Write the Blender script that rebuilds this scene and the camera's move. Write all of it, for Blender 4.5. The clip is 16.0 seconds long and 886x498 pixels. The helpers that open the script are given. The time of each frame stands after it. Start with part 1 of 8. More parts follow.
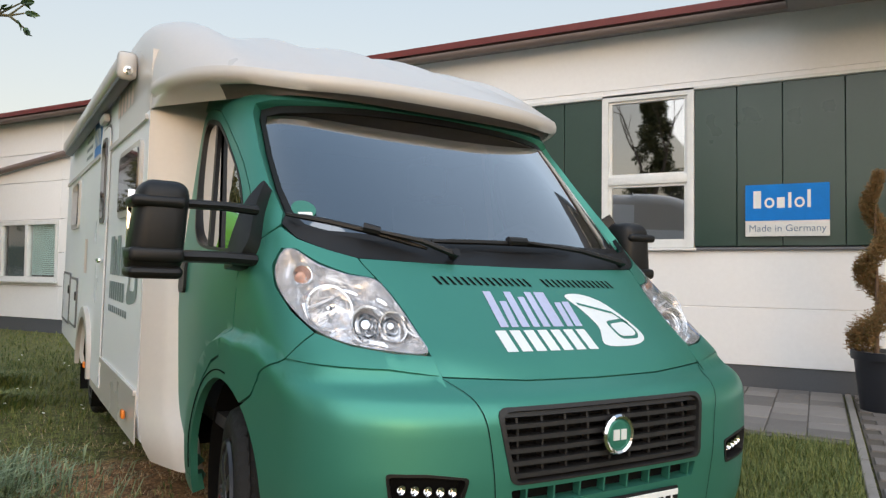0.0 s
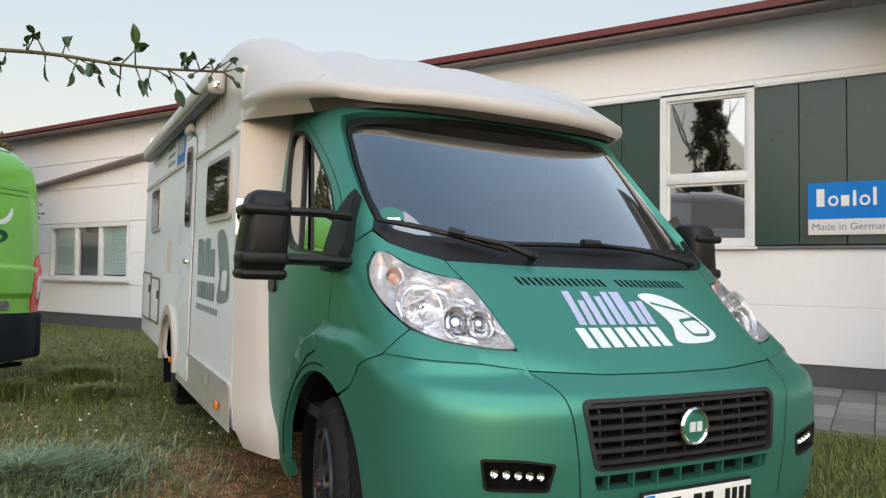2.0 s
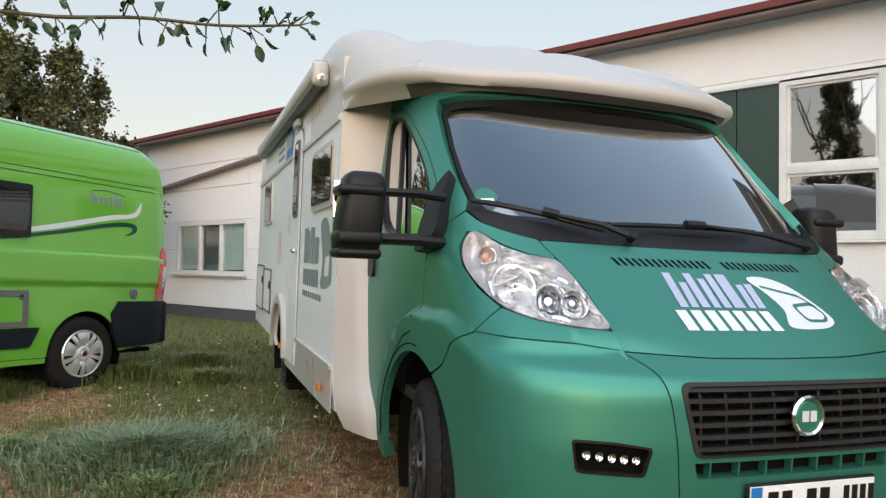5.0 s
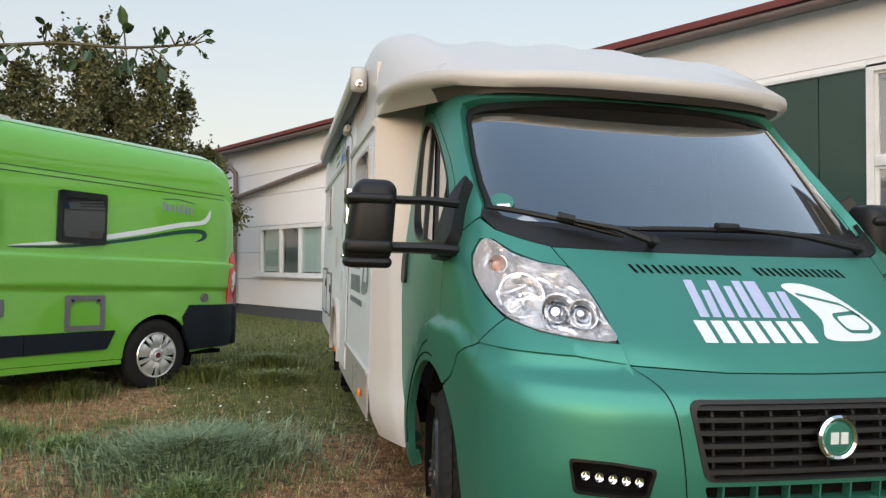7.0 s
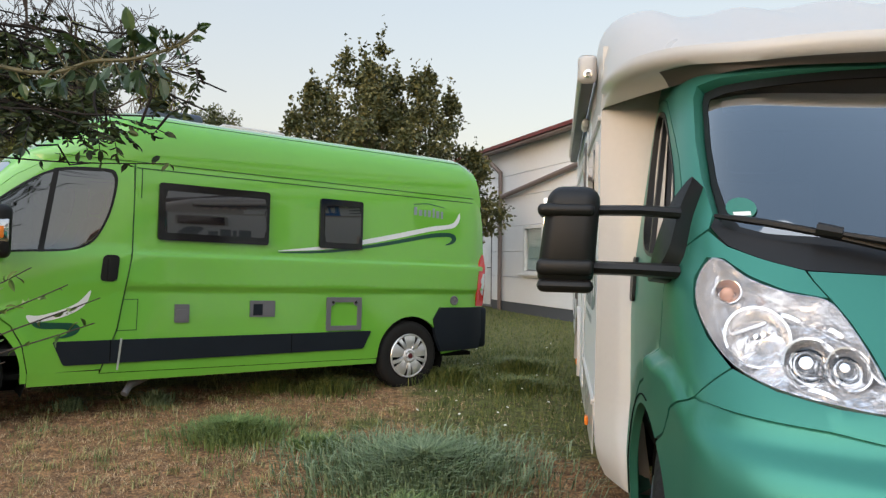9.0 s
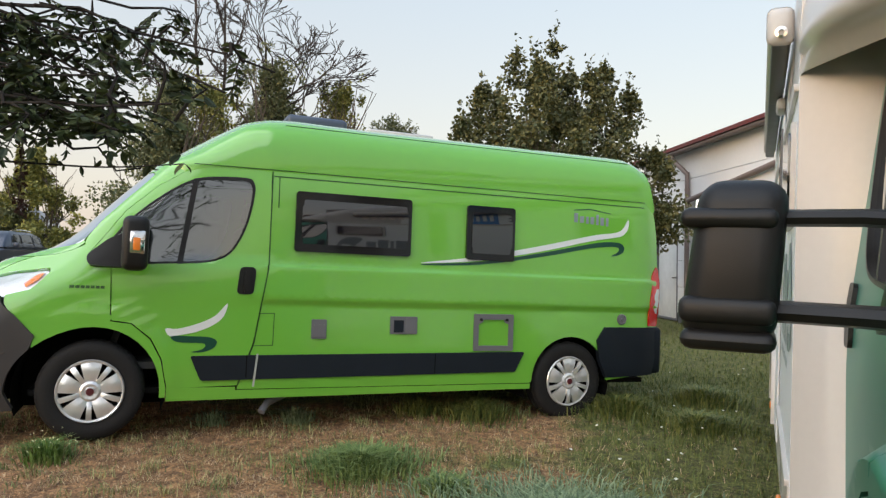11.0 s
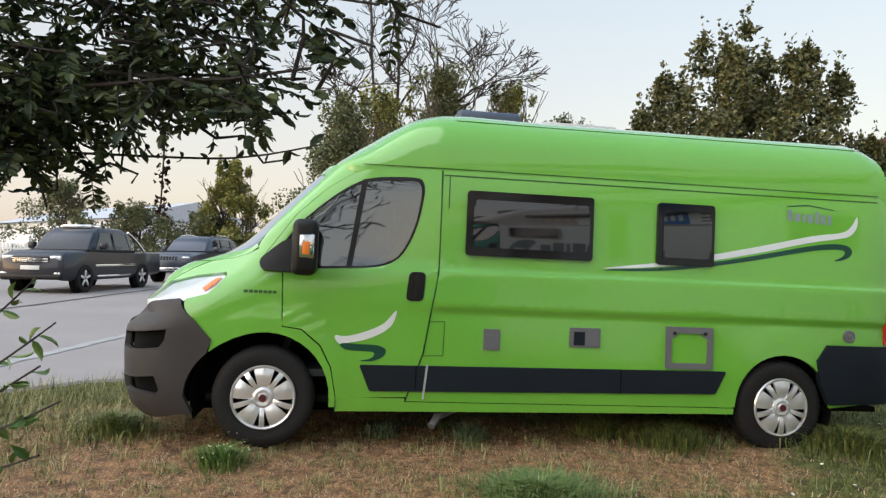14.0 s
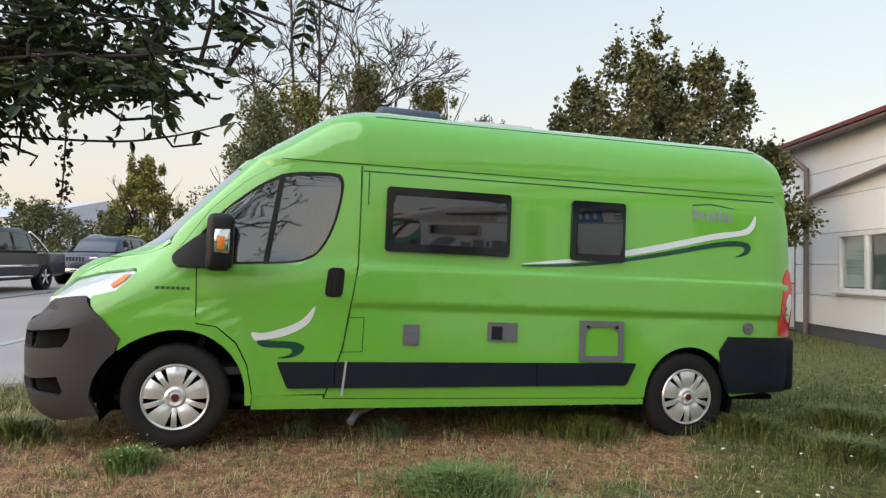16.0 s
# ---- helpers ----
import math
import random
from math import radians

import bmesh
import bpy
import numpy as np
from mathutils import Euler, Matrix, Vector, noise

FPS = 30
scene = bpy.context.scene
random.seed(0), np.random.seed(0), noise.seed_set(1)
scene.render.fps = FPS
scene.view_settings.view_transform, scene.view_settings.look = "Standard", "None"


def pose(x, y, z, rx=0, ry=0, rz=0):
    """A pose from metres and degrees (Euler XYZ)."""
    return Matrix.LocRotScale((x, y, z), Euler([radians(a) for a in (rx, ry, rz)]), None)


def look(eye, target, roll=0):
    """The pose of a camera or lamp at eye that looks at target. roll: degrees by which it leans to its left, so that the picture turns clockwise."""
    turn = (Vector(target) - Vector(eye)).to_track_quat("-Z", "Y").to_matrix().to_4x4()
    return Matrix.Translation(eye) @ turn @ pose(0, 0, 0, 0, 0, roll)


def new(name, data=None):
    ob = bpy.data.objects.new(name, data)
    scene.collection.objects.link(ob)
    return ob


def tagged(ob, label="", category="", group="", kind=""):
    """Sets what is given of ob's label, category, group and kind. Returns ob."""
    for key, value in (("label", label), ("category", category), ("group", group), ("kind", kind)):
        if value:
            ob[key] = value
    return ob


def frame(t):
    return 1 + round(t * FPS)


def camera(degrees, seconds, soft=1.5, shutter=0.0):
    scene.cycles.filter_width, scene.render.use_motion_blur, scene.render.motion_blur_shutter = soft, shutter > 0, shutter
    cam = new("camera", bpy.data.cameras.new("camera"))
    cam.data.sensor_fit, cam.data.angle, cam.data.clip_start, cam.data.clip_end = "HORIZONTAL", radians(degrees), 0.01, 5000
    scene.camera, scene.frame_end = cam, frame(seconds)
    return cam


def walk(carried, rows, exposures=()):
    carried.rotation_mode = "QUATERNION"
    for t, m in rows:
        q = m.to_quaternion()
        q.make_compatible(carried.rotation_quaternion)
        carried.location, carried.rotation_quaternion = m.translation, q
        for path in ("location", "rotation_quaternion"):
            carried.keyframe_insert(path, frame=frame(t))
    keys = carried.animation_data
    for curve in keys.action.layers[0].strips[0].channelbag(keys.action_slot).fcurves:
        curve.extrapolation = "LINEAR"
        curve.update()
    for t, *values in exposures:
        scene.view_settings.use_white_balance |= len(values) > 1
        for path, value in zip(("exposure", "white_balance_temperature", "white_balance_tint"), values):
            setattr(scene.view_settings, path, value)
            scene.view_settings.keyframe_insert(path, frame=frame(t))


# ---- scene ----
from mathutils.geometry import delaunay_2d_cdt

cam = camera(63.8, 16.0, soft=1.35)
PATH = [
    (0, (0.16, 0.303, 1.225), (-0.773, 2.071, 1.292), 0.7),
    (0.5, (0.113, 0.148, 1.216), (-0.819, 1.917, 1.286), 0.7),
    (1, (0.13, 0.105, 1.211), (-0.815, 1.866, 1.278), 0.5),
    (1.5, (0.137, 0.085, 1.212), (-0.859, 1.818, 1.275), 0.6),
    (2, (0.138, 0.076, 1.234), (-0.912, 1.776, 1.295), 0.6),
    (2.5, (0.14, 0.081, 1.243), (-0.968, 1.745, 1.303), 0.7),
    (3, (0.141, 0.088, 1.243), (-1.015, 1.72, 1.3), 0.7),
    (3.5, (0.137, 0.099, 1.234), (-1.038, 1.716, 1.293), 0.8),
    (4, (0.144, 0.108, 1.214), (-1.045, 1.715, 1.274), 0.8),
    (4.5, (0.152, 0.113, 1.184), (-1.042, 1.715, 1.244), 0.9),
    (5, (0.168, 0.127, 1.157), (-1.125, 1.652, 1.215), 0.9),
    (5.2, (0.171, 0.143, 1.152), (-1.19, 1.607, 1.21), 1.0),
    (7.3, (0.361, 0.406, 1.211), (-1.129, 1.738, 1.264), 0.5),
    (7.5, (0.37, 0.43, 1.222), (-1.148, 1.731, 1.275), 0.6),
    (8, (0.315, 0.493, 1.256), (-1.353, 1.596, 1.298), 0.8),
    (8.5, (0.21, 0.638, 1.293), (-1.572, 1.544, 1.326), 0.7),
    (9, (0.147, 0.813, 1.292), (-1.722, 1.525, 1.323), 0.6),
    (11.5, (-0.705, 1.309, 1.369), (-2.703, 1.39, 1.406), 1.0),
    (12, (-0.893, 1.319, 1.377), (-2.892, 1.246, 1.411), 1.0),
    (12.5, (-0.945, 1.262, 1.388), (-2.935, 1.071, 1.437), 1.1),
    (13, (-0.968, 1.228, 1.384), (-2.953, 0.982, 1.429), 1.1),
    (13.5, (-0.984, 1.212, 1.375), (-2.966, 0.953, 1.421), 1.1),
    (14, (-0.993, 1.22, 1.365), (-2.975, 0.957, 1.408), 1.1),
    (14.5, (-1.001, 1.243, 1.353), (-2.984, 0.988, 1.397), 1.0),
    (15, (-0.991, 1.246, 1.341), (-2.979, 1.033, 1.39), 1.1),
    (15.5, (-0.984, 1.224, 1.332), (-2.98, 1.104, 1.379), 1.1),
    (16, (-0.974, 1.244, 1.321), (-2.973, 1.198, 1.373), 1.0),
]
EXPOSURE = 1.24
walk(cam, [(t, look(eye, target, roll)) for t, eye, target, roll in PATH], [(0.0, EXPOSURE - .03), (3.0, EXPOSURE), (9.0, EXPOSURE + .05), (12.0, EXPOSURE + .17), (16.0, EXPOSURE + .18)])

# ---- world and light: clear sky just after the sun has gone down, a wide soft glow ----
SUN_AZ, SUN_EL = radians(-52), radians(5)
world = bpy.data.worlds.new("dusk_sky")
scene.world = world
world.use_nodes = True
wn, wl = world.node_tree.nodes, world.node_tree.links
sky = wn.new("ShaderNodeTexSky")
sky.sky_type = "NISHITA"
sky.sun_disc = False
sky.sun_elevation = SUN_EL
sky.sun_rotation = radians(90) - SUN_AZ
sky.air_density, sky.dust_density, sky.ozone_density = 1.0, 3.0, 0.6
# thin evening haze over the whole sky: peach at the horizon, pale blue-grey above
wtc, wsep, wramp, wmix = wn.new("ShaderNodeTexCoord"), wn.new("ShaderNodeSeparateXYZ"), wn.new("ShaderNodeValToRGB"), wn.new("ShaderNodeMix")
wl.new(wtc.outputs["Generated"], wsep.inputs[0])
wl.new(wsep.outputs[2], wramp.inputs[0])
for k, (at, c) in enumerate(((0.0, (.365, .31, .28)), (.10, (.345, .32, .305)), (.25, (.305, .31, .325)), (.42, (.265, .30, .345)), (1.0, (.215, .31, .45)))):
    el = wramp.color_ramp.elements[k] if k < 1 else wramp.color_ramp.elements.new(at) if k < 4 else wramp.color_ramp.elements[-1]
    el.position, el.color = at, (*c, 1)
wscale = wn.new("ShaderNodeVectorMath")
wscale.operation = "SCALE"
wscale.inputs["Scale"].default_value = 1 / 0.15
wl.new(wramp.outputs[0], wscale.inputs[0])
wmix.data_type = "RGBA"
wmix.inputs[0].default_value = 0.7
wl.new(sky.outputs[0], wmix.inputs[6])
wl.new(wscale.outputs[0], wmix.inputs[7])
wl.new(wmix.outputs[2], wn["Background"].inputs[0])
wn["Background"].inputs[1].default_value = 0.162
sun = new("sun", bpy.data.lights.new("sun", "SUN"))
sun.data.energy, sun.data.angle, sun.data.color = 1.2, radians(100), (0.985, 0.985, 1.0)
sun.matrix_world = look((0, 0, 30), Vector((0, 0, 30)) - Vector((math.cos(SUN_AZ) * math.cos(radians(36)), math.sin(SUN_AZ) * math.cos(radians(36)), math.sin(radians(36)))))


# ---- materials ----
def mat(name, color, rough=0.5, metal=0.0, vary=0.12, scale=6.0, fine=60.0, bump=0.0, coat=0.0, spec=0.5, stretch=(1, 1, 1), second=None, second_at=(0.5, 0.62), island=0.0, rand=0.0, rough_vary=0.1):
    """A plain procedural surface: two scales of colour variation, varied roughness, fine relief."""
    m = bpy.data.materials.new(name)
    m.use_nodes = True
    n, l = m.node_tree.nodes, m.node_tree.links
    b = n["Principled BSDF"]
    b.inputs["Metallic"].default_value = metal
    b.inputs["Coat Weight"].default_value = coat
    b.inputs["Coat Roughness"].default_value = 0.06
    b.inputs["Specular IOR Level"].default_value = spec
    tc, mp = n.new("ShaderNodeTexCoord"), n.new("ShaderNodeMapping")
    l.new(tc.outputs["Object"], mp.inputs[0])
    mp.inputs["Scale"].default_value = stretch
    big, small = n.new("ShaderNodeTexNoise"), n.new("ShaderNodeTexNoise")
    for t, s in ((big, scale), (small, fine)):
        l.new(mp.outputs[0], t.inputs["Vector"])
        t.inputs["Scale"].default_value, t.inputs["Detail"].default_value = s, 4.0
    add = n.new("ShaderNodeMath")
    add.operation = "MULTIPLY_ADD"
    l.new(big.outputs[0], add.inputs[0])
    add.inputs[1].default_value = 0.65
    part_small = n.new("ShaderNodeMath")
    part_small.operation = "MULTIPLY"
    l.new(small.outputs[0], part_small.inputs[0])
    part_small.inputs[1].default_value = 0.35
    l.new(part_small.outputs[0], add.inputs[2])
    value = add.outputs[0]
    if island or rand:
        src = n.new("ShaderNodeNewGeometry").outputs["Random Per Island"] if island else n.new("ShaderNodeObjectInfo").outputs["Random"]
        mix = n.new("ShaderNodeMix")
        mix.inputs[0].default_value = island or rand
        l.new(value, mix.inputs[2])
        l.new(src, mix.inputs[3])
        value = mix.outputs[0]
    ramp = n.new("ShaderNodeValToRGB")
    l.new(value, ramp.inputs[0])
    c = Vector(color)
    e = ramp.color_ramp.elements
    e[0].position, e[1].position = 0.25, 0.75
    e[0].color = (*(c * (1 - vary)), 1)
    e[1].color = (*(c * (1 + vary)), 1)
    if second:
        e[0].position, e[0].color = second_at[0], (*c, 1)
        e[1].position, e[1].color = second_at[1], (*second, 1)
    l.new(ramp.outputs[0], b.inputs["Base Color"])
    rr = n.new("ShaderNodeMapRange")
    l.new(big.outputs[0], rr.inputs[0])
    rr.inputs[1].default_value, rr.inputs[2].default_value = 0.3, 0.7
    rr.inputs[3].default_value, rr.inputs[4].default_value = max(0.02, rough * (1 - rough_vary)), min(1, rough * (1 + rough_vary))
    l.new(rr.outputs[0], b.inputs["Roughness"])
    if bump:
        bp = n.new("ShaderNodeBump")
        bp.inputs["Strength"].default_value = bump
        bp.inputs["Distance"].default_value = 0.01
        l.new(small.outputs[0], bp.inputs["Height"])
        l.new(bp.outputs[0], b.inputs["Normal"])
    return m


def glass(name, tint, gain=2.0):
    """A thin pane: clear tinted body, mirror-like gloss by Fresnel."""
    m = bpy.data.materials.new(name)
    m.use_nodes = True
    n, l = m.node_tree.nodes, m.node_tree.links
    n.remove(n["Principled BSDF"])
    tr, gl, mx, fr, k = n.new("ShaderNodeBsdfTransparent"), n.new("ShaderNodeBsdfGlossy"), n.new("ShaderNodeMixShader"), n.new("ShaderNodeFresnel"), n.new("ShaderNodeMath")
    tr.inputs[0].default_value = (*tint, 1)
    gl.inputs["Roughness"].default_value = 0.02
    fr.inputs[0].default_value = 1.5
    k.operation, k.use_clamp = "MULTIPLY", True
    k.inputs[1].default_value = gain
    l.new(fr.outputs[0], k.inputs[0])
    l.new(k.outputs[0], mx.inputs[0])
    l.new(tr.outputs[0], mx.inputs[1])
    l.new(gl.outputs[0], mx.inputs[2])
    l.new(mx.outputs[0], n["Material Output"].inputs[0])
    return m


def leaf_mat(name, a, b, rough=0.5):
    m = mat(name, a, rough, vary=0.3, scale=1.2, fine=30, island=0.6, second=b, second_at=(0.3, 0.75))
    p = m.node_tree.nodes["Principled BSDF"]
    p.inputs["Subsurface Weight"].default_value = 0.0
    return m


TEAL = mat("teal_satin_paint", (0.058, 0.255, 0.19), 0.36, 0.55, 0.08, 1.5, 400, coat=0.05)
VAN_GREEN = mat("apple_green_paint", (0.155, 0.44, 0.05), 0.16, 0.0, 0.05, 1.2, 300, coat=1.0)
GRP_WHITE = mat("white_gelcoat", (0.53, 0.50, 0.47), 0.3, 0, 0.05, 1.5, 40, coat=0.2)
SIDE_WHITE = mat("pale_blue_white_sheet", (0.82, 0.84, 0.87), 0.3, 0, 0.05, 1.1, 60)
BLACK_PLASTIC = mat("black_textured_plastic", (0.0095, 0.0088, 0.0085), 0.4, 0, 0.25, 8, 500, bump=0.12, spec=0.3)
GRILLE_PLASTIC = mat("dark_grille_plastic", (0.022, 0.021, 0.021), 0.5, 0, 0.15, 5, 500, bump=0.1, spec=0.35)
GREY_PLASTIC = mat("dark_grey_bumper_plastic", (0.05, 0.046, 0.045), 0.5, 0, 0.15, 5, 500, bump=0.15, spec=0.3)
RUBBER = mat("tyre_rubber", (0.013, 0.0125, 0.0125), 0.75, 0, 0.3, 9, 90, bump=0.3, spec=0.3)
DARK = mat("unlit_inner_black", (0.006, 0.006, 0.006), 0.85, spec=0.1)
SILVER = mat("silver_wheel_paint", (0.78, 0.78, 0.79), 0.22, 0.62, 0.08, 6, 60)
DARK_RIM = mat("dark_grey_alloy", (0.06, 0.06, 0.065), 0.35, 0.7)
CHROME = mat("chrome", (0.8, 0.8, 0.8), 0.08, 1.0, 0.03)
REFLECTOR = mat("faceted_reflector", (0.93, 0.92, 0.92), 0.12, 0.8, 0.1, 25, 40, bump=0.22)
LAMP_SILVER = mat("silvered_lamp_bowl", (0.86, 0.86, 0.88), 0.22, 0.4, 0.15, 12, 60)
AMBER = mat("amber_lens", (0.8, 0.22, 0.03), 0.2)
PALE_AMBER = mat("pale_amber_bulb", (0.72, 0.42, 0.30), 0.25)
RED_LENS = mat("red_lens", (0.6, 0.02, 0.015), 0.15, coat=0.5)
NAVY = mat("dark_navy_trim", (0.008, 0.012, 0.018), 0.5, 0, 0.2, 5, 200, spec=0.25)
FLAP_GREY = mat("grey_plastic_flap", (0.13, 0.13, 0.14), 0.45, 0, 0.1, 8, 200)
FLAP_PALE = mat("milky_tape", (0.36, 0.40, 0.37), 0.4)
DECAL_WHITE = mat("silver_white_decal", (0.72, 0.75, 0.74), 0.35, 0.1, 0.05)
DECAL_DARK = mat("dark_green_decal", (0.006, 0.06, 0.035), 0.3)
DECAL_LILAC = mat("lilac_decal", (0.42, 0.45, 0.62), 0.4)
DECAL_GREY = mat("grey_decal", (0.22, 0.26, 0.28), 0.4)
DECAL_BLUE = mat("blue_decal", (0.02, 0.19, 0.55), 0.35)
DECAL_ORANGE = mat("faded_orange_decal", (0.76, 0.62, 0.56), 0.4)
CLEAR = glass("clear_pane", (0.92, 0.94, 0.94), 2.0)
SCREEN = glass("windscreen_glass", (0.30, 0.34, 0.36), 6.0)
LAMP_GLASS = glass("lamp_cover", (0.97, 0.97, 0.98), 1.3)
TINT = glass("tinted_pane", (0.14, 0.16, 0.155), 6.5)
ACRYLIC = mat("smoked_acrylic", (0.006, 0.0055, 0.008), 0.02, 0, 0.1, coat=0.6, spec=0.7)
ACRYLIC.node_tree.nodes["Principled BSDF"].inputs["IOR"].default_value = 1.6
BLACK_GLOSS = mat("black_gloss_frame", (0.004, 0.004, 0.005), 0.12, 0, 0.1, spec=0.45)
DASH = mat("dark_dash_plastic", (0.03, 0.031, 0.034), 0.7, bump=0.1)
SEAT = mat("grey_seat_cloth", (0.07, 0.07, 0.075), 0.9, 0, 0.2, 10, 200, bump=0.3)
CLOTH_PALE = mat("grey_lining", (0.10, 0.095, 0.09), 0.9)
WOOD = mat("light_wood_trim", (0.36, 0.21, 0.1), 0.5, stretch=(1, 1, 8))
PLATE_WHITE = mat("plate_white", (0.75, 0.75, 0.73), 0.4)


# ---- mesh helpers ----
def finish(ob, smooth=True, angle=38):
    if smooth:
        for p in ob.data.polygons:
            p.use_smooth = True
        ob.data.set_sharp_from_angle(angle=radians(angle))
    return ob


def part(name, bm, material, parent=None, label="", smooth=True, angle=38, doubles=0.0):
    if doubles:
        bmesh.ops.remove_doubles(bm, verts=bm.verts, dist=doubles)
    me = bpy.data.meshes.new(name)
    bm.to_mesh(me)
    bm.free()
    me.materials.append(material)
    ob = new(name, me)
    if parent:
        ob.parent = parent
    if label:
        ob["label"] = label
    return finish(ob, smooth, angle)


def thing(name, label, category, m=None, group="", kind=""):
    ob = new(name)
    if m:
        ob.matrix_world = m
    return tagged(ob, label, category, group, kind)


def raw(name, verts, faces, material, parent=None, label="", smooth=True, angle=38):
    me = bpy.data.meshes.new(name)
    me.from_pydata([tuple(v) for v in verts], [], faces)
    me.update()
    me.materials.append(material)
    ob = new(name, me)
    if parent:
        ob.parent = parent
    if label:
        ob["label"] = label
    return finish(ob, smooth, angle)


def box(bm, lo, hi, bevel=0.0, seg=2, m=None):
    r = bmesh.ops.create_cube(bm, size=1.0)
    vs = r["verts"]
    lo, hi = Vector(lo), Vector(hi)
    for v in vs:
        v.co = Vector(((lo.x + hi.x) / 2 + v.co.x * (hi.x - lo.x), (lo.y + hi.y) / 2 + v.co.y * (hi.y - lo.y), (lo.z + hi.z) / 2 + v.co.z * (hi.z - lo.z)))
    es = list({e for v in vs for e in v.link_edges})
    if bevel:
        out = bmesh.ops.bevel(bm, geom=es, offset=bevel, segments=seg, affect="EDGES", profile=0.5)
        vs = list({v for f in out["faces"] for v in f.verts} | {v for v in vs if v.is_valid})
    if m:
        bmesh.ops.transform(bm, matrix=m, verts=vs)
    return bm


def boxed(lo, hi, bevel=0.0, seg=2, m=None):
    return box(bmesh.new(), lo, hi, bevel, seg, m)


def tube(bm, pts, radii, sides=6, cap=True):
    """A tube along a line of points, each with its radius."""
    pts = [Vector(p) for p in pts]
    if isinstance(radii, (int, float)):
        radii = [radii] * len(pts)
    rings, up = [], None
    for i, p in enumerate(pts):
        d = (pts[min(i + 1, len(pts) - 1)] - pts[max(i - 1, 0)]).normalized()
        if up is None:
            up = d.orthogonal().normalized()
        up = (up - d * up.dot(d)).normalized() if (up - d * up.dot(d)).length > 1e-6 else d.orthogonal().normalized()
        side = d.cross(up)
        rings.append([bm.verts.new(p + (up * math.cos(a) + side * math.sin(a)) * radii[i]) for a in (2 * math.pi * k / sides for k in range(sides))])
    for a, b in zip(rings, rings[1:]):
        for k in range(sides):
            bm.faces.new((a[k], a[(k + 1) % sides], b[(k + 1) % sides], b[k]))
    if cap:
        bm.faces.new(rings[0][::-1])
        bm.faces.new(rings[-1])
    return bm


def lathe(bm, profile, seg=32, m=None):
    """Rings of (radius, along) round the y axis; along is y."""
    rings = []
    for r, y in profile:
        if r < 1e-5:
            rings.append([bm.verts.new((0, y, 0))])
        else:
            rings.append([bm.verts.new((r * math.cos(2 * math.pi * k / seg), y, r * math.sin(2 * math.pi * k / seg))) for k in range(seg)])
    for a, b in zip(rings, rings[1:]):
        for k in range(seg):
            q = (k + 1) % seg
            if len(a) == 1 and len(b) == 1:
                continue
            if len(a) == 1:
                bm.faces.new((a[0], b[k], b[q]))
            elif len(b) == 1:
                bm.faces.new((a[k], b[0], a[q]))
            else:
                bm.faces.new((a[k], b[k], b[q], a[q]))
    if m:
        bmesh.ops.transform(bm, matrix=m, verts=[v for r in rings for v in r])
    return bm


def table(*pts, soft=0.03):
    """A softened line through (x, value) pairs, as a function."""
    xs = np.array([p[0] for p in pts], float)
    ys = np.array([p[1] for p in pts], float)
    g = np.arange(xs[0] - 0.2, xs[-1] + 0.2, 0.005)
    v = np.interp(g, xs, ys)
    if soft:
        k = max(1, int(soft / 0.005))
        ker = np.hanning(2 * k + 3)
        ker /= ker.sum()
        v = np.convolve(np.pad(v, k + 1, mode="edge"), ker, mode="valid")
    return lambda x: float(np.interp(x, g, v))


def inside(p, poly):
    x, y = p
    hit = False
    j = len(poly) - 1
    for i in range(len(poly)):
        xi, yi = poly[i]
        xj, yj = poly[j]
        if (yi > y) != (yj > y) and x < (xj - xi) * (y - yi) / (yj - yi) + xi:
            hit = not hit
        j = i
    return hit


def rounded(poly, r, n=4):
    """The polygon with its corners rounded by r (one number, or one a corner)."""
    out, k = [], len(poly)
    for i in range(k):
        ri = r[i] if isinstance(r, (list, tuple)) else r
        p, a, b = Vector(poly[i]), Vector(poly[i - 1]), Vector(poly[(i + 1) % k])
        da, db = a - p, b - p
        t = min(ri, da.length * 0.45, db.length * 0.45)
        if t < 1e-4:
            out.append((p.x, p.y))
            continue
        s, e = p + da.normalized() * t, p + db.normalized() * t
        for q in range(n + 1):
            u = q / n
            c = s * (1 - u) ** 2 + p * 2 * u * (1 - u) + e * u * u
            out.append((c.x, c.y))
    return out


def dense(poly, step):
    out = []
    for a, b in zip(poly, poly[1:] + poly[:1]):
        n = max(1, int(math.hypot(b[0] - a[0], b[1] - a[1]) / step))
        out += [(a[0] + (b[0] - a[0]) * i / n, a[1] + (b[1] - a[1]) * i / n) for i in range(n)]
    return out


def curve(pts, n=6, closed=False):
    """A smooth line through the points."""
    k, out = len(pts), []
    for i in range(k if closed else k - 1):
        g = lambda j: Vector(pts[j % k] if closed else pts[min(max(j, 0), k - 1)])
        a, b, c, d = g(i - 1), g(i), g(i + 1), g(i + 2)
        for q in range(n):
            t = q / n
            v = 0.5 * (2 * b + (c - a) * t + (2 * a - 5 * b + 4 * c - d) * t * t + (3 * b - a - 3 * c + d) * t ** 3)
            out.append(tuple(v))
    if not closed:
        out.append(tuple(pts[-1]))
    return out


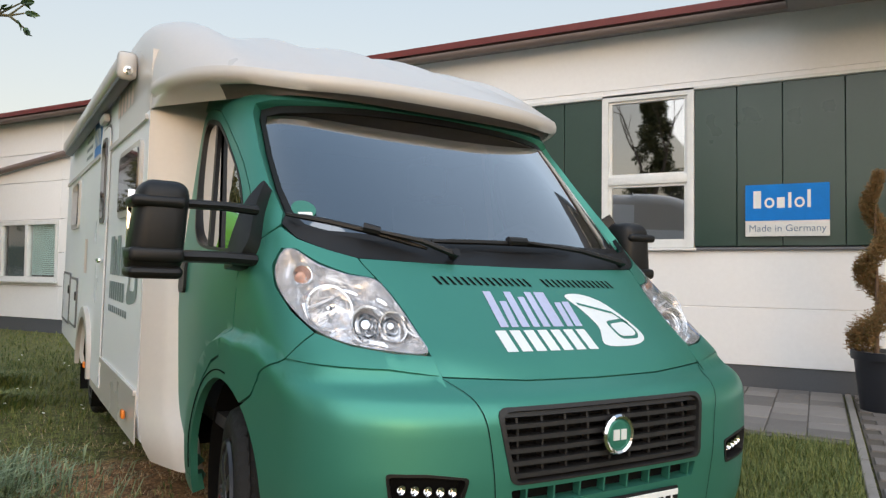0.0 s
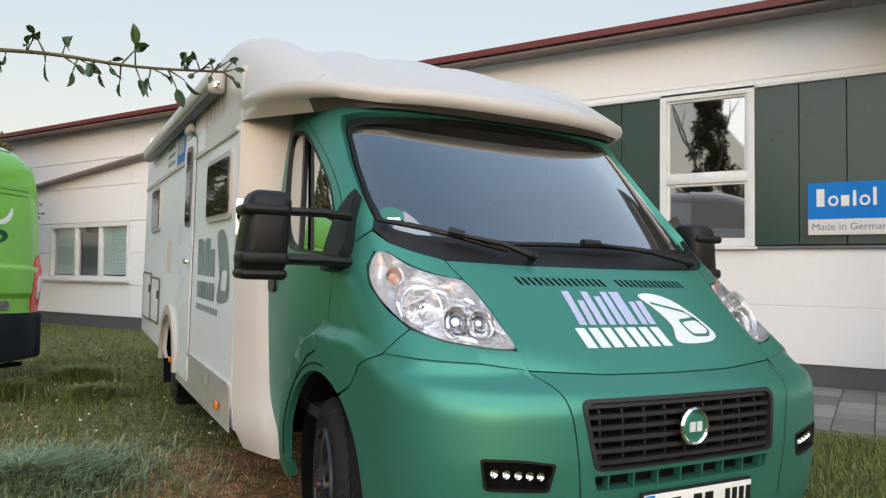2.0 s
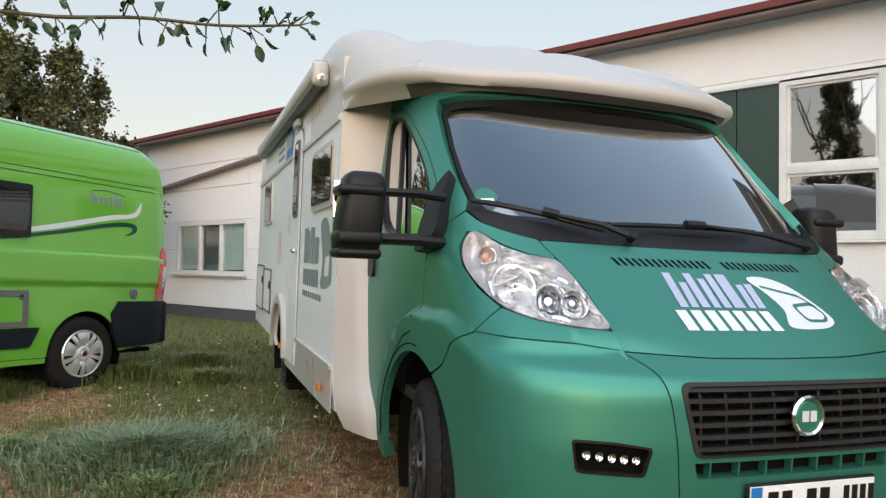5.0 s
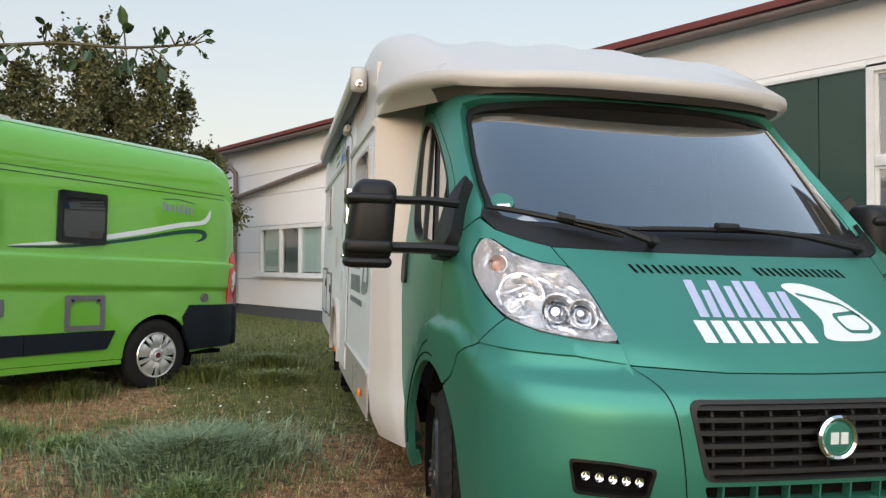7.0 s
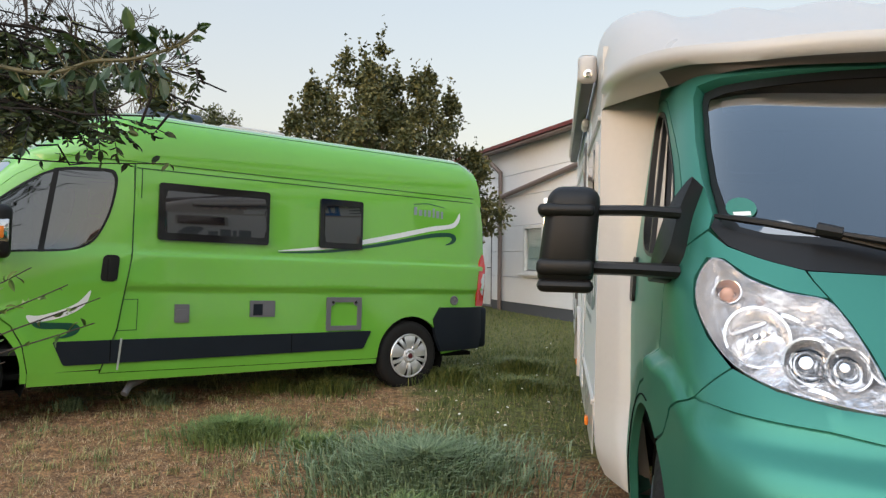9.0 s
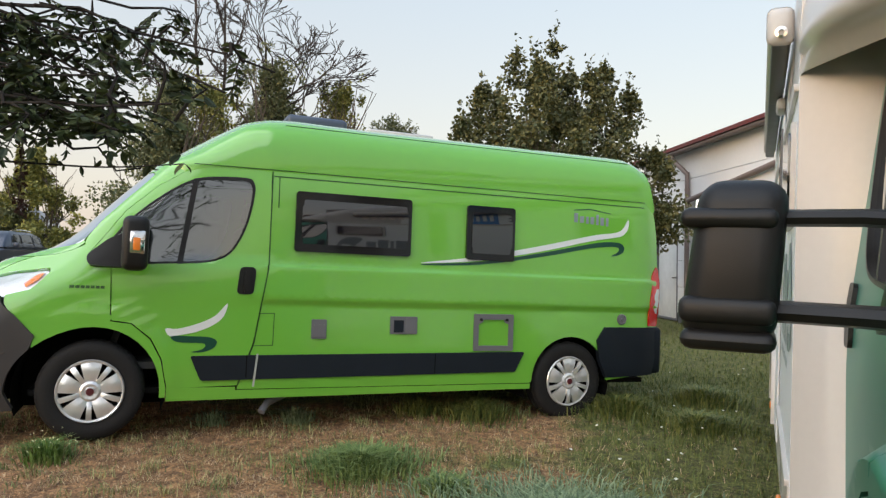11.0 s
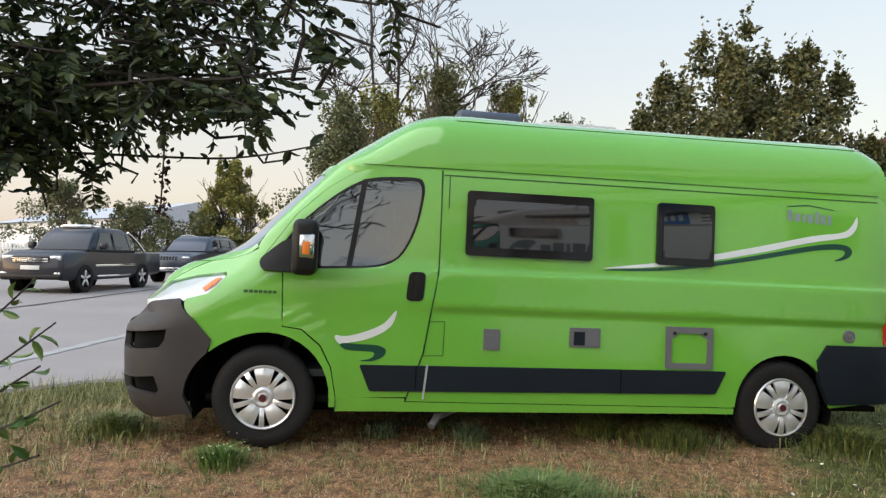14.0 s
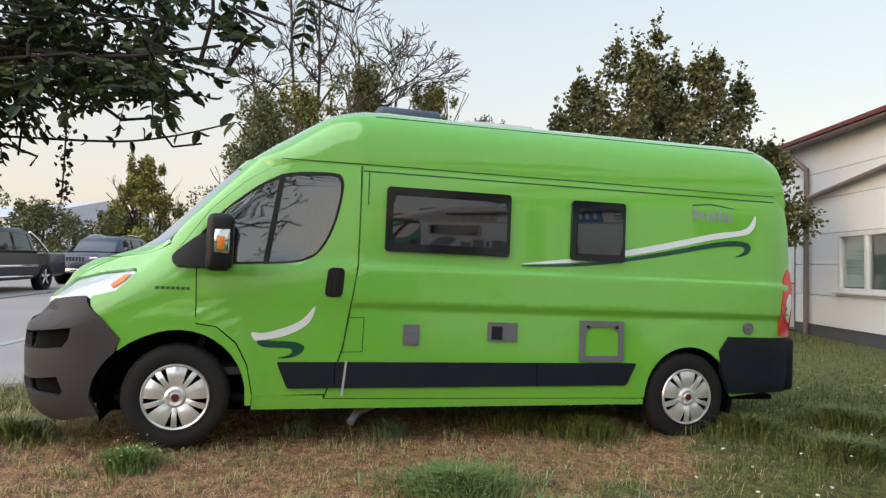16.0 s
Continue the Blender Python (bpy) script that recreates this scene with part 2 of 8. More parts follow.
def skin(outline, lift, step=0.06, holes=(), thick=0.0, rows=(), off=0.0, lines=()):
    """A sheet over a flat outline (with holes), laid on a curved surface by lift(u, v, off). thick: metres of depth behind it."""
    outline = dense(list(outline), step)
    holes = [dense(list(h), step) for h in holes]
    verts, edges = [], []
    for loop in [outline] + holes:
        s = len(verts)
        verts += [Vector(p[:2]) for p in loop]
        edges += [(s + i, s + (i + 1) % len(loop)) for i in range(len(loop))]
    for line in lines:
        s = len(verts)
        verts += [Vector(p[:2]) for p in line]
        edges += [(s + i, s + i + 1) for i in range(len(line) - 1)]
    us, vs = [p[0] for p in outline], [p[1] for p in outline]
    grid_v = sorted(set(list(np.arange(min(vs) + step / 2, max(vs), step)) + [r for r in rows if min(vs) < r < max(vs)]))
    for i, v in enumerate(grid_v):
        for u in np.arange(min(us) + step * (0.5 if i % 2 else 0.9), max(us), step):
            p = (float(u), float(v))
            if inside(p, outline) and not any(inside(p, h) for h in holes):
                verts.append(Vector(p))
    vo, _, fo, *_ = delaunay_2d_cdt(verts, edges, [], 0, 1e-5)
    keep = []
    for f in fo:
        c = (sum(vo[i].x for i in f) / 3, sum(vo[i].y for i in f) / 3)
        if inside(c, outline) and not any(inside(c, h) for h in holes):
            keep.append(f)
    bm = bmesh.new()
    front = [bm.verts.new(lift(v.x, v.y, off)) for v in vo]
    count = {}
    for f in keep:
        bm.faces.new([front[i] for i in f])
        for a, b in ((f[0], f[1]), (f[1], f[2]), (f[2], f[0])):
            count[(a, b)] = 1
    if thick:
        rim = [(a, b) for a, b in count if (b, a) not in count]
        back = {}
        for i in {k for e in rim for k in e}:
            back[i] = bm.verts.new(lift(vo[i].x, vo[i].y, off - thick))
        for a, b in rim:
            bm.faces.new((front[b], front[a], back[a], back[b]))
    loose = [v for v in bm.verts if not v.link_faces]
    bmesh.ops.delete(bm, geom=loose, context="VERTS")
    return bm


def flip(bm):
    bmesh.ops.reverse_faces(bm, faces=bm.faces)
    return bm


def ring(outer, inner, lift, step=0.05, thick=0.0, off=0.0):
    return skin(outer, lift, step, holes=[inner], thick=thick, off=off)


def inset(poly, d):
    """The polygon shrunk towards its middle by about d."""
    cx, cy = sum(p[0] for p in poly) / len(poly), sum(p[1] for p in poly) / len(poly)
    hx, hy = max(abs(p[0] - cx) for p in poly), max(abs(p[1] - cy) for p in poly)
    return [(cx + (p[0] - cx) * (1 - d / hx), cy + (p[1] - cy) * (1 - d / hy)) for p in poly]


def rect(x0, y0, x1, y1, r=0.0, n=3):
    p = [(x0, y0), (x1, y0), (x1, y1), (x0, y1)]
    return rounded(p, r, n) if r else p


def rise(x, y):
    """Height of the ground."""
    s = -0.6 * (x + 5) - 0.8 * (y - 1)
    return 0.021 * (math.log1p(math.exp(2 * s)) / 2 if s < 20 else s)


# ---- the cab that both vehicles share: x forward from the front axle, y to the left, z up ----
FF = table((.18, .78), (.25, .88), (.40, .925), (.62, .94), (.80, .93), (.845, .905), (.87, .865), (.885, .815), (.893, .803), (.93, .795), (.955, .765), (.98, .73), (1.05, .635), (1.15, .51), (1.25, .385), (1.32, .30), (1.40, .22), (1.6, .03), (1.8, -.16), (2.0, -.36), (2.12, -.48), (2.3, -.70), (2.45, -1.0))
WW = table((.18, .95), (.3, .985), (.5, 1.0), (1.0, 1.0), (1.2, .992), (1.3, .978), (1.6, .94), (1.9, .905), (2.05, .885), (2.3, .80))
DD = table((.18, .5), (.9, .5), (1.2, .6), (1.4, .65), (2.3, .65))
NN = table((.18, 3.0), (.9, 3.0), (1.2, 3.4), (1.4, 4.0), (2.3, 4.0))


class Cab:
    """The curved skin of the cab: u runs round the plan (0 the nose, 1 and -1 the sides), z is height."""

    def __init__(self, axle, arch=0.43, bulge=0.04, reach=0.0, crown=None, edge=0.05, flat=0.45, square=None):
        self.axle, self.arch, self.bulge, self.reach, self.crown, self.edge, self.flat, self.nn = axle, arch, bulge, reach, crown, edge, flat, square or NN

    def point(self, u, z):
        w, d, n = WW(z), DD(z), self.nn(z)
        fb, a, s = FF(z) - d, abs(u), 1 if u >= 0 else -1
        if a <= 1:
            th = (1 - a) * math.pi / 2
            f, l = fb + d * math.sin(th) ** (2 / n), w * math.cos(th) ** (2 / n)
        else:
            f, l = fb - (a - 1), w
        r = math.hypot(f - self.axle, (z - 0.36) * 0.95)
        if l > 0.6:
            ahead = f - self.axle
            limit = .60 + (.35 * max(0, ahead - .10) + .6 * max(0, ahead - .9 * (z - .36)) if self.crown is None else 0)
            k, away = min(1, max(0, (limit - r) / self.edge)), min(1, max(0, ahead / self.flat))
            l += self.bulge * k * k * (3 - 2 * k) * (1 - away * away * (3 - 2 * away))
        if self.reach and f > 0.1:
            ease = lambda v: (lambda c: c * c * (3 - 2 * c))(min(1, max(0, v)))
            f += self.reach * (1 + ease((z - .9) / .15) * (1 - ease((z - 1.1) / .25))) * ease((f - .1) / .6) * (1 - ease((z - 1.15) / .25))
        if self.crown:
            k = min(1, max(0, (l - .55) / .33))
            f += self.crown(z) * (1 - k * k * (3 - 2 * k))
        return Vector((f, s * l, z))

    def lift(self, u, z, off=0.0):
        p = self.point(u, z)
        if off:
            e = 0.012
            n = (self.point(u + e, z) - self.point(u - e, z)).cross(self.point(u, z + e) - self.point(u, z - e)).normalized()
            p += n * off
        return p

    def by_l(self, l, z):
        w, n = WW(z), self.nn(z)
        th = math.acos(min(1, (abs(l) / w) ** (n / 2)))
        return ((1 - th * 2 / math.pi) * (1 if l >= 0 else -1), z)

    def by_f(self, f, z, s):
        d, n = DD(z), self.nn(z)
        fb = FF(z) - d
        a = 1 + (fb - f) if f <= fb else 1 - math.asin(min(1, ((f - fb) / d) ** (n / 2))) * 2 / math.pi
        return (a * s, z)

    def path(self, pts, s=1):
        """Points of ('l', y, z) or ('f', x, z) on the side s, as (u, z)."""
        out = []
        for a, b in zip(pts, list(pts[1:]) + [None]):
            n = 1 if b is None or a[0] != b[0] else max(1, int(math.hypot(b[1] - a[1], b[2] - a[2]) / 0.05))
            for i in range(n):
                v = a[1] + (b[1] - a[1]) * i / n if n > 1 else a[1]
                z = a[2] + (b[2] - a[2]) * i / n if n > 1 else a[2]
                out.append(self.by_l(v * s, z) if a[0] == "l" else self.by_f(v, z, s))
        return out

    def flare(self, depth, s):
        """The line round the wheel arch where the raised moulding begins, depth further in."""
        out = []
        for i in range(36):
            a, r = radians(190 - 4.05 * i), .6
            for _ in range(12):
                r = .60 + .35 * max(0, r * math.cos(a) - .10) - depth
            out.append(self.by_f(self.axle + r * math.cos(a), .36 + r * math.sin(a) / .95, s))
        return out

    def arc(self, a0, a1, r=None, n=14):
        r = r or self.arch
        return [("f", self.axle + r * math.cos(radians(a0 + (a1 - a0) * i / n)), 0.36 + r * math.sin(radians(a0 + (a1 - a0) * i / n))) for i in range(n + 1)]


LAMP = [(.612, .974), (.611, 1.03), (.62, 1.09), (.636, 1.15), (.662, 1.195), (.74, 1.208), (.82, 1.24), (.868, 1.288), (.90, 1.288), (.935, 1.23), (.948, 1.16), (.935, 1.09), (.90, 1.03), (.83, .996), (.72, .978)]
LAMP = [p[:2] for p in curve([(y, z, 0) for y, z in LAMP], 3, True)]
DOOR_WIN = [(.035, 1.272), (-.08, 1.44), (-.204, 1.606), (-.42, 1.80), (-.60, 1.915), (-.75, 1.955), (-1.00, 1.965), (-1.062, 1.93), (-1.07, 1.83), (-1.03, 1.62), (-.96, 1.45), (-.88, 1.355), (-.75, 1.305), (-.5, 1.285)]
CAB_WIN = [(-.055, 1.282), (-.13, 1.37), (-.275, 1.54), (-.41, 1.655), (-.60, 1.785), (-.73, 1.862), (-.82, 1.905), (-1.00, 1.94), (-1.062, 1.91), (-1.07, 1.82)] + DOOR_WIN[9:]
CAB_WIN = [p[:2] for p in curve([(x, z, 0) for x, z in CAB_WIN], 3, True)]
DOOR_WIN = [p[:2] for p in curve([(x, z, 0) for x, z in DOOR_WIN], 3, True)]


def side_pts(poly):
    (x0, z0), (x1, z1) = poly[0], poly[-1]
    return [("f", x, z) for x, z in poly] + [("f", x1 + (x0 - x1) * .96, z1 + (z0 - z1) * .96)]


def front_pts(poly):
    return [("l", y, z) for y, z in poly]


def tidy(pts, s):
    """Keeps the turning sense of mirrored outlines."""
    return pts if s > 0 else pts[::-1]


def add_wheel(parent, x, y, s, radius, rim_kind, dirty=0.0, turn=0.0, spokes=9):
    """A wheel with its outer face to the side s; the hub is at (x, y)."""
    m = pose(x, y, radius, 0, 0, turn) @ (Matrix.Identity(4) if s > 0 else pose(0, 0, 0, 0, 0, 180))
    hub = new("wheel")
    hub.parent = parent
    hub.matrix_local = m
    rr, half = 0.222, 0.105
    tread = [(radius, -half + .035)]
    for y in (-.5, 0, .5):
        tread += [(radius + .002, y * half - .010), (radius - .006, y * half - .006), (radius - .006, y * half + .006), (radius + .002, y * half + .010)]
    tread.append((radius, half - .035))
    bm = lathe(bmesh.new(), [(rr, -half), (radius - .05, -half), (radius - .015, -half + .015)] + tread + [(radius - .012, half - .012), (radius - .035, half), (rr + .06, half + .004), (rr + .012, half - .004), (rr, half - .012), (rr - .006, half - .05)], 120)
    for v in bm.verts:
        k = round((math.atan2(v.co.z, v.co.x) + v.co.y * 1.2) / (2 * math.pi) * 120)
        if math.hypot(v.co.x, v.co.z) > radius - .016 and k % 3 == 0:
            v.co.x *= .978
            v.co.z *= .978
    part("tyre", bm, RUBBER, hub, "black treaded road tyre")
    bm = bmesh.new()
    lathe(bm, [(rr - .004, half - .012), (rr + .006, half - .004), (rr - .006, half + .002), (rr - .022, half - .012), (rr - .03, half - .055), (.0, half - .06)], 48)
    part("rim_well", bm, DARK if rim_kind == "cap" else DARK_RIM, hub)
    face = SILVER if rim_kind == "cap" else DARK_RIM
    bm = lathe(bmesh.new(), [(rr + .004, half + .0), (rr - .004, half + .012), (rr - .016, half + .008), (rr - .02, half - .02)], 48)
    part("rim_ring", bm, face, hub)
    bm = lathe(bmesh.new(), [(.075, half - .03), (.07, half + .012), (.055, half + .02), (.034, half + .016), (.03, half + .024), (0, half + .026)], 30)
    for k in range(5):
        a = 2 * math.pi * k / 5
        lathe(bm, [(.008, 0), (.008, .012), (0, .014)], 8, pose(.052 * math.cos(a), half + .014, .052 * math.sin(a)))
    part("hub_cap", bm, face, hub)
    if rim_kind == "cap":
        blades_of = [(72 * k, .034, .074, .016) for k in range(5)] + [(72 * k + 36, .014, .020, .022) for k in range(5)]
    else:
        blades_of = [(360 * k / spokes, .02, .03, .012) for k in range(spokes)]
    for a, w0, w1, hump in blades_of:
        pts = [(-w0, .06), (w0, .06), (w1, rr - .012), (-w1, rr - .012)]
        bm = skin(rounded(pts, .010), lambda u, v, o: Vector((u, half + .004 + hump * math.sin((v - .06) / .16 * math.pi) - abs(u) * .12 + o, v)), .02, thick=.02)
        ob = part("spoke", flip(bm), face, hub)
        ob.matrix_local = pose(0, 0, 0, 0, a, 0)
    bm = lathe(bmesh.new(), [(.026, half + .024), (.026, half + .029), (0, half + .03)], 20)
    part("hub_badge", bm, mat_badge, hub)
    return hub


mat_badge = mat("dark_red_badge", (0.09, 0.015, 0.02), 0.35)


def plate(parent, at, label):
    """A number plate with a blue band and plain bars."""
    p = new("number_plate")
    p.parent, p.matrix_local = parent, at
    p["label"] = label
    part("plate_holder", boxed((-.005, -.268, -.063), (.006, .268, .063), .006), BLACK_PLASTIC, p)
    part("plate_face", boxed((.006, -.26, -.055), (.012, .26, .055), .003), PLATE_WHITE, p)
    part("blue_band", boxed((.012, -.258, -.053), (.0135, -.215, .053)), DECAL_BLUE, p)
    y = -.19
    for w in (.05, .05, None, .05, .05, None, .03, .03, .03, .03):
        if w is None:
            y += .045
            continue
        part("bar", boxed((.012, y, -.036), (.0135, y + w * .8, .036)), BLACK_PLASTIC, p)
        y += w + .006


def cab_lamp(veh, cab, s, modern=False):
    """A clear headlight: cover, bowl and reflectors."""
    head = new("headlight")
    head.parent = veh
    head["label"] = "clear glass headlight with chrome reflectors"
    o = tidy(cab.path(front_pts(LAMP), s), s)
    part("lamp_bowl", skin(o, cab.lift, .05, off=-.055), REFLECTOR, head, "faceted chrome bowl")
    part("lamp_rim", ring(o, inset(o, .004), cab.lift, .04, off=.002, thick=.056), REFLECTOR, head)
    part("lamp_cover", skin(o, cab.lift, .05, off=.003), LAMP_GLASS, head, "clear curved cover").visible_shadow = False
    for y, z, r, kind in ((.84, 1.11, .078, "bulb"), (.742, 1.062, .064, "lens"), (.668, 1.06, .05, "lens"), (.88, 1.215, .034, "amber")):
        u, zz = cab.by_l(y * s, z)
        p = cab.lift(u, zz, -.022)
        n = (cab.lift(u, zz, .02) - cab.lift(u, zz, 0)).normalized()
        n = (n * 0.6 + Vector((0.75, -0.2 * s, 0.0))).normalized()
        q = Matrix.Translation(p) @ Vector((0, 1, 0)).rotation_difference(n).to_matrix().to_4x4()
        bowl = part("lamp_ring" if kind != "amber" else "indicator_reflector", lathe(bmesh.new(), [(r * .98, -.012), (r * 1.05, 0), (r * 1.06, .008), (r * .98, .007), (r * .93, -.004), (r * .8, -.022), (r * .55, -.038), (r * .2, -.046)], 32, q), REFLECTOR, head)
        if kind == "bulb":
            for k in (-1, 1):
                part("facet", boxed((-r * .62, -.002, k * r * .42 - .005), (r * .62, .003, k * r * .42 + .005), .002, 1, q @ pose(0, -.026, 0)), LAMP_SILVER, head)
            part("bulb", lathe(bmesh.new(), [(r * .16, -.045), (r * .17, -.005), (r * .12, .006), (0, .009)], 16, q), CHROME, head)
        elif kind == "lens":
            part("inner_ring", lathe(bmesh.new(), [(r * .70, -.02), (r * .74, -.008), (r * .66, -.004), (r * .60, -.014)], 28, q), CHROME, head)
            part("lens", lathe(bmesh.new(), [(r * .58, -.014), (r * .5, .0), (r * .3, .008), (0, .011)], 24, q), CHROME, head, "domed clear lens")
        else:
            part("bulb", lathe(bmesh.new(), [(r * .55, -.03), (r * .5, -.008), (r * .3, .0), (0, .003)], 18, q), PALE_AMBER, head, "pale amber bulb")
    for y0, z0, y1, z1 in ((.80, 1.17, .72, 1.15), (.90, 1.15, .91, 1.08), (.70, 1.15, .64, 1.12), (.79, 1.015, .70, .998)):
        line = [cab.lift(*cab.by_l((y0 + (y1 - y0) * k / 6) * s, z0 + (z1 - z0) * k / 6), -.03 + .012 * math.sin(math.pi * k / 6)) for k in range(7)]
        part("reflector_rib", tube(bmesh.new(), line, [.004, .010, .014, .015, .014, .010, .004], 8), REFLECTOR, head)
    return head


def bars_on(parent, cab_lift, to_uv, rows, off=.004):
    for name, poly, m in rows:
        part(name, skin(to_uv(poly), cab_lift, .05, off=off), m, parent)


# ---- motorhome ----
def build_motorhome():
    veh = thing("motorhome", "parked coach-built motorhome with satin teal cab and white body", "motorhome", pose(-1.247, 3.1415, 0.0, -1.0, 1.0, -30.1))
    cab = Cab(-0.05, 0.445, 0.05, edge=.04, flat=.85)
    P = lambda pts, s=1: cab.path(pts, s)
    both = lambda pts: P(pts, 1) + P(pts, -1)[::-1]
    ax = cab.axle
    # bumper with its openings
    half = [("l", 0.0, .885), ("l", .3, .888), ("l", .6, .905), ("l", .75, .925), ("f", .45, .935), ("f", .34, .885), ("f", .26, .79)] + cab.arc(60, 0, n=12) + [("f", ax + .43, .27), ("l", .9, .235), ("l", .6, .225), ("l", 0.0, .22)]
    right = P(half, 1)
    left = P(half, -1)
    outline = (right + left[::-1][1:-1])[::-1]
    gr = rounded([(-.49, .828), (-.44, .60), (.41, .60), (.43, .828)], [.04, .03, .03, .04])
    low = rounded([(-.44, .585), (-.425, .535), (.375, .535), (.39, .585)], .01)
    holes = [cab.path(front_pts(gr)), cab.path(front_pts(low))]
    leds = []
    for s in (1, -1):
        h = rounded([(.578, .635), (.60, .545), (.80, .555), (.815, .655), (.7, .652)], .015)
        h = cab.path(front_pts(h), s)
        holes.append(h)
        leds.append((s, h))
    bumper = part("bumper", skin(outline, cab.lift, .032, holes=holes, thick=.05, rows=(.80, .82, .835, .85, .86, .87, .88, .89)), TEAL, veh, "satin teal front bumper")
    # seam line that runs down from the bonnet corner
    for s in (1, -1):
        seam = curve([(.60, .905, 0), (.55, .86, 0), (.522, .78, 0), (.505, .68, 0), (.492, .56, 0), (.475, .42, 0)], 5)
        bm = bmesh.new()
        for a, b in zip(seam, seam[1:]):
            va = [cab.lift(*cab.by_l((a[0] + d) * s, a[1]), .0015) for d in (-.0016, .0016)]
            vb = [cab.lift(*cab.by_l((b[0] + d) * s, b[1]), .0015) for d in (-.0016, .0016)]
            bm.faces.new([bm.verts.new(c) for c in (va[0], va[1], vb[1], vb[0])])
        part("panel_gap", bm, DARK, bumper)
    # grille
    grille = part("grille", skin(holes[0], cab.lift, .06, off=-.075), DARK, veh, "dark plastic radiator grille")
    part("grille_frame", ring(holes[0], inset(holes[0], .012), cab.lift, .05, off=.004, thick=.05), GRILLE_PLASTIC, grille)
    for i in range(6):
        z = .625 + i * .037
        hw0, hw1 = -.44 - .05 * (z - .6) / .228 + .01, .41 + .02 * (z - .6) / .228 - .01
        sl = [(hw0, z - .008), (hw1, z - .008), (hw1, z + .006), (hw0, z + .006)]
        part("slat", skin(cab.path(front_pts(dense(sl, .05))), cab.lift, .05, off=-.008, thick=.05), GRILLE_PLASTIC, grille)
    for i in range(9):
        y = -.40 + i * .095
        part("rib", skin(cab.path(front_pts(rect(y - .004, .602, y + .004, .825))), cab.lift, .06, off=-.03, thick=.03), GRILLE_PLASTIC, grille)
    emblem = new("emblem")
    emblem.parent = grille
    c = cab.lift(*cab.by_l(-.03, .722), .01)
    em = Matrix.Translation(c) @ pose(0, 0, 0, 0, 0, -90)
    emblem.matrix_local = em
    part("emblem_ring", lathe(bmesh.new(), [(.062, 0), (.066, .012), (.06, .02), (.052, .016), (.05, .008)], 40), CHROME, emblem)
    part("emblem_disc", lathe(bmesh.new(), [(.052, .008), (.045, .014), (0, .016)], 40), TEAL, emblem)
    for x0, x1 in ((-.03, -.006), (.002, .028)):
        part("emblem_bar", boxed((x0, .0155, -.017), (x1, .0185, .017)), DECAL_WHITE, emblem)
    lower = part("lower_grille", skin(holes[1], cab.lift, .06, off=-.05), DARK, veh, "black lower intake")
    for i in range(8):
        y = -.38 + i * .105
        part("bar", skin(cab.path(front_pts(rect(y - .003, .537, y + .003, .584))), cab.lift, .05, off=-.004, thick=.03), TEAL, lower)
    plate(veh, Matrix.Translation(cab.lift(*cab.by_l(.01, .455), .012)) @ pose(0, 0, 0, 0, 2, 0), "white number plate with dark bars")
    for s, h in leds:
        lamp = part("daytime_lamp", skin(tidy(h, s) if s > 0 else h[::-1], cab.lift, .06, off=-.045), DARK, veh, "black lamp panel with a row of small lights")
        part("lamp_housing", ring(h, inset(h, .01), cab.lift, .05, off=.003, thick=.05), BLACK_PLASTIC, lamp)
        for i in range(5):
            u, z = cab.by_l(s * (.625 + i * .037), .592 + .012 * i / 4)
            p = cab.lift(u, z, -.02)
            bm = lathe(bmesh.new(), [(.013, 0), (.014, .006), (.009, .003), (.004, -.004), (0, -.004)], 14, Matrix.Translation(p) @ pose(0, 0, 0, 0, 0, -90))
            part("small_light", bm, CHROME, lamp)
    # bonnet
    hs = [("l", 0.0, .889), ("l", .3, .892), ("l", .596, .909), ("l", .606, .97), ("l", .605, 1.03), ("l", .613, 1.09), ("l", .629, 1.15), ("l", .65, 1.198), ("l", .672, 1.24), ("l", .68, 1.266), ("l", .4, 1.258), ("l", 0.0, 1.255)]
    a, b = P(hs, 1), P(hs, -1)
    bonnet = part("bonnet", skin(a + b[::-1][1:-1], cab.lift, .045, thick=.02), TEAL, veh, "satin teal bonnet with printed bars")
    for y0, y1 in ((-.44, -.01), (.05, .44)):
        n = int((y1 - y0) / .027)
        for i in range(n):
            y = y0 + (y1 - y0) * i / n
            part("vent_slot", skin(cab.path(front_pts([(y, 1.212), (y + .014, 1.184), (y + .026, 1.184), (y + .012, 1.212)])), cab.lift, .04, off=.0015), DARK, bonnet)
    # printed marks as plain blocks
    for y, w, h in ((-.285, .034, .118), (-.238, .03, .085), (-.193, .034, .118), (-.142, .03, .10), (-.096, .033, .118), (-.05, .05, .118), (.018, .03, .082), (.058, .034, .085)):
        pz = [(y, 1.045), (y + w, 1.045), (y + w + .02, 1.045 + h), (y + .02, 1.045 + h)]
        part("printed_block", skin(cab.path(front_pts(dense(pz, .04))), cab.lift, .04, off=.0015), DECAL_LILAC, bonnet, "lilac printed bar")
    y = -.325
    for k in range(7):
        pz = [(y, .972), (y + .044, .972), (y + .049, 1.035), (y + .005, 1.035)]
        part("printed_bar", skin(cab.path(front_pts(pz)), cab.lift, .04, off=.0015), DECAL_WHITE, bonnet, "white printed bar")
        y += .0605
    shape = curve([(.13, .985, 0), (.17, 1.04, 0), (.15, 1.10, 0), (.115, 1.15, 0), (.20, 1.158, 0), (.29, 1.13, 0), (.35, 1.07, 0), (.375, 1.015, 0), (.34, .99, 0), (.25, .978, 0)], 4, True)
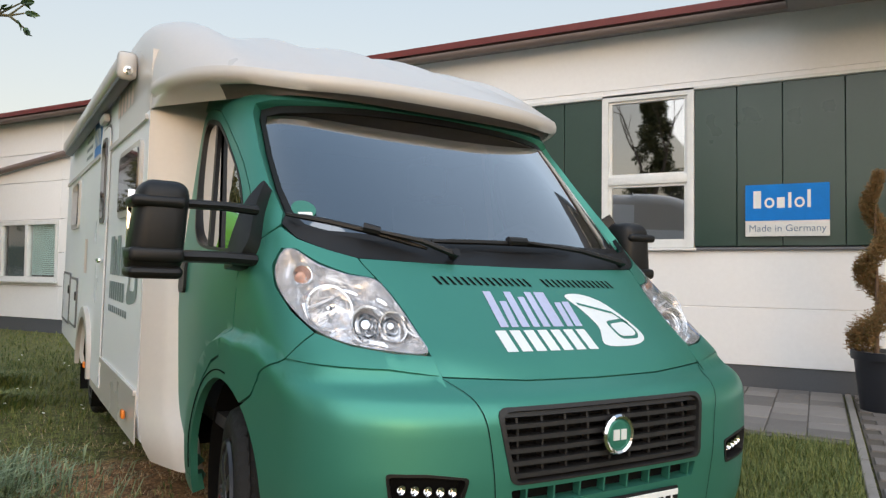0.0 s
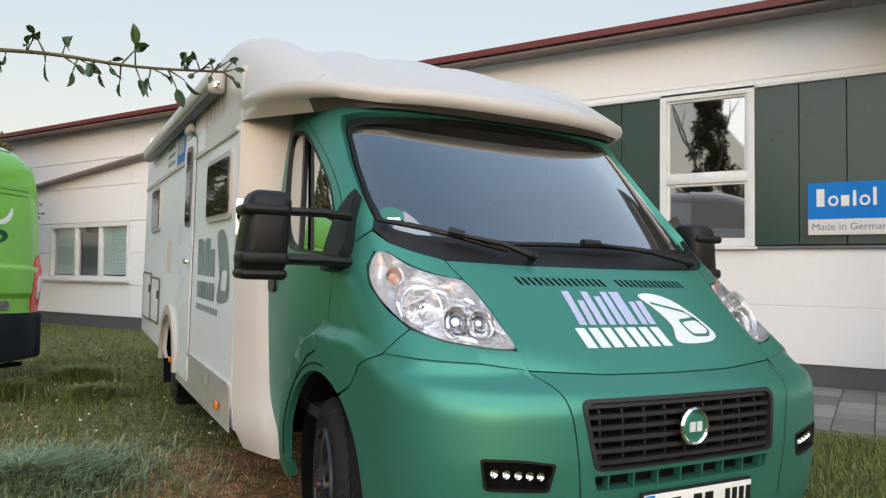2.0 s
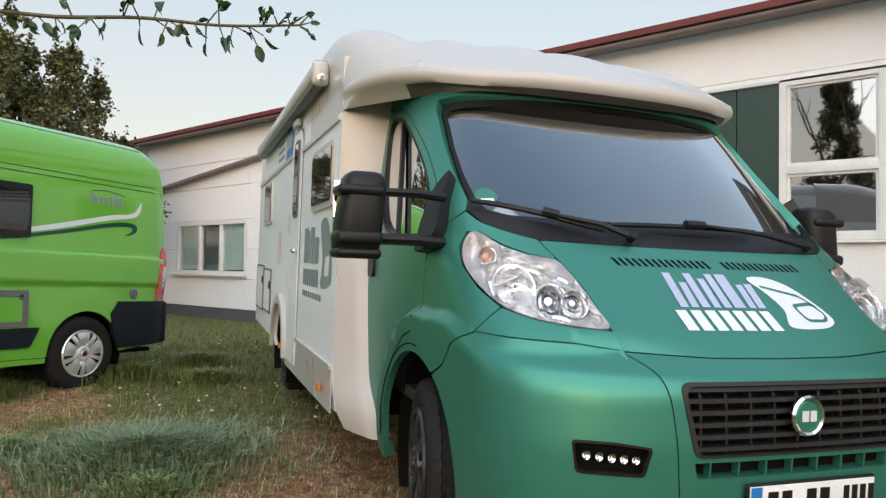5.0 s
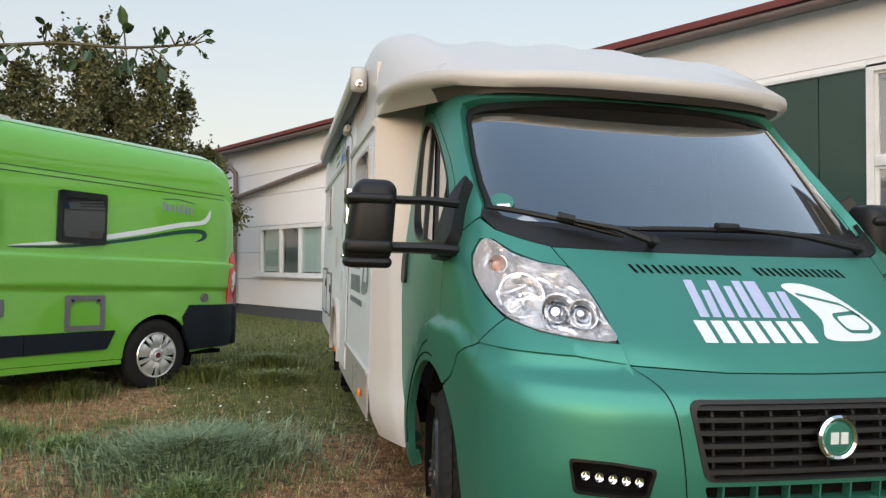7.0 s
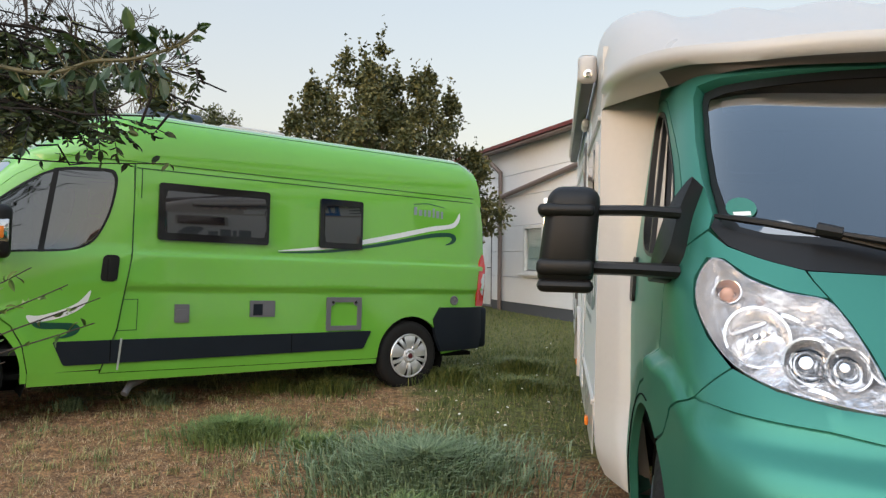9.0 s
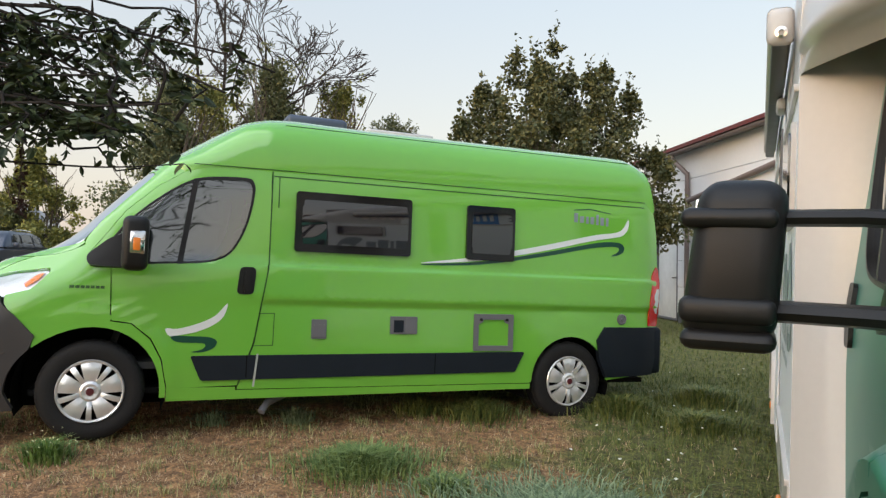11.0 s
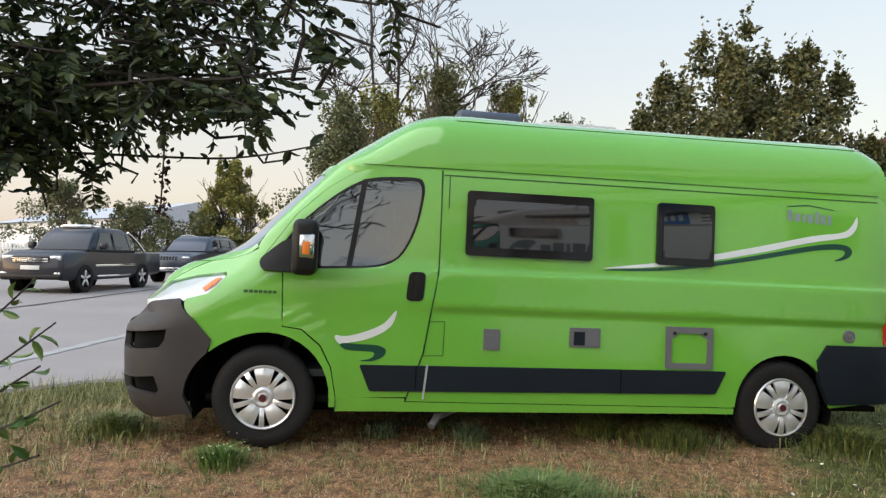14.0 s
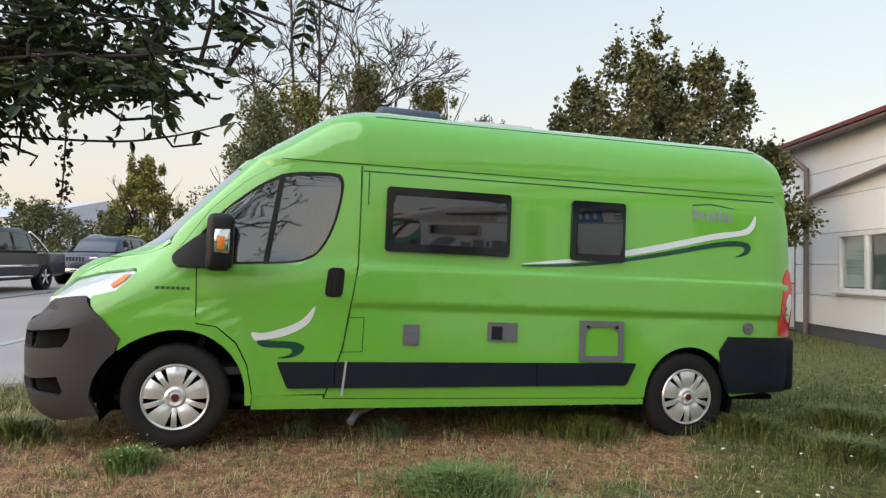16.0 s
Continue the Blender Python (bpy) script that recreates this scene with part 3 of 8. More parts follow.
    gap = rounded([(.225, 1.06), (.335, 1.07), (.36, 1.022), (.33, 1.0), (.235, 1.0)], .02)
    part("printed_shape", skin(cab.path(front_pts([p[:2] for p in shape])), cab.lift, .03, holes=[cab.path(front_pts(gap))], off=.0015), DECAL_WHITE, bonnet, "white printed rounded shape")
    part("printed_shape", skin(cab.path(front_pts(inset(gap, .012))), cab.lift, .04, off=.0017), DECAL_WHITE, bonnet)
    part("printed_bar", skin(cab.path(front_pts([(.15, 1.118), (.30, 1.085), (.345, 1.05), (.345, 1.056), (.30, 1.094), (.15, 1.126)])), cab.lift, .04, off=.003), TEAL, bonnet)
    # fenders, lamps, doors
    for s in (1, -1):
        strip = [("l", .602, .911), ("l", .75, .931), ("f", .452, .941), ("l", .905, 1.022), ("l", .83, .99), ("l", .72, .972), ("l", .602, .965)]
        part("lamp_trim", skin(tidy(P(strip, s), s), cab.lift, .04, thick=.03), TEAL, veh)
        fender = [("f", .257, .797), ("f", .336, .891), ("f", .446, .941), ("l", .908, 1.024), ("l", .942, 1.085), ("l", .955, 1.16), ("l", .942, 1.235), ("l", .905, 1.296), ("l", .866, 1.295), ("l", .815, 1.248), ("l", .74, 1.214), ("l", .665, 1.202), ("l", .657, 1.202), ("l", .678, 1.244), ("l", .686, 1.268), ("l", .77, 1.292), ("l", .853, 1.33), ("l", .888, 1.375), ("f", -.02, 1.30), ("f", -.03, 1.25), ("f", -.088, 1.235), ("f", -.095, .88)]
        fender += [("f", -.20, .845), ("f", -.345, .745), ("f", -.435, .605), ("f", -.508, .40), ("f", -.508, .26), ("f", ax - .446, .30)] + cab.arc(180, 62, n=14)
        part("fender", skin(tidy(P(fender, s)[::-1], s), cab.lift, .03, thick=.03, lines=[cab.flare(d, s) for d in (0, .012, .026, .04)]), TEAL, veh, "satin teal flared fender", angle=50)
        gap = [cab.lift(*cab.by_f(ax + .475 * math.cos(radians(a)), .36 + .475 * math.sin(radians(a)), s), .002) for a in range(84, 181, 6)]
        part("panel_gap", tube(bmesh.new(), gap, .0028, 5), DARK, veh)
        part("inner_panel", skin(tidy(P([("l", .60, .87), ("l", .75, .89), ("f", .45, .895), ("f", .25, .755), ("f", .235, .84), ("f", .33, .93), ("f", .46, .98), ("l", .75, .95), ("l", .60, .945)], s), s), cab.lift, .05, off=-.008), TEAL, veh)
        cab_lamp(veh, cab, s)
        door = [("f", -.10, 1.23), ("f", -.036, 1.245), ("f", -.026, 1.30), ("f", -.086, 1.40), ("f", -.213, 1.54), ("f", -.337, 1.65), ("f", -.46, 1.74), ("f", -.649, 1.86), ("f", -.80, 1.944), ("f", -.90, 1.975), ("f", -1.08, 1.998), ("f", -1.13, 1.96), ("f", -1.14, 1.7), ("f", -1.10, 1.3), ("f", -1.05, .95), ("f", -.98, .6), ("f", -.82, .35), ("f", -.514, .33), ("f", -.44, .612), ("f", -.35, .752), ("f", -.205, .855), ("f", -.10, .888), ("f", -.10, 1.225)]
        win = P(side_pts(CAB_WIN), s)
        dr = part("cab_door", skin(tidy(P(door, s), s), cab.lift, .05, holes=[win], thick=.03, rows=(.98, 1.02), lines=[cab.flare(d, s) for d in (0, .02, .04)]), TEAL, veh, "satin teal cab door")
        part("window_seal", ring(win, inset(win, .02), cab.lift, .05, off=.003, thick=.03), BLACK_PLASTIC, dr)
        part("side_window", skin(tidy(win[::-1], s), lambda u, z, o: cab.lift(u, z, o - .055 * max(0, cab.point(u, z).x + 1.07)), .08, off=-.008), TINT, dr, "dark tinted side glass").visible_shadow = False
        part("window_bar", skin(P(side_pts([(-.59, 1.29), (-.62, 1.29), (-.85, 1.90), (-.815, 1.90)]), s), cab.lift, .08, off=.002, thick=.02), BLACK_PLASTIC, dr)
        part("door_handle", skin(P(side_pts(rounded([(-.93, 1.08), (-1.04, 1.08), (-1.06, 1.28), (-.95, 1.28)], .03)), s), cab.lift, .05, off=.014, thick=.014), BLACK_PLASTIC, dr)
        part("sill", skin(tidy(P(side_pts([(-.514, .325), (-.82, .345), (-.80, .27), (-.512, .25)]), s), s), cab.lift, .08, thick=.05), TEAL, veh)
    # windscreen, its frame, cowl and wipers
    sc = [(.0, 1.318), (.3, 1.322), (.6, 1.335), (.76, 1.352), (.835, 1.38), (.862, 1.425), (.872, 1.56), (.866, 1.71), (.846, 1.89), (.83, 1.938), (.77, 1.955), (.4, 1.966), (.0, 1.97)]
    a, b = P(front_pts(sc), 1), P(front_pts(sc), -1)
    screen = a + b[::-1][1:-1]
    bowed = lambda u, z, o: cab.lift(u, z, o - .035 * (cab.point(u, z).y / .83) ** 2)
    part("windscreen", skin(screen, bowed, .05, off=-.004), SCREEN, veh, "large raked windscreen reflecting the sky").visible_shadow = False
    part("screen_border", ring(screen, inset(screen, .04), bowed, .05, off=-.002), BLACK_PLASTIC, veh)
    cw = [(.0, 1.258), (.4, 1.262), (.682, 1.272), (.77, 1.296), (.85, 1.335), (.883, 1.39), (.866, 1.424), (.84, 1.384), (.762, 1.356), (.6, 1.338), (.3, 1.325), (.0, 1.321)]
    a, b = P(front_pts(cw), 1), P(front_pts(cw), -1)
    part("cowl", skin(a + b[::-1][1:-1], cab.lift, .035, off=-.004, thick=.02), BLACK_PLASTIC, veh, "black plastic scuttle panel")
    fr_in = [(.885, 1.385), (.870, 1.43), (.878, 1.56), (.872, 1.71), (.852, 1.892), (.834, 1.943), (.77, 1.959), (.4, 1.97), (.0, 1.974)]
    fr_out = [("l", .0, 2.07), ("f", -.80, 2.07), ("f", -.797, 1.947), ("f", -.645, 1.863), ("f", -.456, 1.743), ("f", -.333, 1.653), ("f", -.209, 1.543), ("f", -.082, 1.402), ("f", -.018, 1.306)]
    a = P(front_pts(fr_in), 1)
    o = P(fr_out, 1)
    a2, o2 = P(front_pts(fr_in), -1), P(fr_out, -1)
    loop = a[:-1] + a2[::-1] + o2[::-1][:-1] + o
    part("screen_frame", skin(loop[::-1], cab.lift, .05, thick=.05), TEAL, veh, "satin teal windscreen pillars")
    roof_strip = lambda s: [("f", -.802, 1.949), ("f", -.90, 1.98), ("f", -1.14, 2.004), ("f", -1.14, 2.07), ("f", -.81, 2.07)]
    for s in (1, -1):
        part("door_top_rail", skin(tidy(P(roof_strip(s), s)[::-1], s), cab.lift, .06, thick=.04), TEAL, veh)
    for i, (y0, z0, y1, z1, yp, zp) in enumerate(((-.86, 1.408, -.41, 1.298, -.31, 1.275), (-.375, 1.328, .35, 1.336, .60, 1.275))):
        wiper = new("wiper")
        wiper.parent = veh
        wiper["label"] = "black wiper resting on the glass"
        line = [cab.lift(*cab.by_l(y0 + (y1 - y0) * k / 8, z0 + (z1 - z0) * k / 8 + .006 * math.sin(math.pi * k / 8)), .022) for k in range(9)]
        part("blade", tube(bmesh.new(), line, [.007] + [.011] * 7 + [.007], 6), BLACK_PLASTIC, wiper)
        part("connector", tube(bmesh.new(), [line[4] + Vector((.008, 0, .008)), line[5] + Vector((.010, 0, .010))], [.02, .017], 8), BLACK_PLASTIC, wiper)
        mid = line[5]
        arm = [mid + Vector((.012, 0, .008)), (mid + cab.lift(*cab.by_l(yp, zp), .03)) / 2 + Vector((.03, 0, .012)), cab.lift(*cab.by_l(yp, zp), .028)]
        part("arm", tube(bmesh.new(), arm, [.008, .011, .015], 6), BLACK_PLASTIC, wiper)
        part("pivot", tube(bmesh.new(), [arm[2] - Vector((.02, 0, .01)), arm[2] + Vector((.012, 0, .01))], .017, 10), BLACK_PLASTIC, wiper)
    cx, cz = -.80, 1.47
    disc = [(cx + .043 * math.cos(k * .393), cz + .035 * math.sin(k * .393)) for k in range(16)]
    part("sticker", skin(cab.path(front_pts(disc)), bowed, .05, off=.0015), mat("green_badge_sticker", (.03, .17, .13), .5), veh, "round green sticker on the glass")
    part("sticker", skin(cab.path(front_pts(rect(cx - .024, cz - .026, cx + .024, cz - .013))), bowed, .05, off=.003), PLATE_WHITE, veh)
    # mirrors on double arms
    for s in (1, -1):
        mir = new("wing_mirror")
        mir.parent = veh
        mir["label"] = "large black wing mirror on two arms"
        bm = bmesh.new()
        box(bm, (-.075, -.088, 1.185), (.085, .088, 1.51), .05, 5)
        my = 1.318 if s < 0 else 1.0
        for v in bm.verts:
            t = (v.co.z - 1.18) / .325
            v.co.x += .022 * (1 - (2 * t - 1) ** 2) * (1 if v.co.x > 0 else 0)
            v.co.y *= 0.88 + .18 * (1 - t) if v.co.y * s > 0 else 1
            v.co.y += s * (my - 0.02 * t)
        part("mirror_head", bm, BLACK_PLASTIC, mir)
        part("mirror_glass", boxed((-.081, s * my - .075, 1.205), (-.075, s * my + .075, 1.48), .002), CHROME, mir)
        for z, r in ((1.435, .017), (1.252, .022)):
            bm = tube(bmesh.new(), [(.02, s * (my + .03), z - .01), (.035, s * (my - .065), z), (.055, s * min(1.09, my - .07), z), (.04, s * .97, z - .005)], [r, r, r, r * 1.1], 8)
            for v in bm.verts:
                v.co.x = .05 + (v.co.x - .05) * 1.6
            part("mirror_arm", bm, BLACK_PLASTIC, mir)
        for z, hh in ((1.432, .02), (1.252, .026)):
            part("collar", boxed((-.04, s * my - .090, z - hh), (.108, s * my + .088, z + hh), .018, 3), BLACK_PLASTIC, mir)
        part("lower_bulge", boxed((-.07, s * my - .088, 1.172), (.098, s * my + .09, 1.215), .022, 3), BLACK_PLASTIC, mir)
        foot = rounded([(.02, 1.215), (-.10, 1.20), (-.105, 1.30), (-.10, 1.44), (-.085, 1.54), (-.03, 1.42), (.04, 1.29)], .03)
        part("mirror_foot", skin(tidy(P(side_pts(foot), s)[::-1], s), cab.lift, .05, off=.055, thick=.06), BLACK_PLASTIC, mir)
    # cab interior
    bm = bmesh.new()
    prof = [(.30, 1.27), (.22, 1.30), (.02, 1.31), (-.14, 1.27), (-.20, 1.15), (-.12, .9), (-.02, .6), (.3, .6)]
    rows = []
    for y in np.linspace(-.84, .84, 9):
        rows.append([bm.verts.new((x - .10 * (y / .84) ** 2, y, z + (.05 * math.exp(-((y - .38) / .2) ** 2) if x < .2 and z > 1.2 else 0))) for x, z in prof])
    for a, b in zip(rows, rows[1:]):
        for k in range(len(prof) - 1):
            bm.faces.new((a[k], a[k + 1], b[k + 1], b[k]))
    part("dashboard", bm, DASH, veh, "dark grey dashboard")
    bm = bmesh.new()
    tor = [(-.18 + .19 * math.sin(k * math.pi / 12) * .45, .40 + .19 * math.cos(k * math.pi / 12), 1.29 + .19 * math.sin(k * math.pi / 12) * .88) for k in range(25)]
    tube(bm, tor, .016, 6, False)
    tube(bm, [(-.18, .22, 1.29), (-.14, .4, 1.27), (-.18, .58, 1.29)], .014, 6)
    tube(bm, [(-.17, .4, 1.28), (-.05, .4, 1.2)], .04, 8)
    part("steering_wheel", bm, DASH, veh)
    for y in (-.45, .45):
        seat = new("cab_seat")
        seat.parent = veh
        part("cushion", boxed((-.95, y - .25, .85), (-.42, y + .25, 1.03), .06, 3), SEAT, seat)
        part("backrest", boxed((-.09, -.24, 0), (.06, .24, .68), .06, 3, pose(-.95, y, .98, 0, -14, 0)), SEAT, seat)
        part("headrest", boxed((-.05, -.13, 0), (.05, .13, .2), .045, 3, pose(-1.13, y, 1.68, 0, -10, 0)), SEAT, seat)
    part("bulkhead", boxed((-2.3, -1.08, .5), (-2.27, 1.08, 2.35)), CLOTH_PALE, veh, "pale cabin partition")
    part("cabin_floor", boxed((-2.3, -.95, .55), (.2, .95, .6)), DASH, veh)
    # Black strip behind the glass stands in for the cap's dark reflection.
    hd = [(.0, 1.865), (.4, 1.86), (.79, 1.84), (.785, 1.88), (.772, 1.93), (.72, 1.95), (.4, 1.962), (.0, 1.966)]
    part("cap_reflection_band", skin(P(front_pts(hd), 1) + P(front_pts(hd), -1)[::-1][1:-1], bowed, .06, off=-.015), DARK, veh, "black band standing in for the dark cap reflection")
    part("inner_roof", boxed((-2.3, -.85, 2.06), (-.62, .85, 2.09)), CLOTH_PALE, veh)
    # the white body behind
    W = 1.15
    lip = lambda l: -1.18 + .973 * max(0, 1 - (abs(l) / W) ** 2.827) ** (1 / 2.019)
    top_z, edge_r, back = 2.612, .2, -2.3

    def crest(l, f):
        d, e = max(0, lip(l) - f), max(0, W - abs(l))
        q = min(1, max(0, (abs(l) / W - .55) / .42))
        q = q * q * (3 - 2 * q)
        z0 = 2.056 + .052 * q
        a = z0 + (top_z - z0) * (1 - (1 - min(1, d / (1.966 - .719 * q))) ** 1.88)
        b = top_z - edge_r + math.sqrt(max(0, edge_r ** 2 - max(0, edge_r - e) ** 2))
        k = .03
        z = -k * math.log(math.exp(-a / k) + math.exp(-b / k)) + k * .35
        ramp = min(1, max(0, (d - .15) / .4)) * min(1, e / .35)
        wave = math.cos(2 * math.pi * (abs(l) - .19) / .38)
        return z + .013 * ramp * (wave + .35 * math.cos(4 * math.pi * (abs(l) - .16) / .38))

    ls = [W * math.copysign(1 - (1 - abs(v)) ** 1.7, v) for v in np.linspace(-1, 1, 71)]
    edge = [(l, lip(l)) for l in ls]
    bm = bmesh.new()
    grid = [[bm.verts.new((lip(l) + (back - lip(l)) * (j / 34) ** 2, l, crest(l, lip(l) + (back - lip(l)) * (j / 34) ** 2))) for l in ls] for j in range(35)]
    for g, h in zip(grid, grid[1:]):
        for k in range(len(ls) - 1):
            bm.faces.new((g[k], g[k + 1], h[k + 1], h[k]))
    cap = part("overcab_cap", bm, GRP_WHITE, veh, "white moulded roof cap over the cab", angle=60)
    bm = bmesh.new()
    rim = [(-W, f) for f in np.linspace(back, -1.2, 10)] + edge + [(W, f) for f in np.linspace(-1.2, back, 10)]
    cols = []
    for i, (l, f) in enumerate(rim):
        z0 = crest(l, f)
        a, b = rim[max(i - 1, 0)], rim[min(i + 1, len(rim) - 1)]
        t = Vector((b[1] - a[1], b[0] - a[0])).normalized()
        nrm = Vector((t.y, -t.x))
        col = []
        if f < -1.19:
            for k in range(7):
                col.append(bm.verts.new((f, l, z0 + (1.99 - z0) * k / 6)))
            cols.append(col)
            continue
        goal = cab.lift(*cab.by_l(max(-.998, min(.998, l / W)) * WW(1.966), 1.966), .02)
        q = min(1, max(0, (abs(l) / W - .78) / .2))
        goal = goal.lerp(Vector((-1.16, math.copysign(W * .992, l), 1.995)), q * q * (3 - 2 * q))
        for ins, dz in ((0, 0), (-.008, -.022), (-.006, -.046), (.016, -.07)):
            col.append(bm.verts.new((f - nrm.x * ins, l - nrm.y * ins, z0 + dz)))
        base = col[-1].co.copy()
        for k, lift in ((.3, .012), (.65, .012), (1, 0)):
            p = base.lerp(goal, k)
            col.append(bm.verts.new((p.x, p.y, p.z + lift)))
        cols.append(col)
    # Underside faces split off; their brown-grey colour carries the shade under the cap.
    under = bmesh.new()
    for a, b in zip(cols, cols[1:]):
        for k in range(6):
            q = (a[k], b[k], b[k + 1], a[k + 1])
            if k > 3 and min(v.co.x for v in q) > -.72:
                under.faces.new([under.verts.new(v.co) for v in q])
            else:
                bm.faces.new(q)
    part("cap_underside", under, mat("underside_shade_brown", (.085, .072, .062), .8, 0, .15, 4, 60), cap, "cap underside with its shade put into the colour", angle=60, doubles=.0005)
    part("cap_lip", bm, GRP_WHITE, cap, "rounded white lower edge", angle=70)
    # front corner pieces from cab to body
    for s in (1, -1):
        bm = bmesh.new()
        rows = []
        inner = table((.25, -.74), (.40, -.78), (.55, -.94), (.8, -1.0), (1.2, -1.09), (1.8, -1.13), (2.3, -1.14), soft=.05)
        outer = table((.25, -1.05), (.36, -1.08), (.5, -1.14), (.8, -1.17), (2.3, -1.2), soft=.05)
        for z in list(np.linspace(.26, 2.03, 26)) + [2.12, 2.2, 2.3]:
            fi, fo = inner(z), outer(z)
            li = WW(z) + .004
            tuck = max(0, (.36 - z) / .1) * .05
            row = []
            for k in range(9):
                t = k / 8 * math.pi / 2
                row.append(bm.verts.new((fo + (fi - fo) * (1 - math.sin(t)), s * (li + (W - tuck - li) * math.sin(t) ** .8 if k < 8 else W - tuck), z)))
            row[0].co.y = s * (li - .06)
            rows.append(row)
        for a, b in zip(rows, rows[1:]):
            for k in range(8):
                q = (a[k], a[k + 1], b[k + 1], b[k])
                bm.faces.new(q if s < 0 else q[::-1])
        part("front_corner", bm, GRP_WHITE, veh, "white moulded corner panel behind the cab door", angle=60)
    # side walls with wheel openings
    rx = -3.66
    arch = [(rx + .40 * math.cos(radians(a)), .34 + .42 * math.sin(radians(a))) for a in range(0, 181, 12)]
    wall = [(-5.95, .42), (-5.95, 2.40), (-2.3, 2.40), (-2.3, 1.99), (-1.2, 1.99), (-1.2, .5), (-1.16, .33), (-1.6, .30), (-2.2, .30)]
    bottom = [(rx + .42, .30)] + arch + [(rx - .42, .40), (-5.95, .42)]
    for s in (1, -1):
        lift = lambda u, v, o, s=s: Vector((u, s * (W + o - max(0, (.40 - v) / .1) * .03), v))
        bm = skin((wall[1:] + bottom), lift, .12, thick=.03)
        part("side_wall", bm if s < 0 else flip(bm), SIDE_WHITE, veh, "pale side wall", angle=30)
    bm = bmesh.new()
    prof = [(-W, 2.395)] + [(-W + .20 * (1 - math.cos(radians(a))), 2.395 + .19 * math.sin(radians(a))) for a in range(10, 91, 10)]
    prof += [(-y, z) for y, z in prof[::-1]]
    r0 = [bm.verts.new((back + .02, y, z)) for y, z in prof]
    r1 = [bm.verts.new((-5.95, y, z)) for y, z in prof]
    for k in range(len(prof) - 1):
        bm.faces.new((r0[k], r0[k + 1], r1[k + 1], r1[k]))
    part("roof", bm, GRP_WHITE, veh, "white body roof")
    part("rear_wall", boxed((-5.99, -W, .42), (-5.95, W, 2.58), .02), SIDE_WHITE, veh)
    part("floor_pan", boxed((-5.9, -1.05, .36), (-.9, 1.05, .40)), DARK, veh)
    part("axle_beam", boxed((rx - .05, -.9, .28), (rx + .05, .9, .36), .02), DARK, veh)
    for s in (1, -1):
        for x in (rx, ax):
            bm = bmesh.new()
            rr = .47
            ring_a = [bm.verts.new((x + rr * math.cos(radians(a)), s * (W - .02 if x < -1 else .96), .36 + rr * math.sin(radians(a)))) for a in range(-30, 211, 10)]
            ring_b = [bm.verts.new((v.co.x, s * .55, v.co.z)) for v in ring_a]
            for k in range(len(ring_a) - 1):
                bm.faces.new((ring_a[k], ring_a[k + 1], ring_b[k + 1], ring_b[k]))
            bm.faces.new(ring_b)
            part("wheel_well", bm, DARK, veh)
        add_wheel(veh, ax, s * .90, s, .345, "alloy", turn=-10, spokes=7)
        add_wheel(veh, rx, s * .98, s, .345, "alloy", spokes=7)
    s = -1
    side = lambda u, v, o: Vector((u, -(W + o), v))
    def on_side(name, poly, m, off, thick, parent=veh, label="", step=.1, holes=()):
        return part(name, skin(poly, side, step, holes=holes, off=off, thick=thick), m, parent, label)
    on_side("wheel_arch_trim", [(rx + .47 * math.cos(radians(a)), .34 + .50 * math.sin(radians(a))) for a in range(0, 181, 10)] + [(rx + .40 * math.cos(radians(a)), .34 + .42 * math.sin(radians(a))) for a in range(180, -1, -10)], GRP_WHITE, .03, .03, label="raised white arch trim")
    on_side("skirt", [(-1.19, .315), (-1.21, .55), (-2.6, .54), (-2.6, .30)], GRP_WHITE, .006, .006, label="white moulded lower skirt")
    on_side("skirt", [(-2.6, .30), (-2.6, .50), (-3.18, .50), (-3.18, .30)], GRP_WHITE, .005, .005)
    for z0, z1, x0, x1 in ((1.945, 1.975, -1.24, -2.6), (1.965, 1.995, -3.15, -5.9), (.545, .575, -1.22, -2.6)):
        on_side("belt_rail", rounded([(x0, z0), (x0, z1), (x1, z1), (x1, z0)], .01), GRP_WHITE, .016, .016, label="narrow white rail")
    door = on_side("entrance_door", rounded([(-2.62, .36), (-2.62, 2.13), (-3.12, 2.13), (-3.12, .36)], [.02, .12, .12, .02]), SIDE_WHITE, .012, .02, label="pale entrance door with a narrow window")
    part("door_window", skin(rounded([(-2.72, 1.50), (-2.72, 2.03), (-2.92, 2.03), (-2.92, 1.50)], .05), side, .1, off=.026, thick=.014), ACRYLIC, door)
    part("window_frame", ring(rounded([(-2.70, 1.47), (-2.70, 2.06), (-2.94, 2.06), (-2.94, 1.47)], .06), rounded([(-2.73, 1.51), (-2.73, 2.02), (-2.91, 2.02), (-2.91, 1.51)], .05), side, .1, off=.022, thick=.012), FLAP_GREY, door)
    part("door_handle", boxed((-2.79, -(W + .05), 1.195), (-2.66, -(W + .012), 1.23), .012), CHROME, door)
    part("door_gap", ring(rounded([(-2.60, .34), (-2.60, 2.15), (-3.14, 2.15), (-3.14, .34)], [.02, .13, .13, .02]), rounded([(-2.625, .365), (-2.625, 2.125), (-3.115, 2.125), (-3.115, .365)], [.02, .12, .12, .02]), side, .1, off=.004), FLAP_GREY, door)
    part("door_lamp", boxed((-2.95, -(W + .05), 2.16), (-2.72, -W, 2.23), .025), GRP_WHITE, veh, "small white awning light")
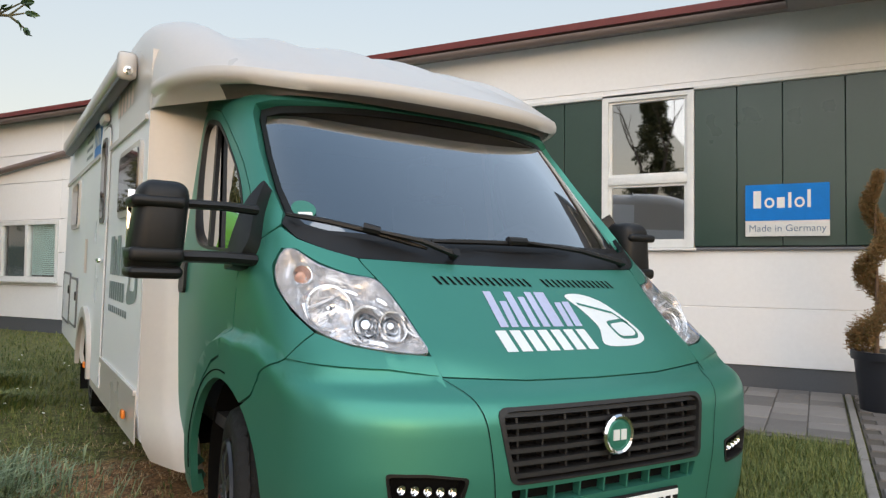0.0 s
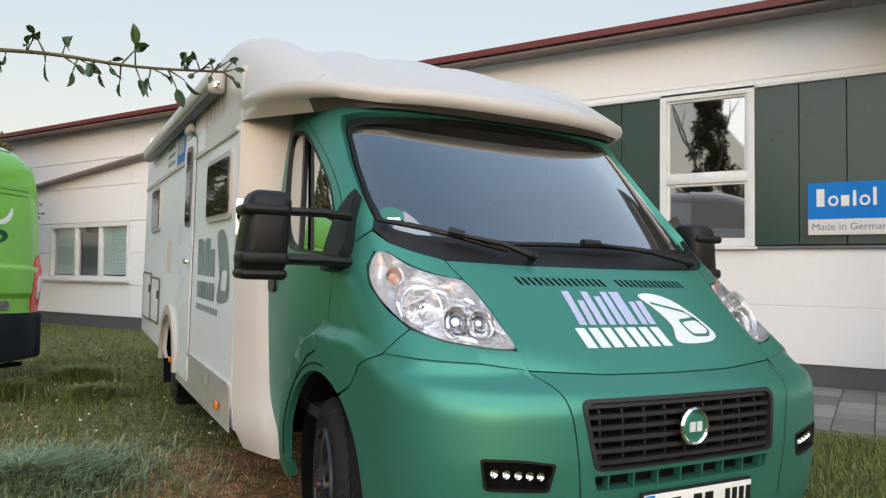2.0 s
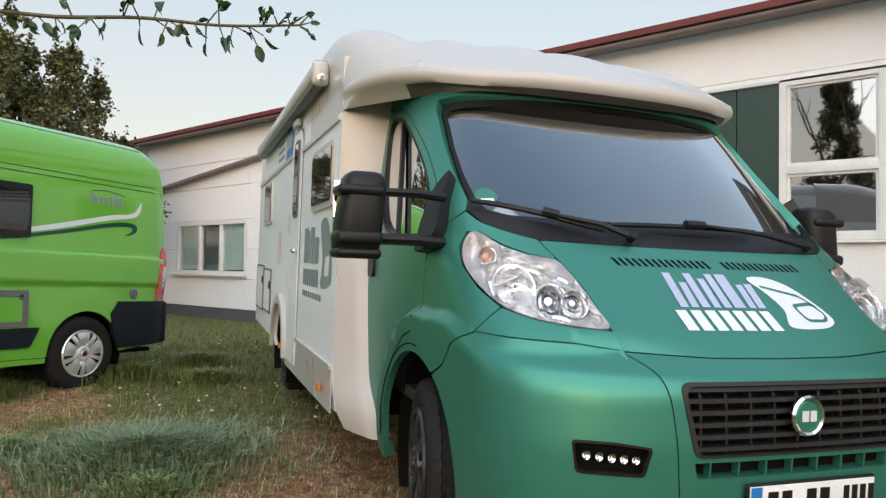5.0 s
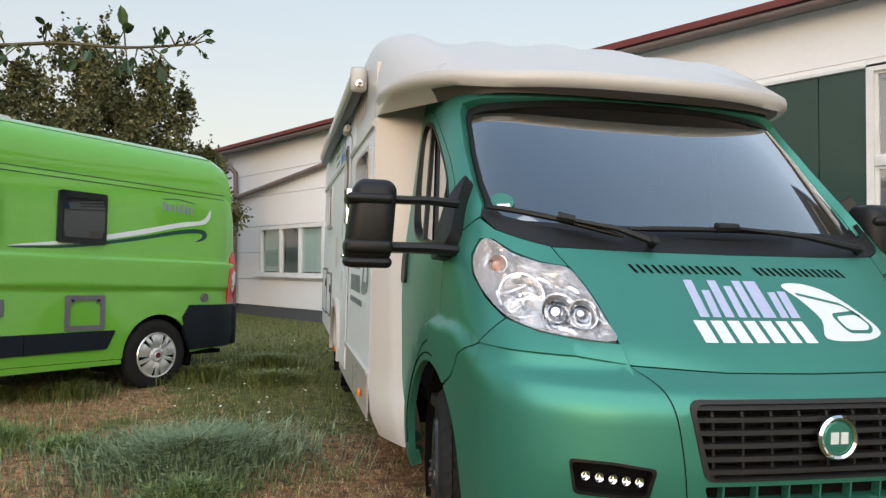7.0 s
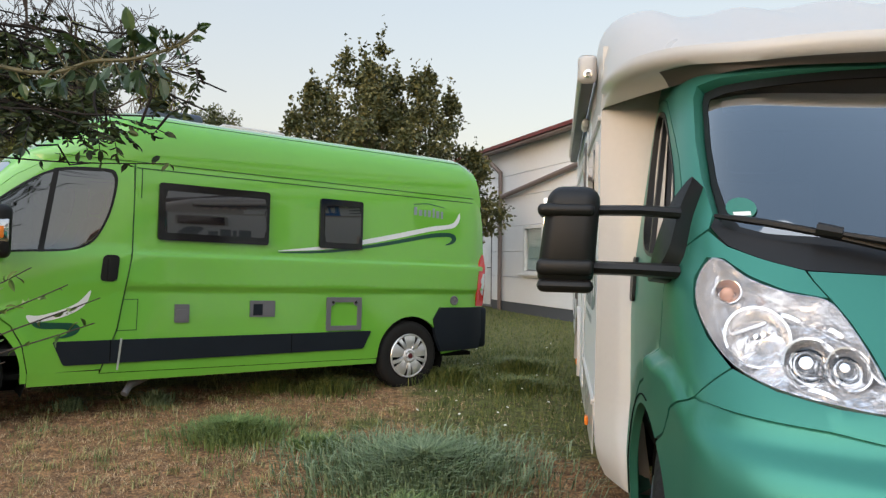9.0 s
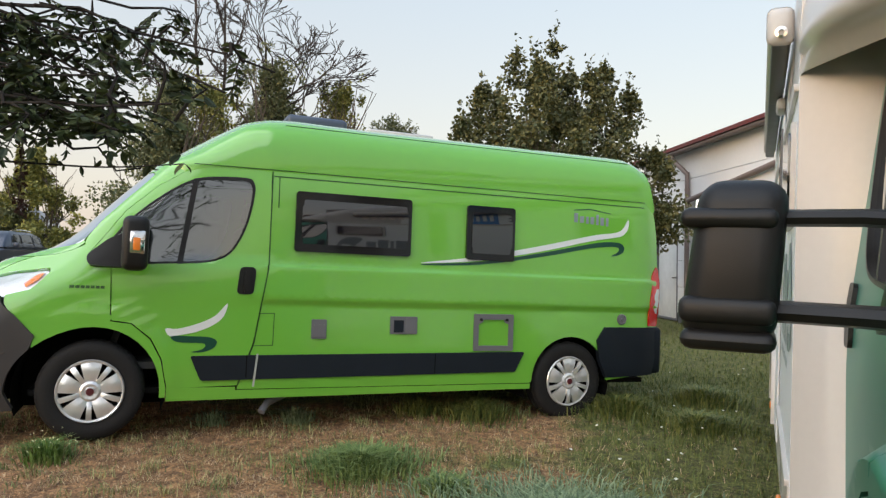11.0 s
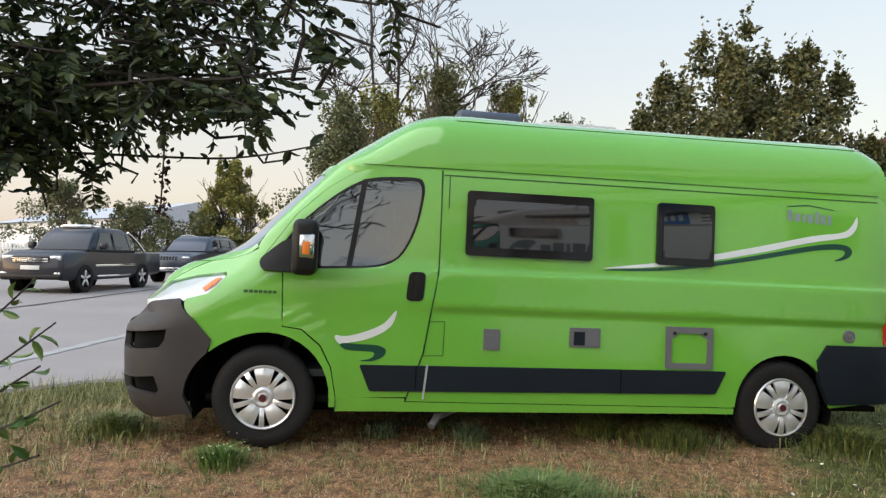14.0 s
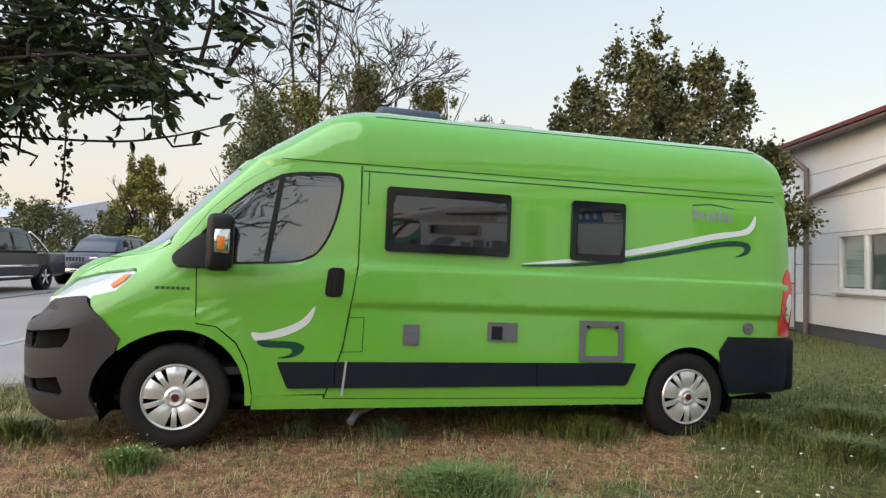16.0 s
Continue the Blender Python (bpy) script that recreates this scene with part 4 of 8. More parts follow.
    for x0, z0, x1, z1 in ((-1.33, 1.47, -2.06, 1.86), (-4.58, 1.49, -5.22, 1.93)):
        w = new("side_window")
        w.parent = veh
        w["label"] = "dark smoked hinged side window"
        o = rounded([(x0, z0), (x0, z1), (x1, z1), (x1, z0)], .05)
        i = rounded([(x0 - .035, z0 + .035), (x0 - .035, z1 - .035), (x1 + .035, z1 - .035), (x1 + .035, z0 + .035)], .04)
        part("frame", ring(o, i, side, .1, off=.018, thick=.02), GRP_WHITE, w)
        part("pane", skin(i, side, .1, off=.026, thick=.02), ACRYLIC, w)
    for x0, z0, x1, z1, lab in ((-4.45, .62, -5.05, 1.02, "pale service hatch"), (-5.15, .60, -5.85, 1.05, "pale garage hatch")):
        h = on_side("service_hatch", rounded([(x0, z0), (x0, z1), (x1, z1), (x1, z0)], .03), SIDE_WHITE, .01, .01, label=lab)
        part("hatch_frame", ring(rounded([(x0 + .02, z0 - .02), (x0 + .02, z1 + .02), (x1 - .02, z1 + .02), (x1 - .02, z0 - .02)], .03), rounded([(x0, z0), (x0, z1), (x1, z1), (x1, z0)], .03), side, .1, off=.014, thick=.014), FLAP_GREY, h)
        part("latch", boxed((x0 - .07, -(W + .022), z1 - .18), (x0 - .02, -(W + .008), z1 - .1), .006), BLACK_PLASTIC, h)
    awn = new("awning")
    awn.parent = veh
    awn["label"] = "rolled white awning cassette with grey underside"
    part("cassette", boxed((-5.45, -1.255, 2.27), (-1.66, -1.16, 2.375), .03, 3), GRP_WHITE, awn)
    part("underside", boxed((-5.40, -1.24, 2.235), (-1.68, -1.17, 2.272), .012), FLAP_GREY, awn)
    part("end_cap", boxed((-1.68, -1.26, 2.225), (-1.63, -1.155, 2.38), .03, 3), GRP_WHITE, awn)
    part("crank_eye", lathe(bmesh.new(), [(.022, 0), (.024, .012), (.012, .014), (.012, .002)], 14, pose(-1.63, -1.205, 2.27, 0, 0, -90)), CHROME, awn)
    for x in (-1.45, -3.4):
        part("marker_lamp", boxed((x - .03, -(W + .035), .395), (x + .03, -(W + .015), .44), .008), AMBER, veh, "small amber side marker")
    # printed marks on the side, as plain blocks
    on_side("printed_block", [(-3.16, 1.99), (-3.16, 2.32), (-3.62, 2.32), (-3.62, 1.99)], DECAL_BLUE, .003, 0, label="blue printed block")
    for k in range(4):
        on_side("printed_bar", [(-3.24 - k * .09, 2.08), (-3.24 - k * .09, 2.22), (-3.29 - k * .09, 2.22), (-3.29 - k * .09, 2.08)], DECAL_WHITE, .006, 0)
    for k in range(4):
        on_side("printed_bar", [(-3.75, 2.26 - k * .07), (-3.75, 2.29 - k * .07), (-4.2, 2.29 - k * .07), (-4.2, 2.26 - k * .07)], DECAL_GREY, .003, 0)
    for k in range(5):
        on_side("printed_bar", [(-1.75 - k * .13, 2.12), (-1.75 - k * .13, 2.24), (-1.83 - k * .13, 2.24), (-1.83 - k * .13, 2.12)], DECAL_ORANGE, .003, 0)
    x = -2.38
    for w, h in ((.17, .24), (.05, .22), (.15, .24), (.14, .17)):
        on_side("printed_block", [(x, 1.13), (x + w, 1.13), (x + w, 1.13 + h), (x, 1.13 + h)], DECAL_GREY, .003, 0)
        x += w + .03
    for k in range(7):
        on_side("printed_bar", [(-2.38 + k * .09, .98), (-2.31 + k * .09, .98), (-2.31 + k * .09, 1.09), (-2.38 + k * .09, 1.09)], DECAL_GREY, .003, 0)
    on_side("printed_shape", [p[:2] for p in curve([(-1.68, 1.0, 0), (-1.62, 1.15, 0), (-1.72, 1.38, 0), (-1.5, 1.40, 0), (-1.36, 1.22, 0), (-1.34, 1.04, 0), (-1.5, .99, 0)], 4, True)], DECAL_GREY, .003, 0, holes=[rounded([(-1.58, 1.06), (-1.42, 1.06), (-1.40, 1.18), (-1.55, 1.18)], .03)])
    for k in range(9):
        on_side("printed_bar", [(-2.38 + k * .085, .90), (-2.325 + k * .085, .90), (-2.325 + k * .085, .94), (-2.38 + k * .085, .94)], DECAL_GREY, .003, 0)
    on_side("printed_block", [(-4.0, 1.1), (-3.8, 1.1), (-3.8, 1.38), (-4.0, 1.38)], DECAL_ORANGE, .003, 0)
    part("aerial_dome", lathe(bmesh.new(), [(.16, 0), (.16, .03), (.12, .07), (0, .085)], 24, pose(-3.2, .35, 2.585, 90, 0, 0)), GRP_WHITE, veh)
    return veh


build_motorhome()


# ---- panel van ----
def build_van():
    veh = thing("panel_van", "bright apple-green camper van parked on dry grass", "van", pose(-6.726, -0.940, rise(-6.726, -.94) + .0, 0, -1.55, -74.34))
    cab = Cab(0.0, .455, .012, .13, table((1.0, 0), (1.06, .0), (1.1, .04), (1.15, .125), (1.2, .21), (1.25, .265), (1.3, .235), (1.35, .13), (1.4, .075), (1.5, .05), (2.1, .05), (2.3, .05)), square=table((.18, 3.0), (.9, 3.0), (1.2, 3.4), (1.4, 4.5), (1.6, 6.5), (2.3, 6.5)))
    P = lambda pts, s=1: cab.path(pts, s)
    ax, rx = 0.0, -3.93
    XR = -4.88
    body_y = table((.2, .955), (.30, .985), (.42, .995), (.995, .986), (1.04, 1.012), (1.29, 1.010), (1.315, .984), (1.9, .975), (2.03, .962), soft=.004)

    def side(u, v, o=0.0, s=1):
        # u is x; the rear corner rounds in
        y = body_y(v)
        r = max(0, (-4.62 - u) / .26)
        y -= .05 * r * r
        k = min(1, max(0, (.60 - math.hypot(u - rx, (v - .36) * .95)) / .05))
        y += .010 * k
        return Vector((u, s * (y + o), v))

    def box_side(name, poly, m, off, thick, parent, s=1, step=.1, holes=(), rows=(), label=""):
        bm = skin(poly, lambda u, v, o: side(u, v, o, s), step, holes=holes, off=off, thick=thick, rows=rows)
        return part(name, flip(bm) if s > 0 else bm, m, parent, label)

    rows = (.96, .975, .985, .992, 1.0, 1.01, 1.02, 1.03, 1.038, 1.045, 1.06, 1.09, 1.24, 1.265, 1.28, 1.287, 1.294, 1.30, 1.306, 1.312, 1.318, 1.33, 1.36)
    arch = [(rx + .40 * math.cos(radians(a)), .36 + .40 * math.sin(radians(a))) for a in range(0, 181, 10)]
    for s in (1, -1):
        quarter = [(-1.205, 2.03), (-1.205, 1.31), (-1.115, .70), (-1.01, .375), (-1.0, .35), (rx + .42, .35)] + [(rx + .40, .36)] + arch[1:] + [(rx - .40, .36), (-4.87, .42), (-4.93, .85), (-4.935, 1.42), (-4.905, 1.74), (-4.83, 2.03)]
        box_side("quarter_panel", quarter, VAN_GREEN, 0, .03, veh, s, .09, rows=rows, label="long apple-green side panel with pressed ribs")
        sill = [(-.50, .37), (-.99, .37), (-.99, .345), (rx + .41, .345), (rx + .41, .30), (-.50, .27)]
        box_side("sill", sill, VAN_GREEN, .004, .04, veh, s, .12)
    # nose
    half = [("l", 0.0, .60), ("l", .5, .62), ("l", .66, .80), ("l", .70, .94), ("l", .82, .982), ("l", .945, 1.018), ("f", .423, .892), ("f", .325, .749)] + cab.arc(40, 0, n=10) + [("f", .41, .24), ("l", .9, .20), ("l", .5, .19), ("l", 0, .19)]
    slot = [cab.path([("l", .58, .77), ("f", .776, .787), ("f", .54, .825), ("f", .554, .74), ("f", .589, .672), ("f", .774, .647), ("l", .60, .65)], s) for s in (1, -1)]
    slot += [cab.path([("l", .62, .47), ("f", .764, .48), ("f", .607, .506), ("f", .572, .391), ("f", .591, .35), ("f", .708, .36), ("l", .65, .35)], s) for s in (1, -1)]
    slot[1], slot[3] = slot[1][::-1], slot[3][::-1]
    o = (P(half, 1) + P(half, -1)[::-1][1:-1])[::-1]
    bump = part("front_bumper", skin(o, lambda u, z, q=0: cab.lift(u, z, q + .012), .05, holes=slot, thick=.05), GREY_PLASTIC, veh, "unpainted dark grey bumper")
    for h in slot:
        part("bumper_recess", skin(h, cab.lift, .06, off=-.05), DARK, bump)
        part("recess_rim", ring(h, inset(h, .014), cab.lift, .05, off=.014, thick=.04), GREY_PLASTIC, bump)
    part("upper_grille", skin((P(front_pts([(0, .62), (.5, .64), (.6, .72), (.62, .90), (0, .93)]), 1) + P(front_pts([(0, .62), (.5, .64), (.6, .72), (.62, .90), (0, .93)]), -1)[::-1][1:-1]), cab.lift, .06, off=.01, thick=.03), BLACK_PLASTIC, veh)
    hs = [("l", 0.0, .94), ("l", .594, .95), ("l", .594, 1.0), ("l", .612, 1.07), ("l", .664, 1.135), ("l", .676, 1.24), ("l", .69, 1.29), ("l", .4, 1.28), ("l", 0.0, 1.275)]
    part("bonnet", skin(P(hs, 1) + P(hs, -1)[::-1][1:-1], cab.lift, .05, thick=.02), VAN_GREEN, veh)
    for s in (1, -1):
        lamp_poly = [(.60, 1.0), (.62, 1.07), (.68, 1.13), (.76, 1.18), (.863, 1.214), (.90, 1.19), (.925, 1.154), (.95, 1.10), (.962, 1.064), (.947, 1.02), (.88, 1.012), (.80, 1.01), (.70, 1.0)]
        lo = tidy(P(front_pts(lamp_poly), s), s)
        head = new("headlight")
        head.parent = veh
        head["label"] = "swept-back clear headlight with amber indicator"
        part("lamp_bowl", skin(lo, cab.lift, .05, off=-.02), LAMP_SILVER, head)
        part("lamp_cover", skin(lo, cab.lift, .05, off=.006), LAMP_GLASS, head).visible_shadow = False
        part("indicator", skin(P(front_pts([(.945, 1.085), (.925, 1.14), (.885, 1.19), (.865, 1.185), (.915, 1.11)]), s), cab.lift, .05, off=-.012), AMBER, head)
        part("lamp_trim", skin(tidy(P([("l", .62, .945), ("l", .70, .95), ("l", .80, .988), ("l", .90, 1.004), ("l", .944, 1.018), ("l", .88, 1.008), ("l", .80, 1.006), ("l", .70, .996), ("l", .62, .99)], s), s), cab.lift, .05, off=.006, thick=.03), DECAL_WHITE, head)
        fender = [("f", .33, .752), ("f", .43, .897), ("l", .951, 1.024), ("l", .966, 1.066), ("l", .954, 1.104), ("l", .929, 1.158), ("l", .904, 1.195), ("l", .866, 1.22), ("l", .76, 1.187), ("l", .684, 1.139), ("l", .67, 1.139), ("l", .684, 1.24), ("l", .698, 1.292), ("l", .78, 1.32), ("l", .84, 1.36), ("l", .88, 1.40), ("f", .06, 1.36), ("f", .04, 1.26), ("f", -.088, 1.24), ("f", -.105, .855)]
        fender += [("f", -.24, .838), ("f", -.373, .728), ("f", -.453, .58), ("f", -.497, .37), ("f", -.495, .30), ("f", -.455, .30)] + cab.arc(180, 42, n=14)
        part("fender", skin(tidy(P(fender, s)[::-1], s), cab.lift, .05, thick=.03), VAN_GREEN, veh, "apple-green front wing")
        door = [("f", -.095, 1.235), ("f", .03, 1.25), ("f", .055, 1.34), ("f", -.04, 1.47), ("f", -.17, 1.66), ("f", -.38, 1.86), ("f", -.56, 1.98), ("f", -.74, 2.03), ("f", -1.19, 2.035), ("f", -1.197, 1.7), ("f", -1.195, 1.31), ("f", -1.105, .70), ("f", -1.0, .38), ("f", -.504, .365), ("f", -.46, .585), ("f", -.38, .735), ("f", -.245, .845), ("f", -.112, .862), ("f", -.096, 1.23)]
        win = P(side_pts(DOOR_WIN), s)
        lift = lambda u, z, q=0.0: Vector((lambda p: (p.x, p.y + (1 if p.y > 0 else -1) * min(1, max(0, (-.3 - p.x) / .9)) * max(0, body_y(min(z, 2.03)) - WW(z)), p.z))(cab.lift(u, z, q)))
        dr = part("cab_door", skin(tidy(P(door, s), s), lift, .05, holes=[win], thick=.03), VAN_GREEN, veh, "apple-green driver's door with tinted glass")
        part("window_seal", ring(win, inset(win, .022), lift, .05, off=.003, thick=.03), BLACK_PLASTIC, dr)
        part("side_window", skin(tidy(win[::-1], s), lift, .08, off=-.008), TINT, dr).visible_shadow = False
        part("window_bar", skin(P(side_pts([(-.53, 1.285), (-.57, 1.285), (-.66, 1.94), (-.62, 1.93)]), s), lift, .08, off=.002, thick=.02), BLACK_PLASTIC, dr)
        handle = part("door_handle", skin(P(side_pts(rounded([(-.965, 1.07), (-1.09, 1.07), (-1.105, 1.28), (-.985, 1.28)], .04)), s), lift, .05, off=.008, thick=.008), BLACK_PLASTIC, dr, "black recessed pull handle")
        part("grip", skin(P(side_pts(rounded([(-1.015, 1.09), (-1.055, 1.09), (-1.06, 1.26), (-1.02, 1.26)], .015)), s), lift, .05, off=.026, thick=.018), BLACK_PLASTIC, handle)
        for nm, poly, m in (("printed_sweep", [(-.478, .807), (-.56, .805), (-.70, .845), (-.82, .905), (-.905, 1.0), (-.88, .90), (-.80, .83), (-.68, .78), (-.55, .755), (-.50, .755)], DECAL_WHITE), ("printed_hook", [(-.52, .752), (-.66, .75), (-.78, .745), (-.84, .715), (-.82, .665), (-.74, .632), (-.66, .634), (-.73, .65), (-.76, .68), (-.73, .70), (-.56, .708)], DECAL_DARK)):
            part(nm, skin(tidy(P(side_pts([q[:2] for q in curve([(*q, 0) for q in poly], 4, True)]), s), s), lift, .04, off=.003), m, dr, "curved printed stripe")
        foot = rounded([(.05, 1.24), (-.22, 1.235), (-.26, 1.40), (-.20, 1.50), (-.08, 1.44), (.06, 1.30)], .03)
        mir = new("wing_mirror")
        mir.parent = veh
        mir["label"] = "black wing mirror with an orange repeater"
        part("mirror_foot", skin(tidy(P(side_pts(foot), s)[::-1], s), cab.lift, .05, off=.05, thick=.05), BLACK_PLASTIC, mir)
        bm = boxed((-.335, s * 1.19 - .115, 1.225), (-.165, s * 1.19 + .115, 1.605), .05, 4)
        part("mirror_head", bm, BLACK_PLASTIC, mir)
        part("repeater", boxed((-.285, s * 1.298 - .012, 1.365), (-.235, s * 1.298 + .013, 1.455), .01), AMBER, mir)
        part("repeater_rim", boxed((-.315, s * 1.295 - .012, 1.34), (-.21, s * 1.295 + .012, 1.505), .012), CHROME, mir)
    sc = [(.0, 1.34), (.3, 1.345), (.6, 1.355), (.76, 1.38), (.83, 1.42), (.828, 1.55), (.81, 1.72), (.79, 1.88), (.77, 1.95), (.72, 1.972), (.4, 1.985), (.0, 1.99)]
    screen = P(front_pts(sc), 1) + P(front_pts(sc), -1)[::-1][1:-1]
    part("windscreen", skin(screen, cab.lift, .07, off=-.004), SCREEN, veh).visible_shadow = False
    for s in (1, -1):
        corner = [(.62, 1.293), (.70, 1.298), (.78, 1.325), (.84, 1.365), (.86, 1.41), (.842, 1.425), (.76, 1.383), (.64, 1.36)]
        part("cowl_corner", skin(tidy(P(front_pts(corner), s), s), cab.lift, .04, thick=.02), VAN_GREEN, veh)
    cw = [(.0, 1.28), (.4, 1.285), (.615, 1.293), (.635, 1.36), (.3, 1.348), (.0, 1.343)]
    part("cowl", skin(P(front_pts(cw), 1) + P(front_pts(cw), -1)[::-1][1:-1], cab.lift, .04, off=-.004, thick=.02), BLACK_PLASTIC, veh)
    fr_in = [(.862, 1.41), (.846, 1.45), (.834, 1.55), (.816, 1.72), (.796, 1.88), (.774, 1.955), (.72, 1.977), (.4, 1.99), (.0, 1.995)]
    fr_out = [("l", .0, 2.05), ("f", -.60, 2.05), ("f", -.557, 1.982), ("f", -.377, 1.862), ("f", -.167, 1.662), ("f", -.037, 1.472), ("f", .058, 1.342)]
    loop = P(front_pts(fr_in), 1)[:-1] + P(front_pts(fr_in), -1)[::-1] + P(fr_out, -1)[::-1][:-1] + P(fr_out, 1)
    part("screen_frame", skin(loop[::-1], cab.lift, .05, thick=.04), VAN_GREEN, veh)
    # high roof
    xr = table((.40, -4.885), (.86, -4.94), (1.42, -4.938), (1.74, -4.907), (2.05, -4.835), (2.35, -4.765), (2.42, -4.74))
    zr = table((-4.9, 2.42), (-4.75, 2.46), (-4.70, 2.50), (-4.6, 2.53), (-2.0, 2.522), (-1.4, 2.535), (-1.2, 2.522), (-1.0, 2.475), (-.80, 2.37), (-.60, 2.255), (-.45, 2.13), (-.36, 2.05), soft=.06)
    bm = bmesh.new()
    rows2 = []
    xs = [-4.75, -4.745, -4.72, -4.68, -4.6, -4.4] + list(np.linspace(-4.1, -1.4, 16)) + list(np.linspace(-1.25, -.37, 24))
    for x in xs:
        w = body_y(2.03) if x < -1.15 else None
        if w is None:
            u, zz = cab.by_f(x, 2.03, 1)
            wc = cab.point(u, 2.03).y if x < FF(2.03) - .002 else .05
            k = min(1, max(0, (-.3 - x) / .9))
            w = wc + k * max(0, body_y(2.03) - WW(2.03)) if x < -.5 else wc
        z0, z1 = 2.03, zr(x)
        soften = min(1, max(0, (x + 1.15) / .6))
        soften *= soften * (3 - 2 * soften)
        if x < -4.6:
            w -= .05 * ((-4.62 - x) / .26) ** 2 if x < -4.62 else 0
        row = []
        n = 22
        for k in range(n + 1):
            a = math.pi * k / n
            p = 2 / (4.2 - 2.0 * soften)
            c, sn = math.cos(a), math.sin(a)
            row.append(bm.verts.new((x, w * math.copysign(abs(c) ** p, c), z0 + (z1 - z0) * abs(sn) ** (p * 1.15))))
        row = [bm.verts.new((x, w - .012, 1.96))] + row + [bm.verts.new((x, -w + .012, 1.96))]
        if not rows2:
            for v in row:
                v.co.x = xr(v.co.z)
                v.co.z = min(v.co.z, 2.45)
        rows2.append(row)
    for a, b in zip(rows2, rows2[1:]):
        for k in range(len(a) - 1):
            bm.faces.new((a[k], a[k + 1], b[k + 1], b[k]))
    bm.faces.new(rows2[0])
    roof = part("high_roof", bm, VAN_GREEN, veh, "apple-green raised roof", angle=45)
    for z, x0, x1 in ((2.045, -.62, -4.72), (2.425, -1.3, -4.7)):
        for s in (1, -1):
            pts = []
            for x in np.linspace(x0, x1, 30):
                c = ((z - 2.03) / (zr(x) - 2.03)) ** (1 / (2 / 4.2 * 1.15))
                w = body_y(2.03) if x < -1.15 else .91 + .052 * min(1, (-x - .3) / .9)
                pts.append((x, s * (w * max(0, 1 - c * c) ** (1 / 4.2) + .001), z))
            part("roof_groove", tube(bmesh.new(), pts, .0035, 5), mat_groove, roof)
    box_side("panel_groove", [(-1.21, 2.0), (-4.72, 2.0), (-4.72, 1.99), (-1.21, 1.99)], mat_groove, .002, 0, veh)
    box_side("panel_groove", [(-1.195, 2.03), (-1.195, 1.31), (-1.11, .70), (-1.0, .37), (-1.008, .37), (-1.118, .70), (-1.205, 1.31), (-1.205, 2.03)][::-1], mat_groove, .002, 0, veh)
    box_side("panel_groove", [(-1.25, 1.99), (-1.25, 1.75), (-1.258, 1.75), (-1.258, 1.99)], mat_groove, .002, 0, veh)
    bm = bmesh.new()
    lofts = []
    for z in np.linspace(.45, 2.03, 16):
        w = side(xr(z), z).y
        lofts.append([bm.verts.new((xr(z) - .02 * (1 - (k / 6) ** 2), w * k / 6, z)) for k in range(-6, 7)])
    for a, b in zip(lofts, lofts[1:]):
        for k in range(12):
            bm.faces.new((a[k + 1], a[k], b[k], b[k + 1]))
    part("rear_wall", bm, VAN_GREEN, veh)
    # rear bumper and lamps
    for s in (1, -1):
        rb = [(-4.20, .73), (-4.285, .85), (-4.94, .85), (-4.92, .60), (-4.86, .40), (-4.31, .385), (-4.23, .55)]
        box_side("rear_bumper", rb, NAVY, .018, .05, veh, s, .1, label="dark navy rear corner bumper")
        lampz = rounded([(-4.80, .86), (-4.80, 1.08), (-4.845, 1.36), (-4.91, 1.44), (-4.95, 1.40), (-4.94, .86)], .02)
        t = box_side("tail_lamp", lampz, RED_LENS, .008, .04, veh, s, label="red tail lamp")
        box_side("reversing_lens", [(-4.87, .98), (-4.865, 1.15), (-4.90, 1.22), (-4.935, 1.22), (-4.93, .98)], DECAL_WHITE, .012, .01, t, s)
    part("bumper_bar", boxed((-4.99, -.95, .40), (-4.86, .95, .85), .04, 3), NAVY, veh)
    # windows and hatches on the side towards the camera, in dark frames
    for x0, z0, x1, z1, g in ((-1.385, 1.418, -2.345, 1.892, .05), (-2.852, 1.418, -3.312, 1.888, .045)):
        w = new("side_window")
        w.parent = veh
        w["label"] = "smoked acrylic window in a black frame"
        o = rounded([(x0, z0), (x0, z1), (x1, z1), (x1, z0)], .03)
        i = rounded([(x0 - g, z0 + g), (x0 - g, z1 - g), (x1 + g * .6, z1 - g), (x1 + g * .6, z0 + g)], .02)
        bm = ring(o, i, side, .1, off=.03, thick=.035)
        part("frame", flip(bm), BLACK_GLOSS, w)
        bm = skin(i, lambda u, v, q: side(u, v, q) + Vector((0, .012 * math.sin(math.pi * (v - z0) / (z1 - z0)), 0)), .06, off=.026, thick=.02)
        part("pane", flip(bm), ACRYLIC, w, "smoked acrylic pane")
        bm = ring(inset(i, -.004), inset(i, .012), side, .1, off=.034, thick=.01)
        part("pane_edge", flip(bm), BLACK_GLOSS, w)
    h = box_side("service_flap", rounded([(-1.55, .735), (-1.55, .888), (-1.67, .888), (-1.67, .735)], .008), FLAP_GREY, .012, .012, veh, label="grey power inlet flap")
    box_side("flap_lid", rounded([(-1.562, .75), (-1.562, .845), (-1.658, .845), (-1.658, .75)], .006), FLAP_GREY, .018, .006, h)
    h = box_side("service_flap", rounded([(-2.20, .775), (-2.20, .92), (-2.435, .92), (-2.435, .775)], .008), FLAP_GREY, .012, .012, veh, label="grey water filler flap")
    box_side("grille_insert", rect(-2.315, .79, -2.23, .89), NAVY, .015, .004, h)
    box_side("flap_lid", rect(-2.425, .785, -2.33, .91), FLAP_GREY, .016, .004, h)
